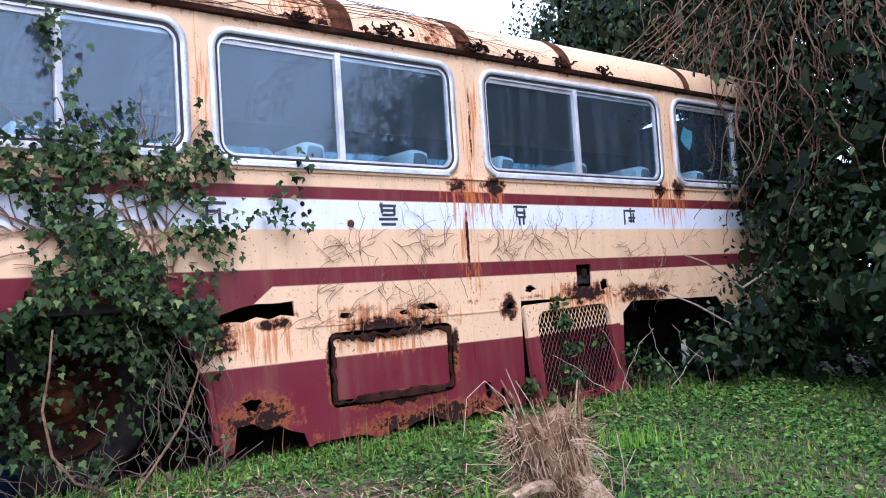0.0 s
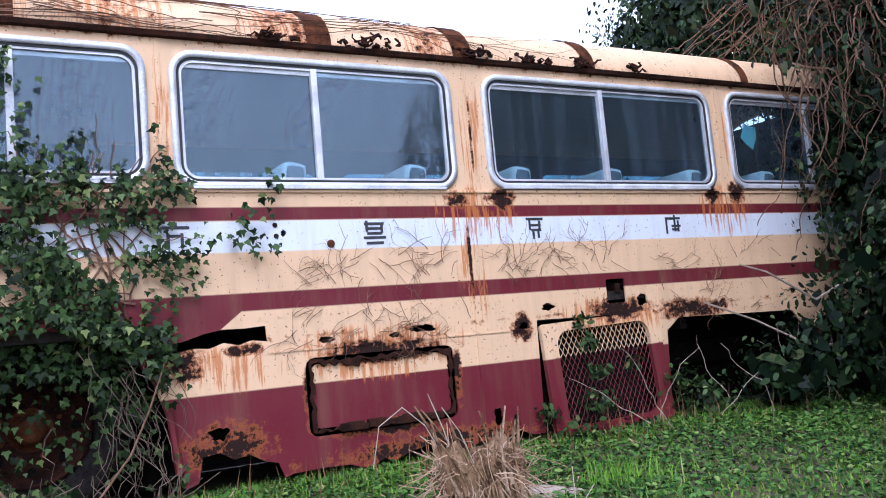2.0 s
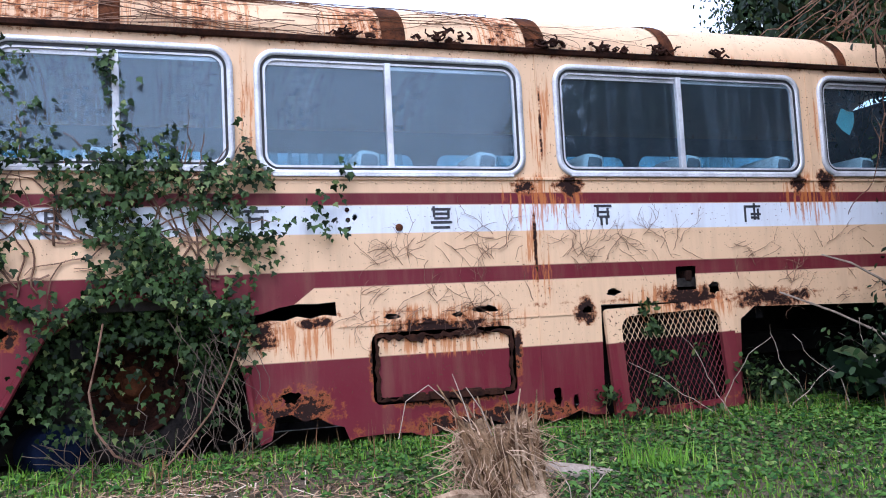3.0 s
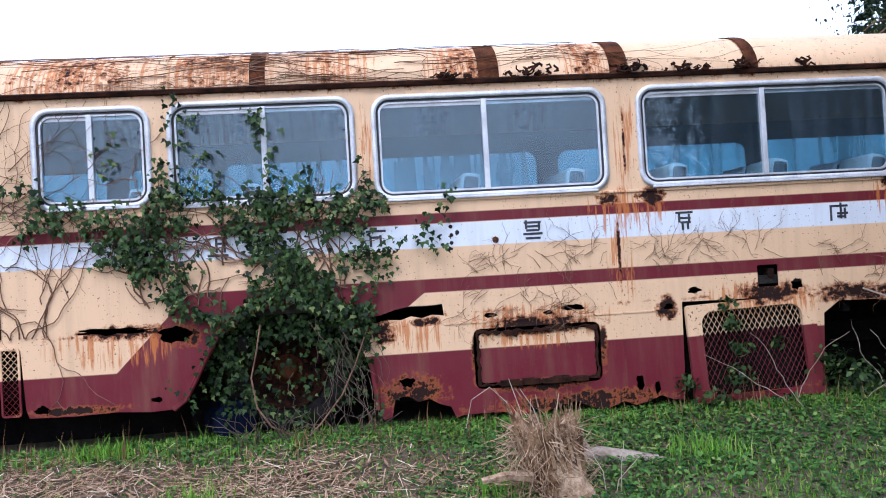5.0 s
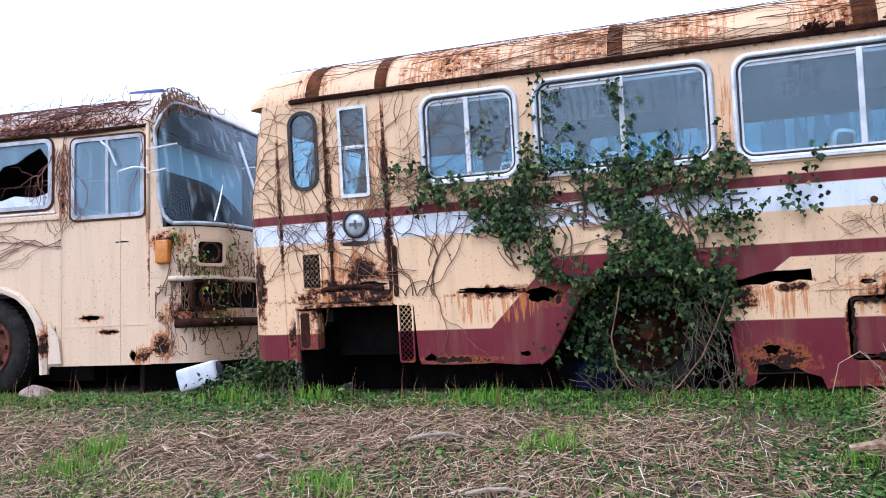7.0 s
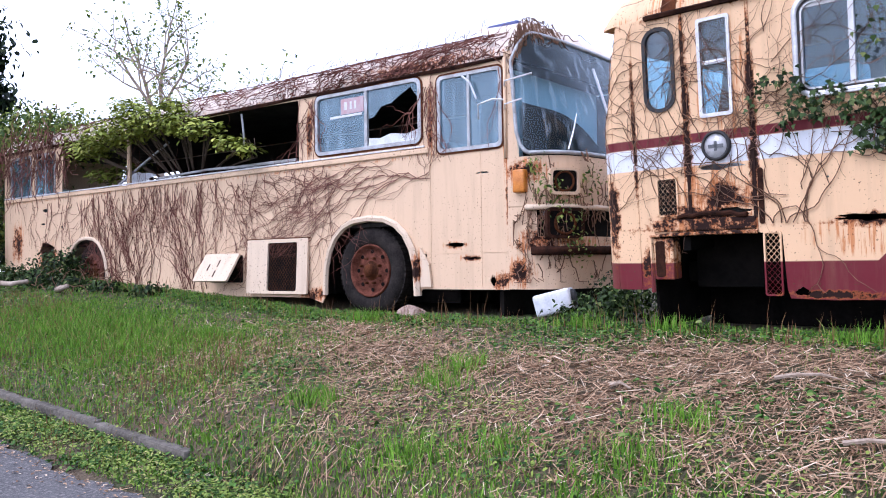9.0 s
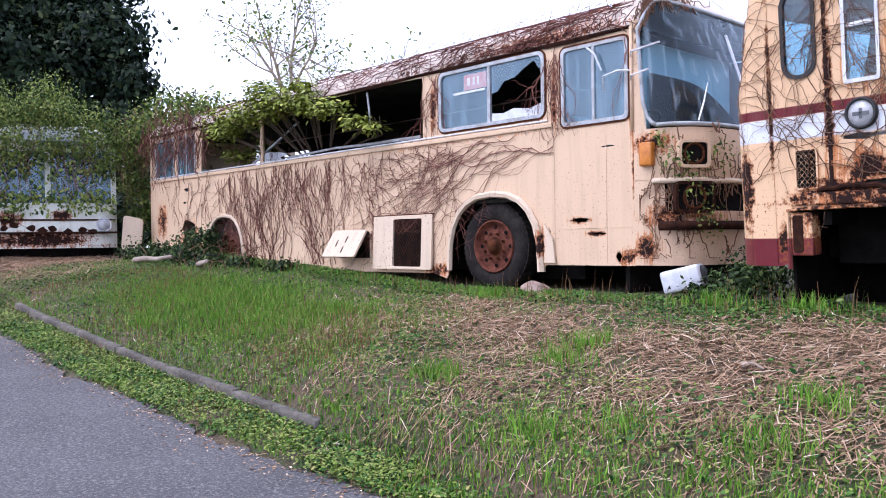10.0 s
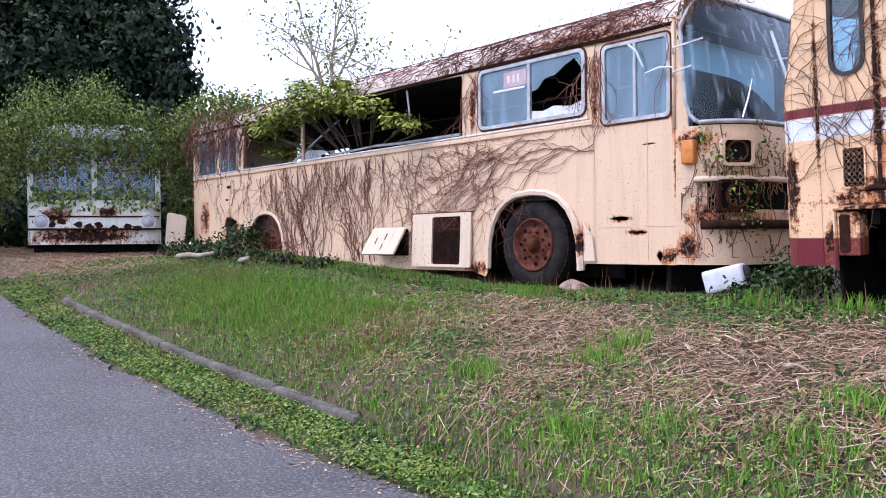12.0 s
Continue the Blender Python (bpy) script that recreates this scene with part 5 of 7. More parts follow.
for x in (-0.95, 0.95):
    l = part("headlight", Shape().lathe([(0.001, -0.05), (0.10, -0.03), (0.12, 0.0)], (x, 0, 0.64), 20), M_LAMPGLASS, old, "round headlight", True)
    part("bezel", Shape().lathe([(0.115, -0.03), (0.14, -0.03), (0.14, 0.01)], (x, 0, 0.64), 20), M_ALU, l)
part("destination_box", Shape().box((-0.45, 0.02, 2.22), (0.45, 0.2, 2.42), 0.03), M_WHITEPL, old, "white destination box")
for x in (-0.6, 0.5):
    part("wiper", Shape().tube([(x, 0.10, 1.08), (x + 0.12, 0.08, 1.3), (x + 0.3, 0.08, 1.45)], 0.008, 0.006, 4), M_ALU, old)
rs = Shape()
for k in range(9):
    x = -1.0 + 0.22 * k + cr.uniform(-0.05, 0.05)
    rs.plate(blob(x, 0.55 + cr.uniform(-0.05, 0.12), 0.08, 0.06, 70 + k, 10), -0.006, -0.003)
part("rust_patch", rs, M_DARKRUST, old)["kind"] = "stuff"
ow = wheel(old, -1.0, 0.0, 0.0, 0.45, 6)
ow.matrix_local = pose(-1.1, 1.2, 0.43, 0, 0, -90) @ Matrix.Translation((1.0, 0, 0))

# ---- plants ----
def clouds(lumps, per, gen, shell=0.55, squash=1.0):
    """Points in the outer part of some rounded lumps (x, y, z, r), and the way out from each."""
    pos, out = [], []
    total = sum(l[3] ** 2 for l in lumps)
    for x, y, z, r in lumps:
        n = max(8, int(per * r * r / total))
        d = gen.normal(0, 1, (n, 3))
        d /= np.linalg.norm(d, axis=1, keepdims=True)
        lob = 1 + 0.22 * np.sin(5 * d[:, 0] + 3 * x) * np.sin(4 * d[:, 2] + z) + 0.16 * np.sin(9 * d[:, 1] + 7 * d[:, 2] + x)
        rad = r * lob * (shell + (1 - shell) * gen.random(n) ** 0.6) * (1 + 0.10 * gen.normal(0, 1, n))
        p = np.array((x, y, z)) + d * rad[:, None] * np.array((1, 1, squash))
        pos.append(p)
        out.append(d)
    return np.concatenate(pos), np.concatenate(out)


def vine_on(shape, place, u, v, heading, steps, step, r, gen, wobble=0.35, branch=0.06, depth=0, pull=None):
    """A stem that wanders over a surface; place(u, v) gives the point."""
    pts = [place(u, v)]
    if pts[0] is None:
        return
    for i in range(steps):
        heading += gen.normal(0, wobble)
        if pull is not None:
            heading += 0.25 * math.sin(pull - heading)
        u += step * math.cos(heading)
        v += step * math.sin(heading)
        p = place(u, v)
        if p is None:
            break
        pts.append(p)
        if depth < 2 and gen.random() < branch:
            vine_on(shape, place, u, v, heading + gen.choice([-0.8, 0.8]), int(steps * 0.55), step, r * 0.65, gen, wobble, branch, depth + 1, pull)
    if len(pts) > 2:
        shape.tube(pts, r, r * 0.45, 3)


def on_bus_side(u, v):
    if not (-2.10 < u < 6.4 and 0.3 < v < 2.41):
        return None
    if u > -1.72:
        return (u, -0.012, v)
    x, y, z = on_end(u, v)
    return (x - 0.010, y - 0.010, z)


def on_bus_roof(u, v):
    if not (-1.85 < u < 5.6 and 0.0 <= v < 1.45):
        return None
    return (u, 0.55 * (1 - math.cos(v)) - 0.012 * math.cos(v), 2.42 + 0.36 * math.sin(v) + 0.012)


def on_coach_side(u, v):
    return (u, -0.014, v) if -8.9 < u < 1.95 and 0.2 < v < 2.62 else None


def on_coach_roof(u, v):
    if not (-9.0 < u < 1.9 and 0.0 <= v < 1.5):
        return None
    return (u, 0.62 * (1 - math.cos(v)) - 0.02 * math.cos(v), 2.62 + 0.40 * math.sin(v) + 0.018)


# ivy over the wheel and windows of the bus
ivy = thing("ivy", "dark green ivy climbing from the wheel arch over the windows", "ivy", BUS)
g1 = np.random.default_rng(101)
IVY = [(-0.68, 1.76, 0.14, 0.08, 70), (-0.47, 1.60, 0.22, 0.09, 150), (-0.12, 1.52, 0.26, 0.16, 330), (0.20, 1.42, 0.30, 0.20, 420), (0.40, 1.76, 0.10, 0.22, 130), (0.50, 2.22, 0.06, 0.20, 45), (0.57, 2.00, 0.10, 0.10, 40), (1.03, 2.20, 0.05, 0.22, 75),
       (1.06, 1.95, 0.06, 0.12, 30), (0.92, 1.58, 0.38, 0.16, 560), (1.30, 1.62, 0.34, 0.14, 420), (1.55, 1.42, 0.28, 0.18, 330), (0.53, 0.98, 0.13, 0.13, 130), (0.25, 1.20, 0.24, 0.16, 170), (0.45, 1.08, 0.18, 0.14, 150), (1.00, 1.30, 0.30, 0.22, 460),
       (1.30, 1.12, 0.28, 0.20, 360), (1.70, 1.26, 0.16, 0.18, 150), (2.02, 1.32, 0.18, 0.05, 70), (2.28, 1.56, 0.05, 0.10, 28), (2.20, 1.46, 0.06, 0.08, 20), (1.83, 1.64, 0.10, 0.09, 60), (1.73, 1.75, 0.04, 0.08, 26), (1.18, 0.92, 0.32, 0.22, 560), (1.58, 0.82, 0.20, 0.22, 300), (1.74, 1.00, 0.06, 0.20, 70),
       (0.80, 0.56, 0.24, 0.34, 620), (1.30, 0.72, 0.28, 0.20, 420), (1.20, 0.36, 0.22, 0.26, 420), (1.55, 0.42, 0.14, 0.26, 200), (0.72, 0.86, 0.20, 0.12, 220), (-0.02, 1.96, 0.05, 0.05, 16), (0.02, 2.10, 0.03, 0.12, 12), (0.35, 1.62, 0.14, 0.10, 160), (0.70, 1.72, 0.12, 0.08, 110), (0.05, 1.34, 0.2, 0.1, 120), (0.42, 0.30, 0.08, 0.14, 60)]
# paint shows through here, and the wheel arch stays a dark hollow
HOLLOWS = [(0.70, 1.10, 0.21, 0.22, 0.10), (0.72, 1.38, 0.16, 0.05, 0.25), (1.62, 1.02, 0.14, 0.12, 0.12), (1.14, 0.44, 0.30, 0.26, 0.14), (1.58, 1.34, 0.10, 0.06, 0.3), (1.79, 1.36, 0.09, 0.09, 0.15), (0.95, 1.78, 0.5, 0.05, 0.35), (1.45, 0.25, 0.2, 0.25, 0.25)]
P, O = [], []
for cx0, cz0, rx0, rz0, n in IVY:
    low = cz0 < 0.95 and 0.6 < cx0 < 1.6
    n = int(n * (1.6 if low else 0.70))
    subs = g1.normal(0, 0.60, (max(3, n // 11), 2)) * np.array((rx0, rz0)) + np.array((cx0, cz0))
    q = subs[g1.integers(0, len(subs), n)] + g1.normal(0, 0.034, (n, 2)) * np.array((1.0, 1.15))
    odds = np.ones(n)
    for hx0, hz0, hrx, hrz, left_in in HOLLOWS:
        odds = np.where(((q[:, 0] - hx0) / hrx) ** 2 + ((q[:, 1] - hz0) / hrz) ** 2 < 1, left_in, odds)
    corner = (q[:, 1] < 0.86) & (q[:, 0] < 1.05) & (((q[:, 0] - 1.11) / 0.62) ** 2 + ((q[:, 1] - 0.30) / 0.64) ** 2 > 1.05)
    odds = np.where(corner, 0.08, odds)
    q = q[g1.random(n) < odds]
    n = len(q)
    y = -0.02 - np.abs(g1.normal(0, 0.05, n))
    ins = ((q[:, 0] - 1.11) / 0.60) ** 2 + ((q[:, 1] - 0.30) / 0.62) ** 2 < 1
    y = np.where(ins, g1.uniform(0.04, 0.25, n), y)
    P.append(np.stack([q[:, 0], y, q[:, 1]], 1))
    O.append(np.tile((0, -1.0, 0.35), (n, 1)))
leaves("leaves", LEAF, np.concatenate(P), np.concatenate(O), 0.037, M_IVY, ivy, 0.9, 0.85, g1)
stems = Shape()
for k in range(46):
    vine_on(stems, on_bus_side, g1.uniform(0.2, 1.6), g1.uniform(0.9, 1.3), g1.uniform(0.9, 2.8), 14, 0.05, 0.007, g1, 0.35, 0.05)
stems.tube([(0.97, -0.06, 0.80), (0.94, -0.10, 0.62), (0.90, -0.12, 0.45), (0.93, -0.13, 0.25), (1.02, -0.14, 0.12), (1.16, -0.15, 0.05)], 0.005, 0.008, 6)
stems.tube([(1.70, -0.08, 0.75), (1.60, -0.12, 0.5), (1.50, -0.15, 0.30), (1.35, -0.16, 0.12), (1.22, -0.2, 0.0)], 0.004, 0.007, 6)
part("stem", stems, M_VINE, ivy, "woody brown ivy stems")
dead = Shape()
for k in range(30):
    x0, z0 = 1.5 + 0.12 * g1.normal(), 0.62 + 0.12 * g1.normal()
    p = [(x0, -0.03 + 0.03 * g1.normal(), z0)]
    for i in range(7):
        p.append((p[-1][0] + g1.normal(0.012, 0.03), p[-1][1] + g1.normal(-0.004, 0.015), p[-1][2] - g1.uniform(0.03, 0.08)))
    dead.tube(p, 0.0028, 0.0016, 3)
for k in range(40):
    x0 = 0.75 + 0.9 * g1.random()
    p = [(x0, -0.15, 0.02)]
    a = g1.uniform(0.3, 2.8)
    for i in range(6):
        a += g1.normal(0, 0.3)
        p.append((p[-1][0] + 0.06 * math.cos(a), p[-1][1] + g1.normal(-0.006, 0.01), max(-0.02, p[-1][2] + 0.04 * math.sin(a))))
    dead.tube(p, 0.0036, 0.002, 3)
part("dead_growth", dead, M_BARK, ivy, "tangle of brown dead stems")["kind"] = "stuff"
# bare creeper on the bus
creeper = thing("creeper", "leafless brown creeper on the bus roof and end", "creeper", BUS)
vs = Shape()
for k in range(42):
    vine_on(vs, on_bus_roof, g1.uniform(-1.7, 2.2), g1.uniform(0.05, 1.1), g1.choice([0.1, 3.05]), 40, 0.055, 0.0042, g1, 0.22, 0.04)
for k in range(44):
    vine_on(vs, on_bus_side, g1.uniform(-2.12, -0.45), g1.uniform(0.85, 2.2), g1.uniform(0.6, 2.4), 26, 0.045, 0.0042, g1, 0.30, 0.08)
for k in range(8):
    vine_on(vs, on_bus_side, -0.55 + 0.06 * g1.normal(), 0.80, 1.57, 24, 0.045, 0.0050, g1, 0.26, 0.09)
part("stem", vs, M_VINE, creeper)["kind"] = "stuff"
scars = Shape()
for k in range(120):
    box_ = [(2.3, 3.5, 0.74, 0.93), (2.4, 3.5, 1.06, 1.24), (3.5, 4.6, 1.06, 1.24), (5.0, 6.2, 0.7, 1.2)][k % 4]
    vine_on(scars, on_bus_side, g1.uniform(box_[0], box_[1]), g1.uniform(box_[2], box_[3]), g1.choice([0.5, 2.2, 5.6, 3.6]), int(g1.uniform(4, 10)), 0.028, 0.0025, g1, 0.24, 0.22)
part("clinging_growth", scars, M_VINE, creeper, "thin dead tendrils stuck to the paint")["kind"] = "stuff"
# bare vines on the coach
cvine = thing("vine", "mat of leafless reddish vines over the coach", "vine", COACH)
g2 = np.random.default_rng(202)
vs = Shape()
for k in range(105):
    u = g2.choice([g2.uniform(-6.8, -3.0), g2.uniform(-4.0, -0.6), g2.uniform(-8.5, 0.2)])
    vine_on(vs, on_coach_side, u, g2.uniform(1.60, 1.76), g2.uniform(4.2, 5.2), int(g2.uniform(8, 28)), 0.050, 0.0050, g2, 0.34, 0.14, pull=4.71 + 0.6 * g2.normal())
for k in range(18):
    vine_on(vs, on_coach_side, g2.uniform(-0.9, 1.0), g2.uniform(1.45, 1.75), g2.uniform(3.2, 3.9), int(g2.uniform(20, 48)), 0.05, 0.0055, g2, 0.24, 0.10, pull=3.46 + 0.3 * g2.normal())
for k in range(34):
    vine_on(vs, on_coach_side, g2.choice([-5.1, -4.6, -3.3]) + 0.18 * g2.normal(), 0.25, g2.uniform(1.2, 2.0), int(g2.uniform(14, 34)), 0.045, 0.0058, g2, 0.30, 0.14, pull=1.57 + 0.55 * g2.normal())
for k in range(40):
    vine_on(vs, on_coach_side, g2.choice([0.93, -0.95, 1.95, -8.85]) + 0.06 * g2.normal(), g2.uniform(2.3, 2.6), 4.71, 16, 0.055, 0.0055, g2, 0.5, 0.05, pull=4.71)
for k in range(130):
    q = (g2.uniform(-9.1, -6.6), -0.05 + 0.08 * g2.normal(), g2.uniform(2.2, 2.95))
    pts = [q]
    for i in range(10):
        pts.append((pts[-1][0] + g2.normal(0, 0.05), min(0.0, pts[-1][1] + g2.normal(-0.004, 0.02)), pts[-1][2] - g2.uniform(-0.03, 0.13)))
    vs.tube(pts, 0.009, 0.005, 3)
part("side_growth", vs, M_REDVINE, cvine, "thin stems fanning down the side")["kind"] = "stuff"
vs = Shape()
for k in range(150):
    vine_on(vs, on_coach_roof, g2.choice([g2.uniform(-1.2, 1.85), g2.uniform(-4.5, 1.8), g2.uniform(-9, -6)]), g2.uniform(0.0, 0.9), g2.uniform(-0.4, 3.5), 24, 0.06, 0.006, g2, 0.35, 0.06)
for k in range(190):
    x0 = g2.choice([g2.uniform(-1.6, 1.9), g2.uniform(-5.5, 1.9)])
    p = [(x0, -0.03, 2.62 + 0.05 * g2.random())]
    a = g2.uniform(0.2, 2.9)
    for i in range(9):
        a += g2.normal(0, 0.4)
        p.append((p[-1][0] - 0.06 * math.cos(a), p[-1][1] + g2.normal(0.02, 0.03), p[-1][2] + 0.045 * math.sin(a)))
    vs.tube(p, 0.006, 0.003, 3)
part("roof_growth", vs, M_REDVINE, cvine, "thick tangle along the roof edge")["kind"] = "stuff"
vs = Shape()
for k in range(46):
    i0, z0 = g2.uniform(1, 14), g2.uniform(0.5, 1.6)
    p = []
    for i in range(14):
        q = nose(min(2.76, max(0.35, z0)), max(0.3, min(28, i0)))
        p.append((q[0] + 0.025, q[1] - 0.025, q[2]))
        i0 += g2.normal(0.05, 0.35)
        z0 += g2.normal(-0.02, 0.06)
    vs.tube(p, 0.007, 0.004, 3)
for k in range(70):
    i0, up, p = g2.uniform(0.5, 13), g2.uniform(-0.03, 0.10), []
    way = g2.choice([-1, 1])
    for i in range(12):
        q = nose(arch_top(max(0.3, i0)), max(0.3, min(28, i0)))
        p.append((q[0] + 0.02 - 0.25 * max(0, up), q[1] - 0.02, q[2] + up))
        i0 += way * abs(g2.normal(0.12, 0.25))
        up = min(0.16, max(-0.12, up + g2.normal(0, 0.035)))
    vs.tube(p, 0.007, 0.004, 3)
part("front_growth", vs, M_VINE, cvine)["kind"] = "stuff"
pf, of = clouds([(2.35, 0.05, 1.25, 0.22), (2.45, 0.25, 1.0, 0.25), (2.5, 0.3, 0.7, 0.2), (2.55, 0.5, 1.35, 0.2), (2.25, 0.0, 1.5, 0.12)], 700, g2, 0.3)
leaves("front_leaves", OVAL, pf, of, 0.040, M_OVER, cvine, 0.5, 0.9, g2)
# yellow-green shrub growing out of the coach's open side
shrub = thing("shrub", "yellow-green shrub growing out through the coach windows", "shrub", COACH)
SH = [(-5.95, -0.05, 2.42, 0.42), (-5.35, -0.2, 2.55, 0.48), (-4.65, -0.25, 2.6, 0.5), (-3.95, -0.3, 2.62, 0.5), (-3.3, -0.25, 2.52, 0.42), (-2.85, -0.2, 2.4, 0.34), (-2.3, -0.18, 2.15, 0.26), (-1.95, -0.15, 2.05, 0.2), (-4.35, -0.3, 2.85, 0.35), (-3.55, -0.2, 2.82, 0.28), (-6.05, 0.25, 2.05, 0.3), (-5.65, 0.45, 2.15, 0.3)]
p, o = clouds(SH, 4300, g2, 0.25, 0.45)
o = o * 0.4 + np.array((0, -0.2, 1.0))
leaves("leaves", OVAL, p, o, 0.082, M_BUSHLIGHT, shrub, 0.1, 0.5, g2)
vs = Shape()
for x, y, z, r in SH:
    for k in range(5):
        vs.tube([(-4.2 + 0.2 * g2.normal(), 0.5, 1.1), (-4.0 + (x + 4.0) * 0.4, 0.3, 1.9), (x + 0.2 * g2.normal() * r, y + 0.1, z - 0.1), (x + g2.normal(0, r * 0.6), y + g2.normal(0, 0.1), z + g2.normal(0.05, 0.1))], 0.016, 0.004, 4)
part("branch_growth", vs, M_BARK, shrub)["kind"] = "stuff"
# dark growth round the coach's tail
tail = thing("tail_bush", "dark creeper bush around the coach tail", "bush")
p, o = clouds([(-14.6, -0.1, 3.0, 0.55), (-13.9, -0.15, 3.05, 0.45), (-13.0, -0.1, 3.0, 0.35), (-15.2, 0.3, 2.4, 0.7), (-15.3, 0.2, 1.4, 0.7), (-15.0, 0.8, 3.0, 0.7), (-12.3, 0.0, 2.95, 0.3)], 5200, g2, 0.4)
leaves("leaves", OVAL, p, o, 0.085, M_OVER, tail, 0.5, 0.9, g2)
vs = Shape()
for k in range(70):
    q = (g2.uniform(-15.2, -12.4), g2.uniform(-0.5, 0.1), g2.uniform(2.6, 3.3))
    pts = [q]
    for i in range(8):
        pts.append((pts[-1][0] + g2.normal(0, 0.07), pts[-1][1] + g2.normal(-0.01, 0.04), pts[-1][2] + g2.normal(-0.07, 0.07)))
    vs.tube(pts, 0.010, 0.005, 3)
vs.tube([(-15.1, 0.3, 0.3), (-15.15, 0.3, 1.5), (-15.0, 0.2, 2.9)], 0.05, 0.03, 6)
part("stem_growth", vs, M_VINE, tail)["kind"] = "stuff"
# creepers over the far bus
cover3 = thing("creeper", "leafy creepers smothering the far bus", "creeper", old.matrix_world.copy())
p, o = clouds([(-1.45, 0.1, 2.2, 0.55), (-0.9, 0.1, 2.5, 0.5), (-0.3, 0.15, 2.75, 0.42), (0.3, 0.1, 2.7, 0.42), (0.85, 0.1, 2.5, 0.5), (1.35, 0.1, 2.1, 0.5), (1.5, 0.2, 1.45, 0.42), (-1.75, 0.2, 1.5, 0.6), (-2.1, 0.4, 0.95, 0.6), (-1.8, 0.4, 2.3, 0.6), (1.7, 0.7, 2.4, 0.6), (1.75, 0.8, 0.9, 0.4), (0.0, 0.6, 3.0, 0.6), (-2.6, 0.8, 1.8, 0.8), (-1.0, 0.8, 2.9, 0.6), (-3.2, 1.0, 1.0, 0.8), (0.0, -0.02, 2.15, 0.36), (-0.6, -0.02, 2.1, 0.36), (0.6, -0.02, 2.12, 0.36), (-1.0, 0.0, 1.75, 0.25), (1.0, 0.0, 1.75, 0.25)], 36000, g2, 0.35)
leaves("leaves", OVAL, p, o, 0.055, M_OVER, cover3, 0.4, 0.9, g2)
q = np.stack([g2.uniform(-1.15, 1.15, 1100), g2.normal(0.0, 0.06, 1100), np.where(g2.random(1100) < 0.5, g2.normal(1.10, 0.13, 1100), g2.normal(1.85, 0.22, 1100))], 1)
leaves("fringe", OVAL, q, np.tile((0, -1.0, 0.4), (1100, 1)), 0.085, M_OVER, cover3, 0.6, 0.8, g2)
vs = Shape()
for k in range(60):
    a = (g2.uniform(-2.0, 1.6), g2.uniform(-0.15, 0.2), g2.uniform(1.8, 2.7))
    pts = [a]
    for i in range(9):
        pts.append((pts[-1][0] + g2.normal(0, 0.06), pts[-1][1] + g2.normal(-0.01, 0.03), pts[-1][2] - g2.uniform(0.0, 0.22)))
    vs.tube(pts, 0.008, 0.005, 3)
part("stem_growth", vs, M_VINE, cover3)["kind"] = "stuff"

# the big bush that swallows the front of the bus
bush = thing("bush", "tall dark bush draped with dead vines beside the bus", "bush")
g3 = np.random.default_rng(303)
BUSH = [(7.15, -0.55, 1.25, 0.95), (6.75, -0.95, 0.55, 0.85), (6.35, -1.6, 0.75, 0.9), (5.95, -2.3, 0.55, 0.8), (6.9, -1.7, 1.9, 1.15), (7.35, -0.25, 2.4, 0.95), (7.4, -1.0, 3.2, 1.15), (6.6, -2.5, 2.1, 1.1), (8.0, 0.5, 3.75, 1.2), (7.3, -2.3, 3.5, 1.35), (8.6, -0.9, 4.6, 1.6), (7.9, 1.7, 3.9, 0.9), (7.7, 0.5, 3.0, 0.7),
        (6.1, -3.2, 1.1, 1.0), (6.3, -3.6, 2.5, 1.2), (6.4, -0.35, 0.35, 0.5), (5.75, -0.30, 0.25, 0.32), (6.9, 0.1, 1.7, 0.5), (8.3, 2.6, 4.3, 1.0), (7.3, -3.6, 4.2, 1.5), (9.5, 1.0, 4.8, 1.5), (8.8, 3.6, 4.0, 1.0), (7.7, -3.0, 1.7, 1.2), (8.3, -1.9, 2.5, 1.4), (7.2, -4.4, 2.2, 1.3)]
p, o = clouds(BUSH, 70000, g3, 0.60)
keep = ~((p[:, 1] > 0.0) & (p[:, 2] < 2.75) & (p[:, 0] < 6.6))
leaves("leaves", OVAL, p[keep], o[keep], 0.060, M_BUSH, bush, 0.5, 0.9, g3)
# Bigger, darker leaves fill the core: gaps closed, inner shade put into colour.
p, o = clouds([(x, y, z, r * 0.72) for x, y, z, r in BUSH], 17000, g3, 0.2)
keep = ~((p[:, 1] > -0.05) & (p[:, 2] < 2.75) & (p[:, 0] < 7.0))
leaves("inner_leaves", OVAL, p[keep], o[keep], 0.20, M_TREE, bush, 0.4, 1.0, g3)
vs = Shape()
for k in range(1000):
    x, y, z, r = BUSH[int(g3.choice([4, 5, 6, 7, 9, 10, 8, 12, 14, 19, 6, 9]))]
    d = np.array((g3.normal(-0.7, 0.4), g3.normal(-0.7, 0.4), g3.normal(0.2, 0.5)))
    d /= np.linalg.norm(d)
    q = np.array((x, y, z)) + d * r * 1.06
    pts, hd = [tuple(q)], g3.normal(0, 0.5, 2)
    for i in range(int(g3.uniform(8, 20))):
        hd = hd * 0.8 + g3.normal(0, 0.35, 2)
        q = q + np.array((hd[0] * 0.05, hd[1] * 0.05, -g3.uniform(0.02, 0.11)))
        pts.append(tuple(q))
    vs.tube(pts, g3.uniform(0.004, 0.010), 0.003, 3)
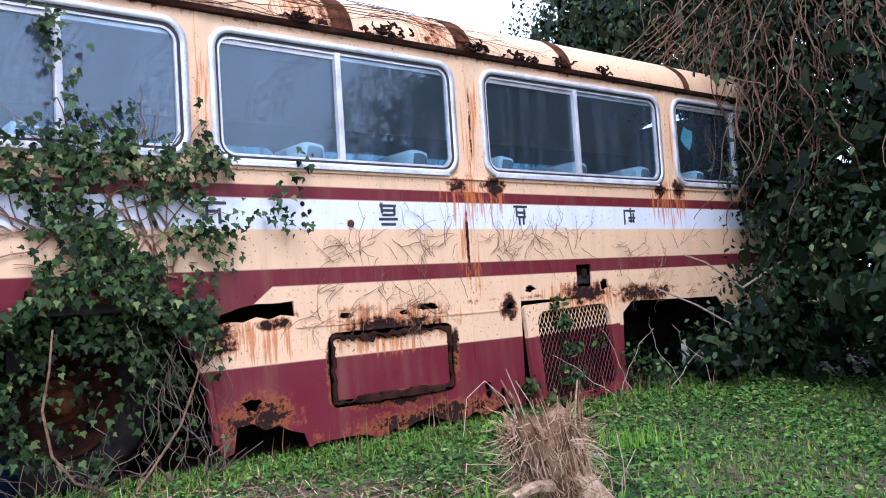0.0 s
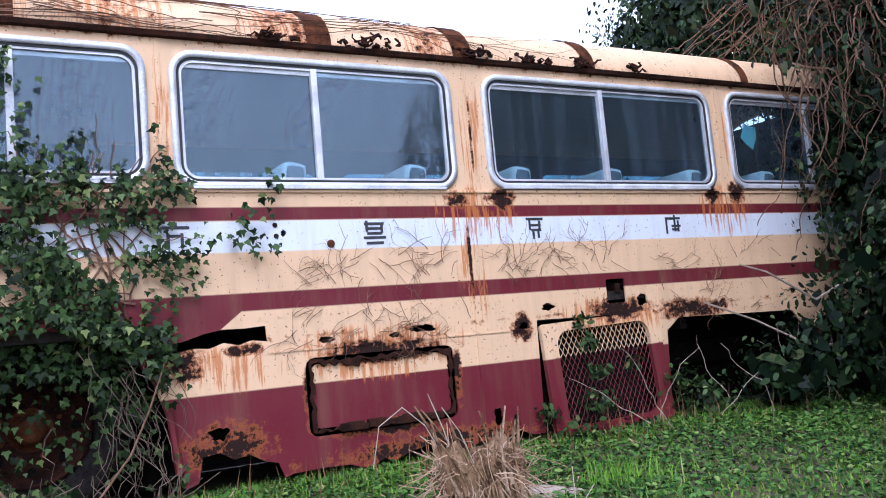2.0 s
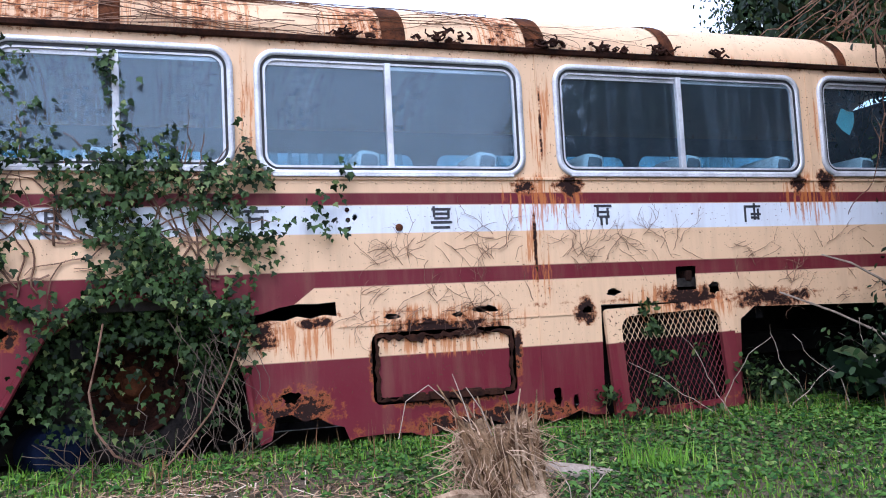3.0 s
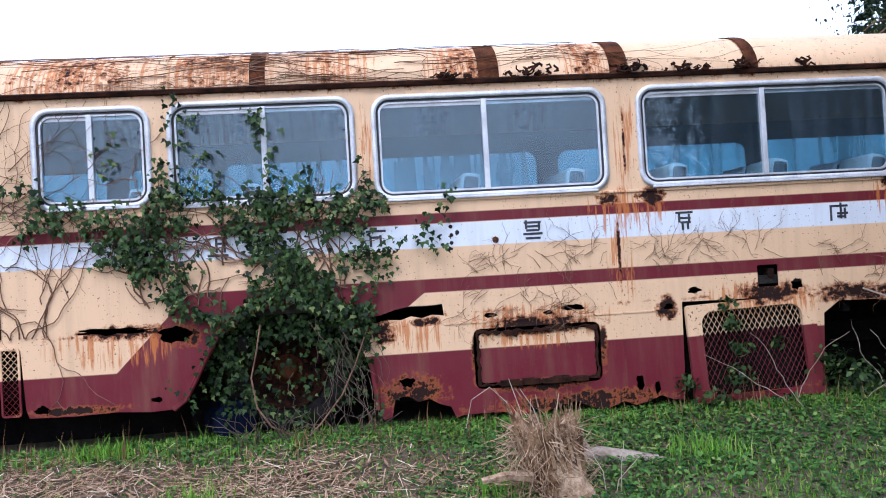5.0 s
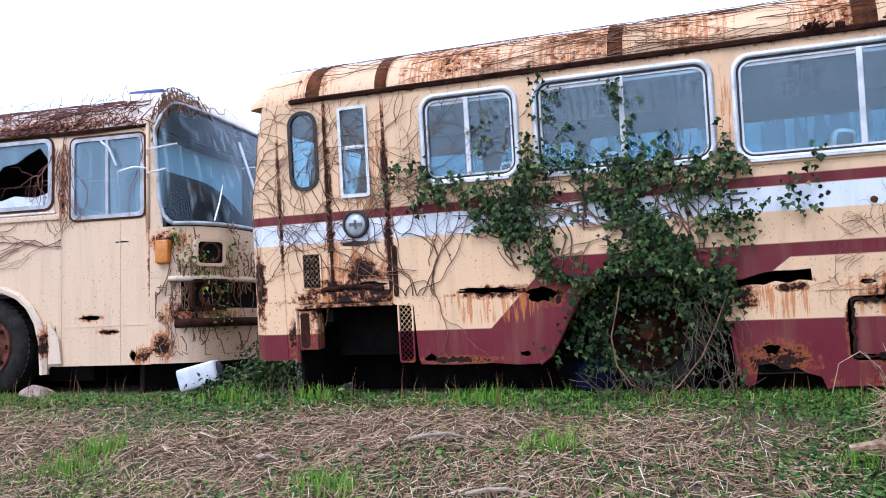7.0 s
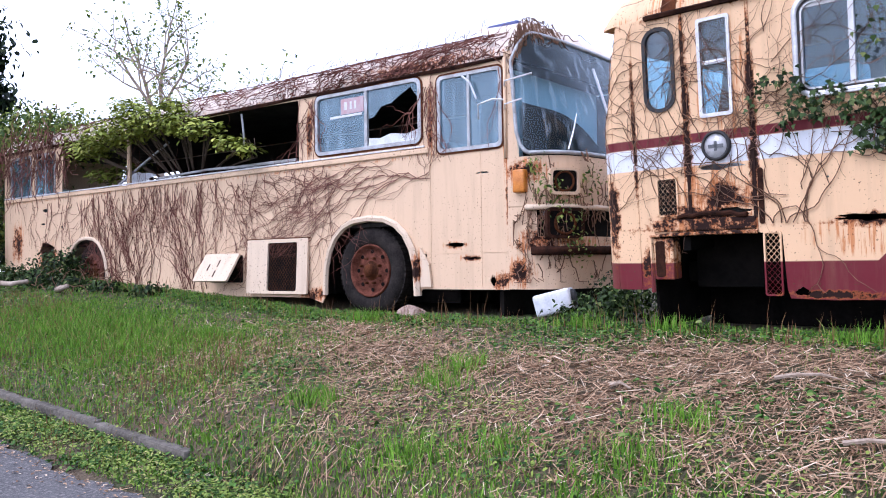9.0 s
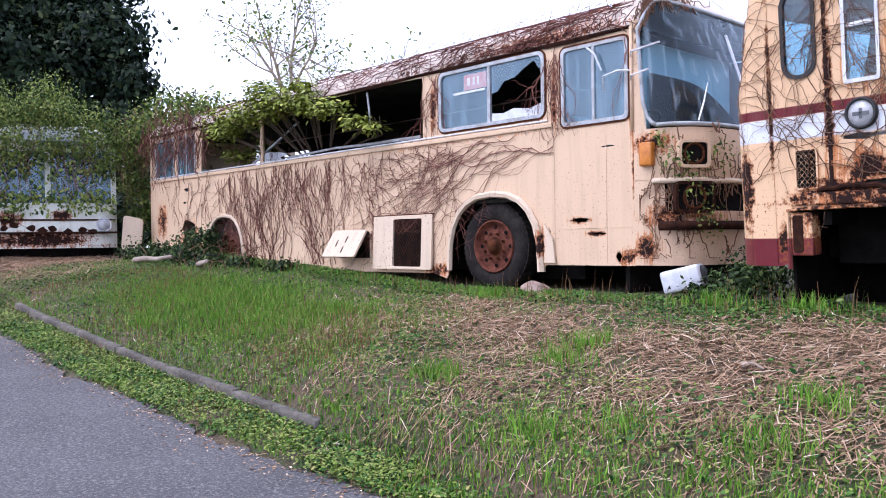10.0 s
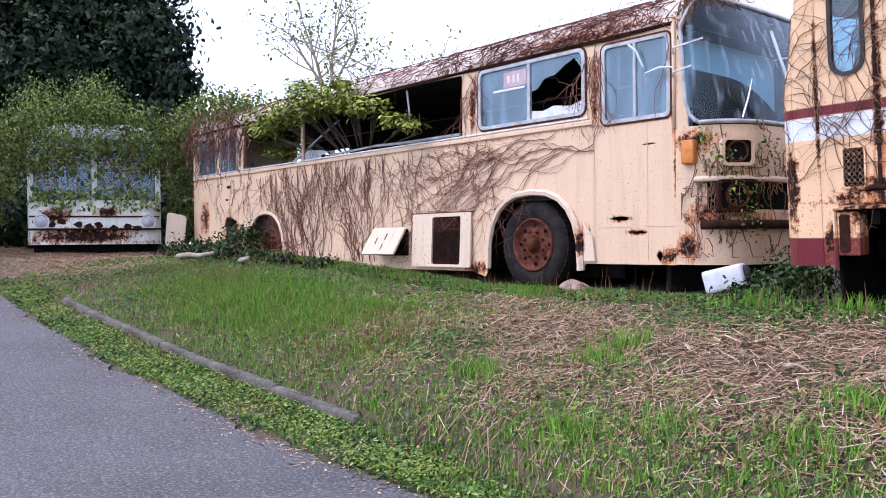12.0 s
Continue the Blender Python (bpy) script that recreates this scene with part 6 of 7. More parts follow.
for k in range(70):
    q = np.array((g3.uniform(6.3, 8.2), g3.uniform(-0.9, 0.6), g3.uniform(2.7, 3.6)))
    pts, a = [tuple(q)], g3.uniform(0, 6.28)
    for i in range(14):
        a += g3.normal(0, 0.4)
        q = q + np.array((0.07 * math.cos(a) - 0.01, 0.03 * math.sin(a), 0.05 * math.sin(1.7 * a) - 0.01))
        pts.append(tuple(q))
    vs.tube(pts, 0.007, 0.003, 3)
part("hanging_growth", vs, M_VINE, bush, "curtain of brown dead vines")["kind"] = "stuff"
vs = Shape()
for k in range(14):
    q = np.array((g3.uniform(4.5, 6.3), g3.uniform(-0.5, -0.1), 0.0))
    pts, a = [tuple(q)], g3.uniform(0.7, 2.4)
    for i in range(10):
        a += g3.normal(0, 0.22)
        q = q + np.array((0.075 * math.cos(a), g3.normal(0, 0.012), 0.06 * math.sin(a)))
        pts.append((q[0], q[1], max(-0.05, q[2])))
    vs.tube(pts, 0.0035, 0.0015, 4)
vs.tube([(6.6, -0.5, 0.9), (6.2, -0.35, 0.72), (5.8, -0.3, 0.95), (5.6, -0.25, 1.02)], 0.012, 0.006, 5).tube([(6.5, -0.4, 0.35), (6.0, -0.35, 0.42), (5.6, -0.3, 0.62), (5.25, -0.2, 0.78)], 0.012, 0.006, 5)
part("twig_litter", vs, M_PALEVINE, bush, "pale bare twigs")["kind"] = "stuff"
trunk = Shape()
for x, y in ((8.0, -0.8), (7.6, -2.2), (8.6, 0.6)):
    trunk.tube([(x, y, -0.1), (x + 0.1, y + 0.05, 1.2), (x - 0.1, y - 0.1, 2.6), (x + 0.2, y, 4.2)], 0.10, 0.04, 7)
part("trunk", trunk, M_BARK, bush)

# far evergreen trees
TREE = [(-29.8, -3.7, 7.6, 2.6), (-28.2, -1.5, 7.9, 2.4), (-27.8, 0.8, 7.8, 2.4), (-25.6, 2.2, 7.0, 1.5), (-24.1, 2.6, 5.4, 0.8), (-26.5, -0.8, 5.7, 2.2), (-26.1, 1.5, 5.8, 2.0), (-24.4, 2.2, 4.3, 1.1), (-28.6, -0.3, 10.3, 2.8), (-27.2, 1.7, 9.7, 2.1), (-27.4, -2.1, 4.5, 2.0), (-25.8, 0.2, 4.2, 1.8), (-22.9, 2.5, 3.5, 0.9), (-29.0, -4.4, 4.9, 2.4), (-22.9, 2.5, 2.5, 0.8), (-23.9, 1.2, 3.0, 1.3), (-25.7, -1.4, 2.9, 1.4)]
HEDGE = [(-26.6, -4.4, 2.0, 1.5), (-25.7, -3.2, 1.8, 1.4), (-24.8, -1.9, 1.6, 1.3), (-25.0, -0.5, 1.9, 1.3), (-23.1, 0.5, 1.8, 1.2), (-22.4, 1.6, 1.5, 1.0), (-20.9, 1.9, 1.6, 0.8), (-20.1, 1.3, 1.1, 0.6), (-18.1, -3.22, 1.06, 1.1), (-18.99, -2.47, 1.09, 1.0), (-21.03, -2.63, 1.48, 1.5), (-18.35, 0.23, 1.03, 0.8), (-19.16, 0.97, 1.12, 0.8)]
tree = thing("tree", "large dark evergreen trees behind the far bus", "tree")
g4 = np.random.default_rng(404)
p, o = clouds(HEDGE, 9500, g4, 0.2)
leaves("undergrowth", OVAL, p, o, 0.24, M_TREE, tree, 0.2, 0.9, g4)
p, o = clouds(TREE, 52000, g4, 0.5)
leaves("crown", OVAL, p, o, 0.20, M_TREE, tree, 0.2, 0.9, g4)
p, o = clouds([(x, y, z, r * 0.75) for x, y, z, r in TREE], 8000, g4, 0.1)
leaves("inner_crown", OVAL, p, o, 0.42, M_TREE, tree, 0.2, 1.0, g4)
ts = Shape()
for x, y in ((-25.0, -1.2), (-24.0, 1.8), (-26.0, 0.6)):
    ts.tube([(x, y, 0.2), (x + 0.1, y, 2.0), (x - 0.1, y + 0.2, 3.4)], 0.28, 0.14, 8)
for x, y, z, r in TREE[:12]:
    ts.tube([(-25.0, 0.5, 2.6), ((x - 25.0) / 2, (y + 0.5) / 2, (z + 2.4) / 2), (x, y, z)], 0.12, 0.04, 5)
part("trunk", ts, M_BARK, tree)
# young half-bare tree behind the coach
sap = thing("sapling", "young tree with sparse leaves behind the coach", "tree")
g5 = np.random.default_rng(505)
ts, tips = Shape(), []


def limb(q, d, ln, r, lev):
    pts = [tuple(q)]
    for i in range(5):
        d = d + g5.normal(0, 0.12, 3) + np.array((0, 0, 0.03))
        d /= np.linalg.norm(d)
        q = q + d * ln / 5
        pts.append(tuple(q))
        if lev < 3 and i >= 1:
            for s in range(2 if lev < 2 else 1):
                if g5.random() < 0.75:
                    nd = d + g5.normal(0, 0.75, 3) * np.array((1, 1, 0.55))
                    limb(q, nd / np.linalg.norm(nd), ln * g5.uniform(0.4, 0.62), r * 0.5, lev + 1)
    if lev >= 2:
        tips.append(q)
    ts.tube(pts, r, r * 0.4, 5 if lev < 2 else 3)


ts.tube([(-14.3, 2.7, 0.3), (-14.35, 2.65, 2.0), (-14.35, 2.6, 3.7)], 0.09, 0.06, 7)
for a in np.linspace(0, 2 * math.pi, 7)[:-1]:
    d = np.array((math.cos(a), math.sin(a) * 1.0, g5.uniform(0.25, 0.9)))
    limb(np.array((-14.35, 2.6, 3.7 - 0.3 * g5.random())), d / np.linalg.norm(d), g5.uniform(1.5, 2.1), 0.042, 1)
limb(np.array((-14.35, 2.6, 3.6)), np.array((0.1, 0.1, 1.0)), 1.6, 0.045, 1)
part("branch_growth", ts, M_LOG, sap)["kind"] = "stuff"
tp = np.array(tips)
tp = np.repeat(tp, 9, 0) + g5.normal(0, 0.12, (len(tp) * 9, 3))
leaves("leaves", OVAL, tp, np.tile((0.3, -0.3, 0.8), (len(tp), 1)), 0.085, M_OVER, sap, 0.4, 0.9, g5)
# brush heap at the coach's rear wheel
heap = thing("brush_heap", "low heap of weeds and sticks by the coach", "brush")
p, o = clouds([(-12.4, -0.75, 0.35, 0.45), (-11.6, -0.75, 0.35, 0.42), (-10.8, -0.7, 0.3, 0.36), (-10.0, -0.6, 0.25, 0.28), (-13.3, -0.9, 0.4, 0.45), (-9.0, -0.45, 0.2, 0.25), (-11.9, -0.4, 0.6, 0.45)], 6000, g5, 0.3, 0.6)
leaves("leaves", OVAL, p, o, 0.060, M_IVY, heap, 0.3, 0.9, g5)
vs = Shape()
for k in range(60):
    q = np.array((g5.uniform(-13.3, -8.8), g5.uniform(-1.1, -0.4), g5.uniform(0.15, 0.5)))
    a = g5.uniform(0, 3.1)
    vs.tube([tuple(q), tuple(q + np.array((0.2 * math.cos(a), g5.normal(0, 0.05), 0.12 * math.sin(a)))), tuple(q + np.array((0.42 * math.cos(a), g5.normal(0, 0.08), 0.16 * math.sin(a))))], 0.007, 0.004, 4)
part("sticks", vs, M_VINE, heap)["kind"] = "stuff"
for (x, y, z, ln, yaw) in ((-11.6, -1.35, 0.33, 1.1, 8), (-10.1, -1.15, 0.24, 0.6, -16)):
    lg = thing("fallen_branch", "pale fallen branch lying on the bank", "branch", pose(x, y, float(ground_z(x, y)) + 0.07, 0, 0, yaw), group="fallen branches")
    part("wood", Shape().tube([(-ln / 2, 0, 0), (-ln / 5, 0.03, 0.03), (ln / 5, -0.02, 0.02), (ln / 2, 0.05, 0.06)], 0.05, 0.03, 7), M_LOG, lg, "", True)

# ---- things on the bank ----
stump = thing("stump", "rotten fibrous tree stump leaning on the bank", "stump", pose(2.58, -1.50, -0.09, 0, 0, 0))
sr = np.random.default_rng(606)
secs = []
for i, z in enumerate(np.linspace(-0.45, 0.26, 12)):
    t = i / 11
    cx0, rr = 0.16 * (1 - t) ** 1.2, 0.095 + 0.070 * t + 0.16 * max(0, 0.28 - t)
    secs.append([(cx0 + rr * (1 + 0.22 * math.sin(3 * a + 2 * t) + 0.10 * math.sin(7 * a + 5 * t)) * math.cos(a), rr * (1 + 0.2 * math.sin(2 * a + 1)) * math.sin(a), z + (0.05 * math.sin(4 * a) + 0.04 * math.sin(9 * a) if i == 11 else 0)) for a in np.linspace(0, 2 * math.pi, 21)[:-1]])
secs.append([(0.4 * p[0], 0.4 * p[1], 0.12) for p in secs[-1]])
part("core", Shape().loft(secs, True), M_STUMP, stump, "crumbling brown wood", True)
sp, dk = Shape(), Shape()
for k in range(150):
    a = sr.uniform(0, 6.28)
    z0 = sr.uniform(-0.32, 0.14)
    t = (z0 + 0.45) / 0.71
    cx0, rr = 0.16 * (1 - t) ** 1.2, 0.10 + 0.07 * t
    top = min(0.46, z0 + 0.10 + 0.26 * sr.random() ** 1.5)
    out = 1.05 + 0.5 * sr.random() * max(0.0, top - 0.1) / 0.3
    x, y = rr * math.cos(a), rr * math.sin(a)
    mid = (z0 + top) / 2
    tilt = sr.normal(-0.02, 0.035)
    (dk if sr.random() < 0.6 else sp).tube([(cx0 + x, y, z0), (cx0 * 0.6 + x * 1.06, y * 1.06, mid), (cx0 * 0.3 + x * out + tilt, y * out, top)], sr.uniform(0.005, 0.018), 0.003, 4)
sp.tube([(-0.10, -0.1, 0.0), (-0.24, -0.16, 0.03), (-0.36, -0.15, 0.01)], 0.03, 0.018, 6)
part("splinter_crown", sp, M_SPLINTER, stump, "pale upright splinters")["kind"] = "stuff"
fb = Shape()
for k in range(760):
    a, z = sr.uniform(0, 6.28), sr.uniform(-0.20, 0.27)
    r0 = 0.10 + 0.09 * sr.random()
    q = np.array((r0 * math.cos(a), r0 * 0.9 * math.sin(a), z))
    pts = [tuple(q)]
    d = np.array((1.1 * math.cos(a) + sr.normal(0, 0.5), 0.9 * math.sin(a) + sr.normal(0, 0.5), sr.normal(-0.2, 0.9)))
    for i in range(4):
        d = d + sr.normal(0, 0.35, 3)
        q = q + d * 0.017
        pts.append(tuple(q))
    fb.tube(pts, 0.0028, 0.0015, 3)
part("splinter_mass", dk, M_STUMP, stump, "dark rotten strips")["kind"] = "stuff"
part("butt", Shape().tube([(0.0, 0.0, 0.16), (0.07, -0.05, 0.0), (0.16, -0.12, -0.18), (0.26, -0.20, -0.36)], 0.085, 0.115, 11), M_SPLINTER, stump, "pale barkless lower trunk", True)
part("fibre_mat", fb, M_FIBRE, stump, "shaggy brown root fibres")["kind"] = "stuff"
for x0, y0, pts in ((0, 0, [(-0.08, 0.0, 0.2), (-0.12, 0.0, 0.36), (-0.16, 0.02, 0.5)]), (0, 0, [(-0.1, 0.02, 0.2), (-0.18, 0.03, 0.38), (-0.26, 0.05, 0.46), (-0.36, 0.06, 0.40), (-0.40, 0.06, 0.25)]), (0, 0, [(0.0, 0, 0.2), (-0.04, 0.02, 0.34), (-0.10, 0.03, 0.44)]), (0, 0, [(0.3, -0.1, -0.25), (0.28, -0.1, 0.0), (0.22, -0.08, 0.12)]), (0, 0, [(0.36, -0.1, -0.25), (0.38, -0.1, 0.02), (0.42, -0.05, 0.14)]), (0, 0, [(0.3, -0.12, -0.25), (0.36, -0.1, -0.05), (0.48, -0.1, 0.06)])):
    part("dry_stalk", Shape().tube(pts, 0.003, 0.002, 4), M_PALEVINE, stump)
log = thing("log", "short bleached log lying in the grass", "log", pose(3.08, -1.15, -0.115, 0, 6, -6))
part("wood", Shape().tube([(-0.22, 0, 0.0), (-0.1, 0.01, 0.02), (0.06, -0.01, 0.015), (0.22, 0.01, 0.0), (0.28, 0.02, -0.01)], 0.055, 0.028, 9), M_LOG, log, "", True)
part("knot", Shape().tube([(-0.16, 0, 0.03), (-0.2, 0.0, 0.09)], 0.02, 0.014, 5), M_LOG, log)
tub = thing("container", "dirty white plastic container lying by the coach", "container", pose(-3.02, 0.58, 0.17, 0, -14, 24))
part("shell", Shape().box((-0.19, -0.13, -0.105), (0.17, 0.13, 0.105), 0.03), M_WHITEPL, tub, "", True)
part("mouth", Shape().lathe([(0.001, 0), (0.075, 0), (0.09, 0.03)], (0, 0, 0), 18), M_RUBBER, tub).matrix_local = pose(0.20, 0, 0, 0, 0, 90)
rock = thing("stone", "small reddish rough stone in front of the coach", "stone", pose(-4.50, 0.12, 0.02))
bm = bmesh.new()
bmesh.ops.create_icosphere(bm, subdivisions=3, radius=0.14)
for q in bm.verts:
    q.co *= 1 + 0.35 * noise.noise(q.co * 9)
    q.co.z *= 0.75
me = bpy.data.meshes.new("stone")
bm.to_mesh(me)
bm.free()
me.materials.append(M_STONE)
part("rock", me, None, rock)
for x, y, yaw, ln in ((-0.04, -1.22, 20, 0.34), (-1.0, -1.6, -20, 0.16), (0.55, -2.0, 10, 0.30)):
    sk = thing("stick", "pale broken stick lying on the straw", "stick", pose(x, y, float(ground_z(x, y)) + 0.035, 0, 0, yaw), group="sticks on the bank")
    part("wood", Shape().tube([(-ln / 2, 0, 0.0), (-ln / 6, 0.02, 0.02), (ln / 5, -0.01, 0.03), (ln / 2, 0.02, 0.0)], 0.014, 0.007, 6), M_PALEVINE, sk)

# ---- grass, weeds and straw ----
g6 = np.random.default_rng(707)
LAT = g6.random((64, 64))


def patchy(x, y, f):
    u, v = (np.asarray(x) + 40) * f, (np.asarray(y) + 40) * f
    i, j = np.floor(u).astype(int), np.floor(v).astype(int)
    a, b = u - i, v - j
    a, b = a * a * (3 - 2 * a), b * b * (3 - 2 * b)
    q = lambda m, n: LAT[m % 64, n % 64]
    return (q(i, j) * (1 - a) + q(i + 1, j) * a) * (1 - b) + (q(i, j + 1) * (1 - a) + q(i + 1, j + 1) * a) * b


def strawy(x, y):
    """How much of the bank is dry straw there."""
    m = np.exp(-((x + 0.9) / 4.2) ** 2 - ((y + 1.55) / 1.05) ** 2) * 1.35 * np.clip((2.7 - x) / 0.7, 0, 1)
    m = np.maximum(m, 0.75 * np.exp(-((x + 3.8) / 2.2) ** 2 - ((y + 0.9) / 0.7) ** 2))
    m = np.maximum(m, 0.9 * np.exp(-((x + 14.6) / 2.6) ** 2 - ((y + 2.6) / 1.3) ** 2))
    return np.clip(m * (0.35 + 1.1 * patchy(x, y, 1.6)), 0, 1)


def spots_on(n, x0, x1, y0, y1):
    x, y = g6.uniform(x0, x1, n), g6.uniform(y0, y1, n)
    return x, y


def blades(name, x, y, h, w, material, lean=0.35):
    n = len(x)
    z = ground_z(x, y) - 0.005
    a = g6.uniform(0, 2 * np.pi, n)
    sx, sy = np.cos(a) * w, np.sin(a) * w
    b = g6.uniform(0, 2 * np.pi, n)
    lx, ly = np.cos(b) * h * lean * g6.random(n), np.sin(b) * h * lean * g6.random(n)
    v = np.empty((n, 6, 3))
    for k, (f, ww) in enumerate(((0, 1), (0.55, 0.8), (1.0, 0.08))):
        bx, by = lx * f * f, ly * f * f
        for s, sg in ((0, 1), (1, -1)):
            v[:, 2 * k + s, 0] = x + bx + sg * sx * ww
            v[:, 2 * k + s, 1] = y + by + sg * sy * ww
            v[:, 2 * k + s, 2] = z + h * f * (1 - 0.25 * lean * f)
    i = np.arange(n)[:, None] * 6
    f = np.concatenate([i + np.array([0, 1, 3, 2]), i + np.array([2, 3, 5, 4])])
    return new(name, fast_mesh(name, v.reshape(-1, 3), f, material))


x, y = spots_on(320000, -13.5, 6.8, -4.6, 0.25)
s, pt = strawy(x, y), patchy(x, y, 1.1)
lush = np.exp(-((x + 7.0) / 2.6) ** 2 - ((y + 2.0) / 0.9) ** 2) + 0.5 * np.exp(-((x + 2.2) / 1.4) ** 2 - ((y + 3.0) / 0.5) ** 2) + 0.4 * np.exp(-((x + 0.2) / 1.0) ** 2 - ((y + 2.9) / 0.5) ** 2)
edge = road_line(x)
dens = np.clip(0.13 + 0.20 * pt * (x > 0.5) + 1.2 * lush * (0.35 + 1.0 * patchy(x, y, 2.6)) + 0.30 * pt * (y > -0.45) + 0.15 * pt, 0, 1) * (1 - 0.85 * s)
dens = np.where(y < kerb_y(x), 0.50 * (pt > 0.35) + 0.06, dens)
by_kerb = np.abs(y - kerb_y(x)) < 0.16 * patchy(x, y, 3.1)
dens = np.where(by_kerb, 0.8, dens)
keep = (g6.random(len(x)) < dens) & (y > edge + 0.06 * g6.random(len(x)))
x, y, lush = x[keep], y[keep], lush[keep]
h = g6.uniform(0.022, 0.065, len(x)) * (1 + 1.5 * np.clip(lush, 0, 1)) * (1 + 0.4 * (y > -0.4))
tagged(blades("grass", x, y, h, 0.0030 + 0.0015 * g6.random(len(x)), M_GRASS, 0.6), "patchy green grass on the bank", "grass", kind="stuff")
x, y = spots_on(800, -13, 6, -0.55, -0.02)
tagged(blades("tall_stalks", x, y, g6.uniform(0.10, 0.28, len(x)) * (0.4 + 0.9 * g6.random(len(x))), np.full(len(x), 0.003), M_REDSTEM, 0.25), "thin dry weed stalks along the buses", "weed", kind="stuff")
x, y = spots_on(16000, -11, 1.5, -3.6, -1.4)
keep = g6.random(len(x)) < 1.2 * patchy(x, y, 0.9) ** 2 * (x < -2.0)
x, y = x[keep], y[keep]
tagged(blades("reddish_weeds", x, y, g6.uniform(0.06, 0.16, len(x)), np.full(len(x), 0.0028), M_REDSTEM, 0.4), "reddish seeding weeds among the grass", "weed", kind="stuff")
# brighter tufts standing out of the sward
for tx, ty in [(-1.21, -2.49), (-0.39, -2.48), (-2.94, -2.37), (-4.72, -0.34), (-2.4, 0.08), (-2.02, 1.02), (-1.68, -2.67), (-7.27, -2.94), (-5.88, -1.43), (-2.34, -1.49), (-2.27, -1.84), (-2.22, -0.2), (-1.44, -0.12), (0.69, -1.32), (-0.39, -1.99), (-0.05, -0.25), (3.59, -1.16), (2.39, -1.42), (0.71, 0.31)]:
    n = 170
    x, y = tx + g6.normal(0, 0.13, n), ty + g6.normal(0, 0.07, n)
    tagged(blades("grass_tuft", x, y, g6.uniform(0.07, 0.19, n), np.full(n, 0.0032), M_TUFT, 0.55), "bright green tuft of longer grass on the bank", "grass", "tufts on the bank", kind="stuff")
# low broad-leaved weeds
x, y = spots_on(200000, -13.5, 6.8, -4.5, 0.2)
s, pt = strawy(x, y), patchy(x, y, 2.3)
clump = np.exp(-((x + 3.75) / 0.35) ** 2 - ((y + 2.05) / 0.30) ** 2) + np.exp(-((x + 0.9) / 0.4) ** 2 - ((y + 2.3) / 0.3) ** 2) + np.exp(-((x - 0.3) / 0.3) ** 2 - ((y + 1.5) / 0.2) ** 2)
dens = np.clip((0.10 + (0.30 + 1.1 * pt ** 1.5) * np.clip((x - 1.3) / 1.2, 0, 1) + 0.5 * (y > -0.5) + 0.22 * pt ** 2 + 0.9 * clump) * (1 - 0.88 * s) + 0.20 * (patchy(x, y, 1.3) > 0.72), 0, 1)
dens = np.where(y < kerb_y(x), 0.75 * (pt > 0.42) + 0.10, dens)
keep = (g6.random(len(x)) < dens) & (y > road_line(x) - 0.02)
x, y, clump = x[keep], y[keep], clump[keep]
pos = np.stack([x, y, ground_z(x, y) + g6.uniform(0.004, 0.045, len(x)) * (1 + 1.6 * np.clip(clump, 0, 1))], 1)
wd = leaves("weeds", OVAL, pos, np.tile((0, -0.15, 1.0), (len(pos), 1)), 0.036, M_WEED, None, 0.0, 0.55, g6)
tagged(wd, "low leafy weeds and clover on the bank", "weed", kind="stuff")
# paler verge growth between kerb and road, and thin spots low on the bank
x = np.concatenate([g6.uniform(-13.0, 6.5, 38000), g6.uniform(-9.0, 1.5, 10000)])
low_, high_ = road_line(x) + 0.02, np.where(np.arange(len(x)) < 38000, kerb_y(x) - 0.06, -1.9)
y = low_ + (high_ - low_) * g6.random(len(x))
keep = g6.random(len(x)) < np.clip(1.5 * patchy(x, y, 2.9) - 0.15, 0, 1)
x, y = x[keep], y[keep]
pos = np.stack([x, y, ground_z(x, y) + g6.uniform(0.012, 0.055, len(x))], 1)
tagged(leaves("verge_weeds", OVAL, pos, np.tile((0, -0.1, 1.0), (len(pos), 1)), 0.028, M_VERGE, None, 0.0, 0.5, g6), "pale yellow-green weeds along the road verge", "weed", kind="stuff")
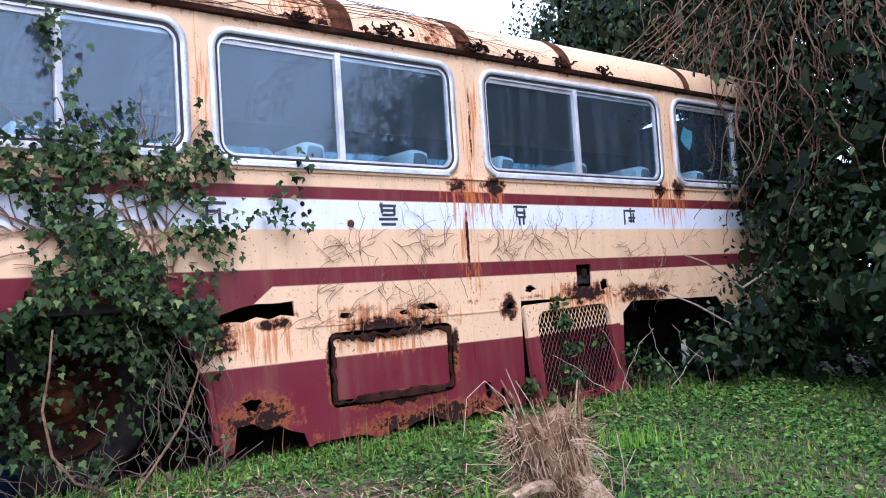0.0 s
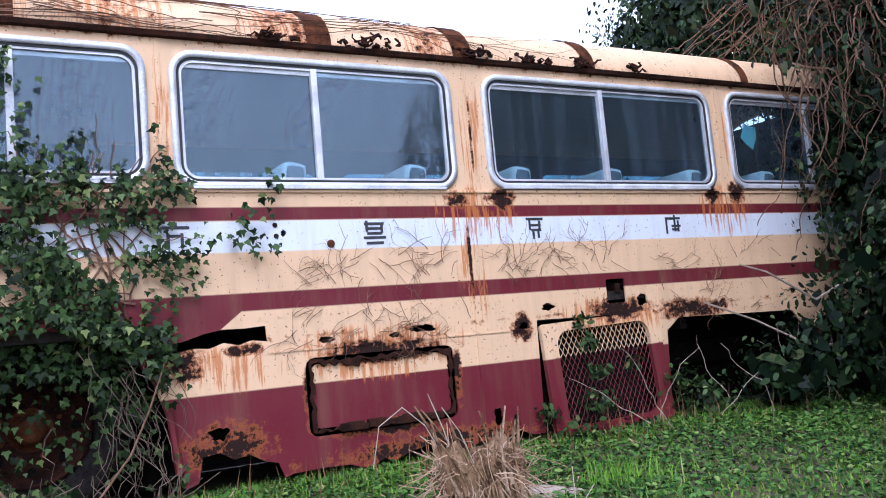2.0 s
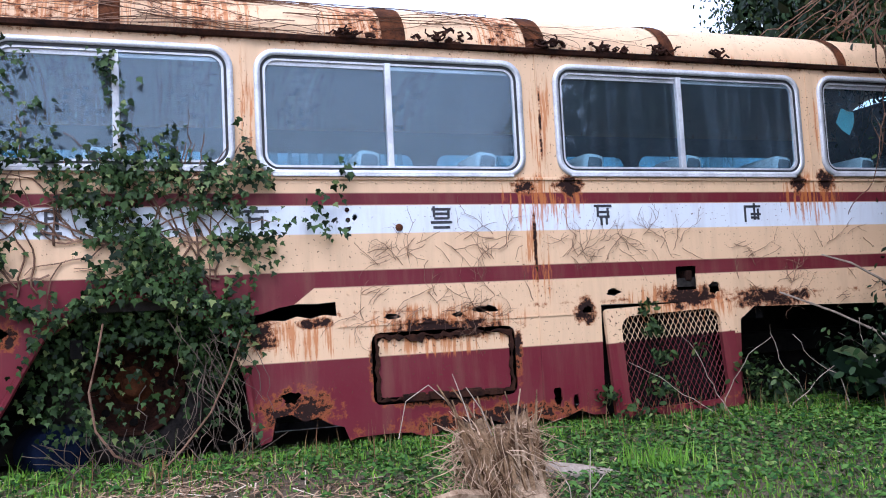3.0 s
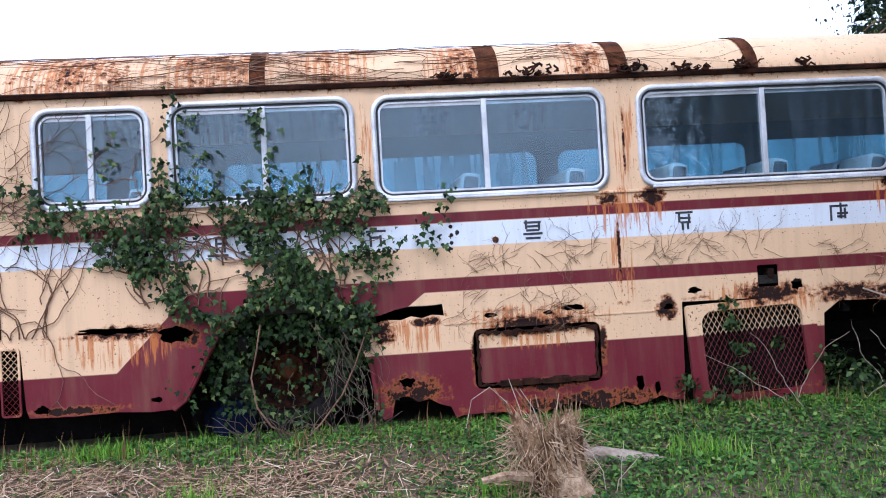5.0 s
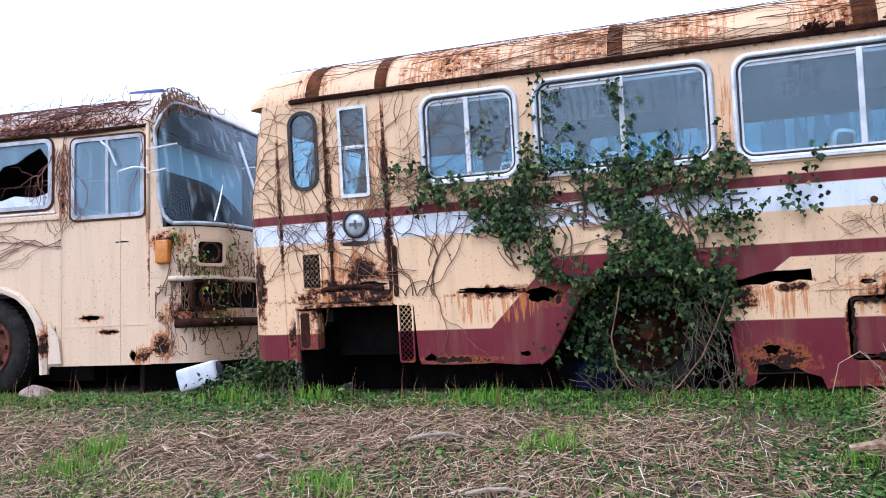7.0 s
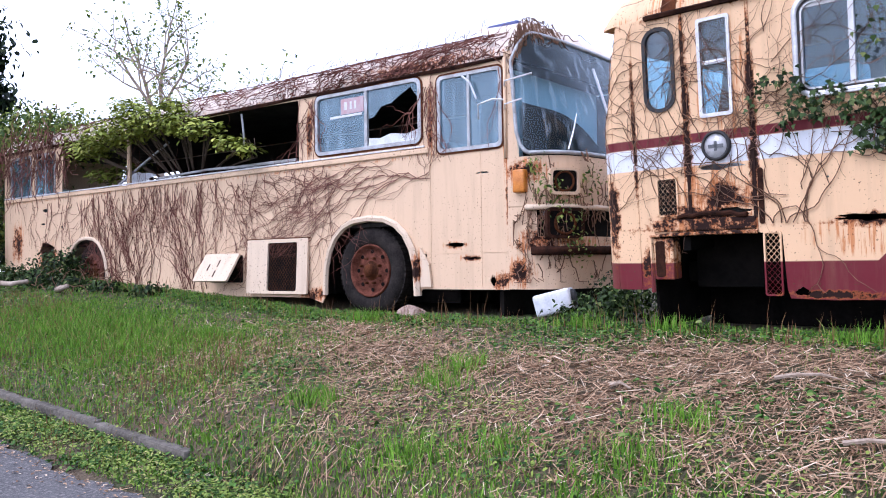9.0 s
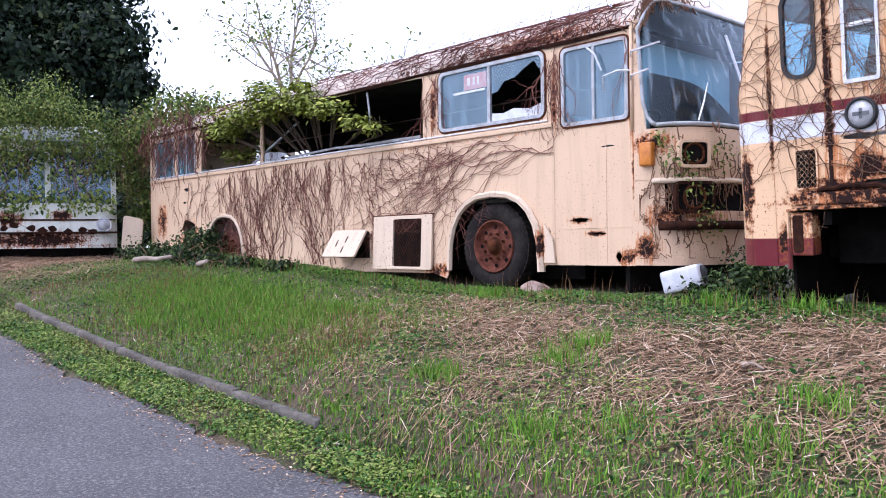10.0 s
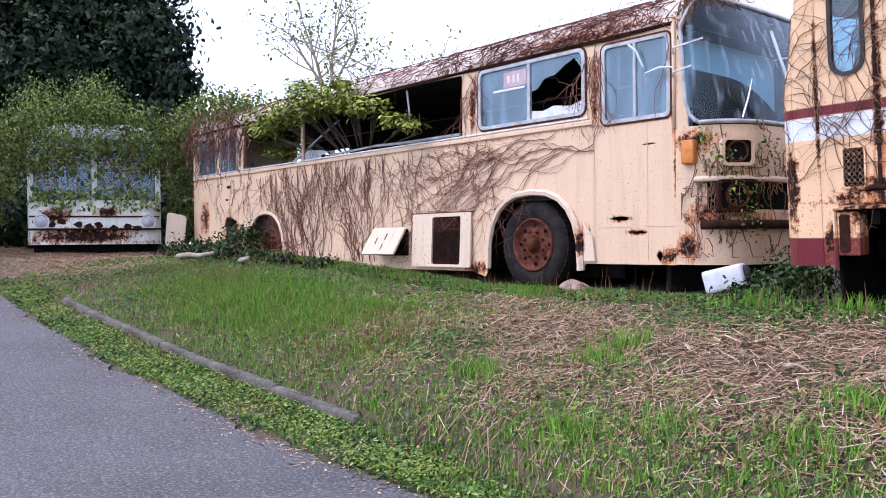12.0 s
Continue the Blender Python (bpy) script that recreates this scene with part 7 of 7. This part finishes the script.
# dry straw lying in drifts
x, y = spots_on(250000, -18, 6.5, -4.4, 0.1)
s = strawy(x, y)
keep = g6.random(len(x)) < np.clip(s * 1.1 + np.where(x > 1.2, 0.012, 0.022), 0, 1) * (y > road_line(x))
x, y = x[keep], y[keep]
n = len(x)
z = ground_z(x, y) + 0.004 + 0.03 * g6.random(n) * (0.3 + strawy(x, y))
a, ln, wv = g6.uniform(0, 2 * np.pi, n), 0.03 + 0.17 * g6.random(n) ** 1.7, g6.uniform(0.0012, 0.0034, n)
dx, dy, dz = np.cos(a) * ln / 2, np.sin(a) * ln / 2, g6.normal(0, 0.10, n) * ln
slope = (ground_z(x + dx, y + dy) - ground_z(x - dx, y - dy)) / 2
v = np.empty((n, 4, 3))
for k, (e, sd) in enumerate(((-1, -1), (1, -1), (1, 1), (-1, 1))):
    v[:, k, 0] = x + e * dx - sd * np.sin(a) * wv
    v[:, k, 1] = y + e * dy + sd * np.cos(a) * wv
    v[:, k, 2] = z + e * (dz + slope) + sd * wv * 0.4
straw = new("straw", fast_mesh("straw", v.reshape(-1, 3), np.arange(n * 4).reshape(n, 4), M_STRAW))
tagged(straw, "flattened dry straw lying over the bank", "straw", kind="stuff")
# dead leaves and bits on the road edge
x = g6.uniform(-12, -1.5, 1200)
y = road_edge(x) - np.abs(g6.normal(0, 0.12, 1200))
pos = np.stack([x, y, road_z(x) + 0.012], 1)
lt = leaves("litter", OVAL, pos, np.tile((0, 0, 1.0), (1200, 1)), 0.025, M_STRAW, None, 0.0, 0.3, g6)
tagged(lt, "dry leaf litter along the road edge", "leaf litter", kind="stuff")

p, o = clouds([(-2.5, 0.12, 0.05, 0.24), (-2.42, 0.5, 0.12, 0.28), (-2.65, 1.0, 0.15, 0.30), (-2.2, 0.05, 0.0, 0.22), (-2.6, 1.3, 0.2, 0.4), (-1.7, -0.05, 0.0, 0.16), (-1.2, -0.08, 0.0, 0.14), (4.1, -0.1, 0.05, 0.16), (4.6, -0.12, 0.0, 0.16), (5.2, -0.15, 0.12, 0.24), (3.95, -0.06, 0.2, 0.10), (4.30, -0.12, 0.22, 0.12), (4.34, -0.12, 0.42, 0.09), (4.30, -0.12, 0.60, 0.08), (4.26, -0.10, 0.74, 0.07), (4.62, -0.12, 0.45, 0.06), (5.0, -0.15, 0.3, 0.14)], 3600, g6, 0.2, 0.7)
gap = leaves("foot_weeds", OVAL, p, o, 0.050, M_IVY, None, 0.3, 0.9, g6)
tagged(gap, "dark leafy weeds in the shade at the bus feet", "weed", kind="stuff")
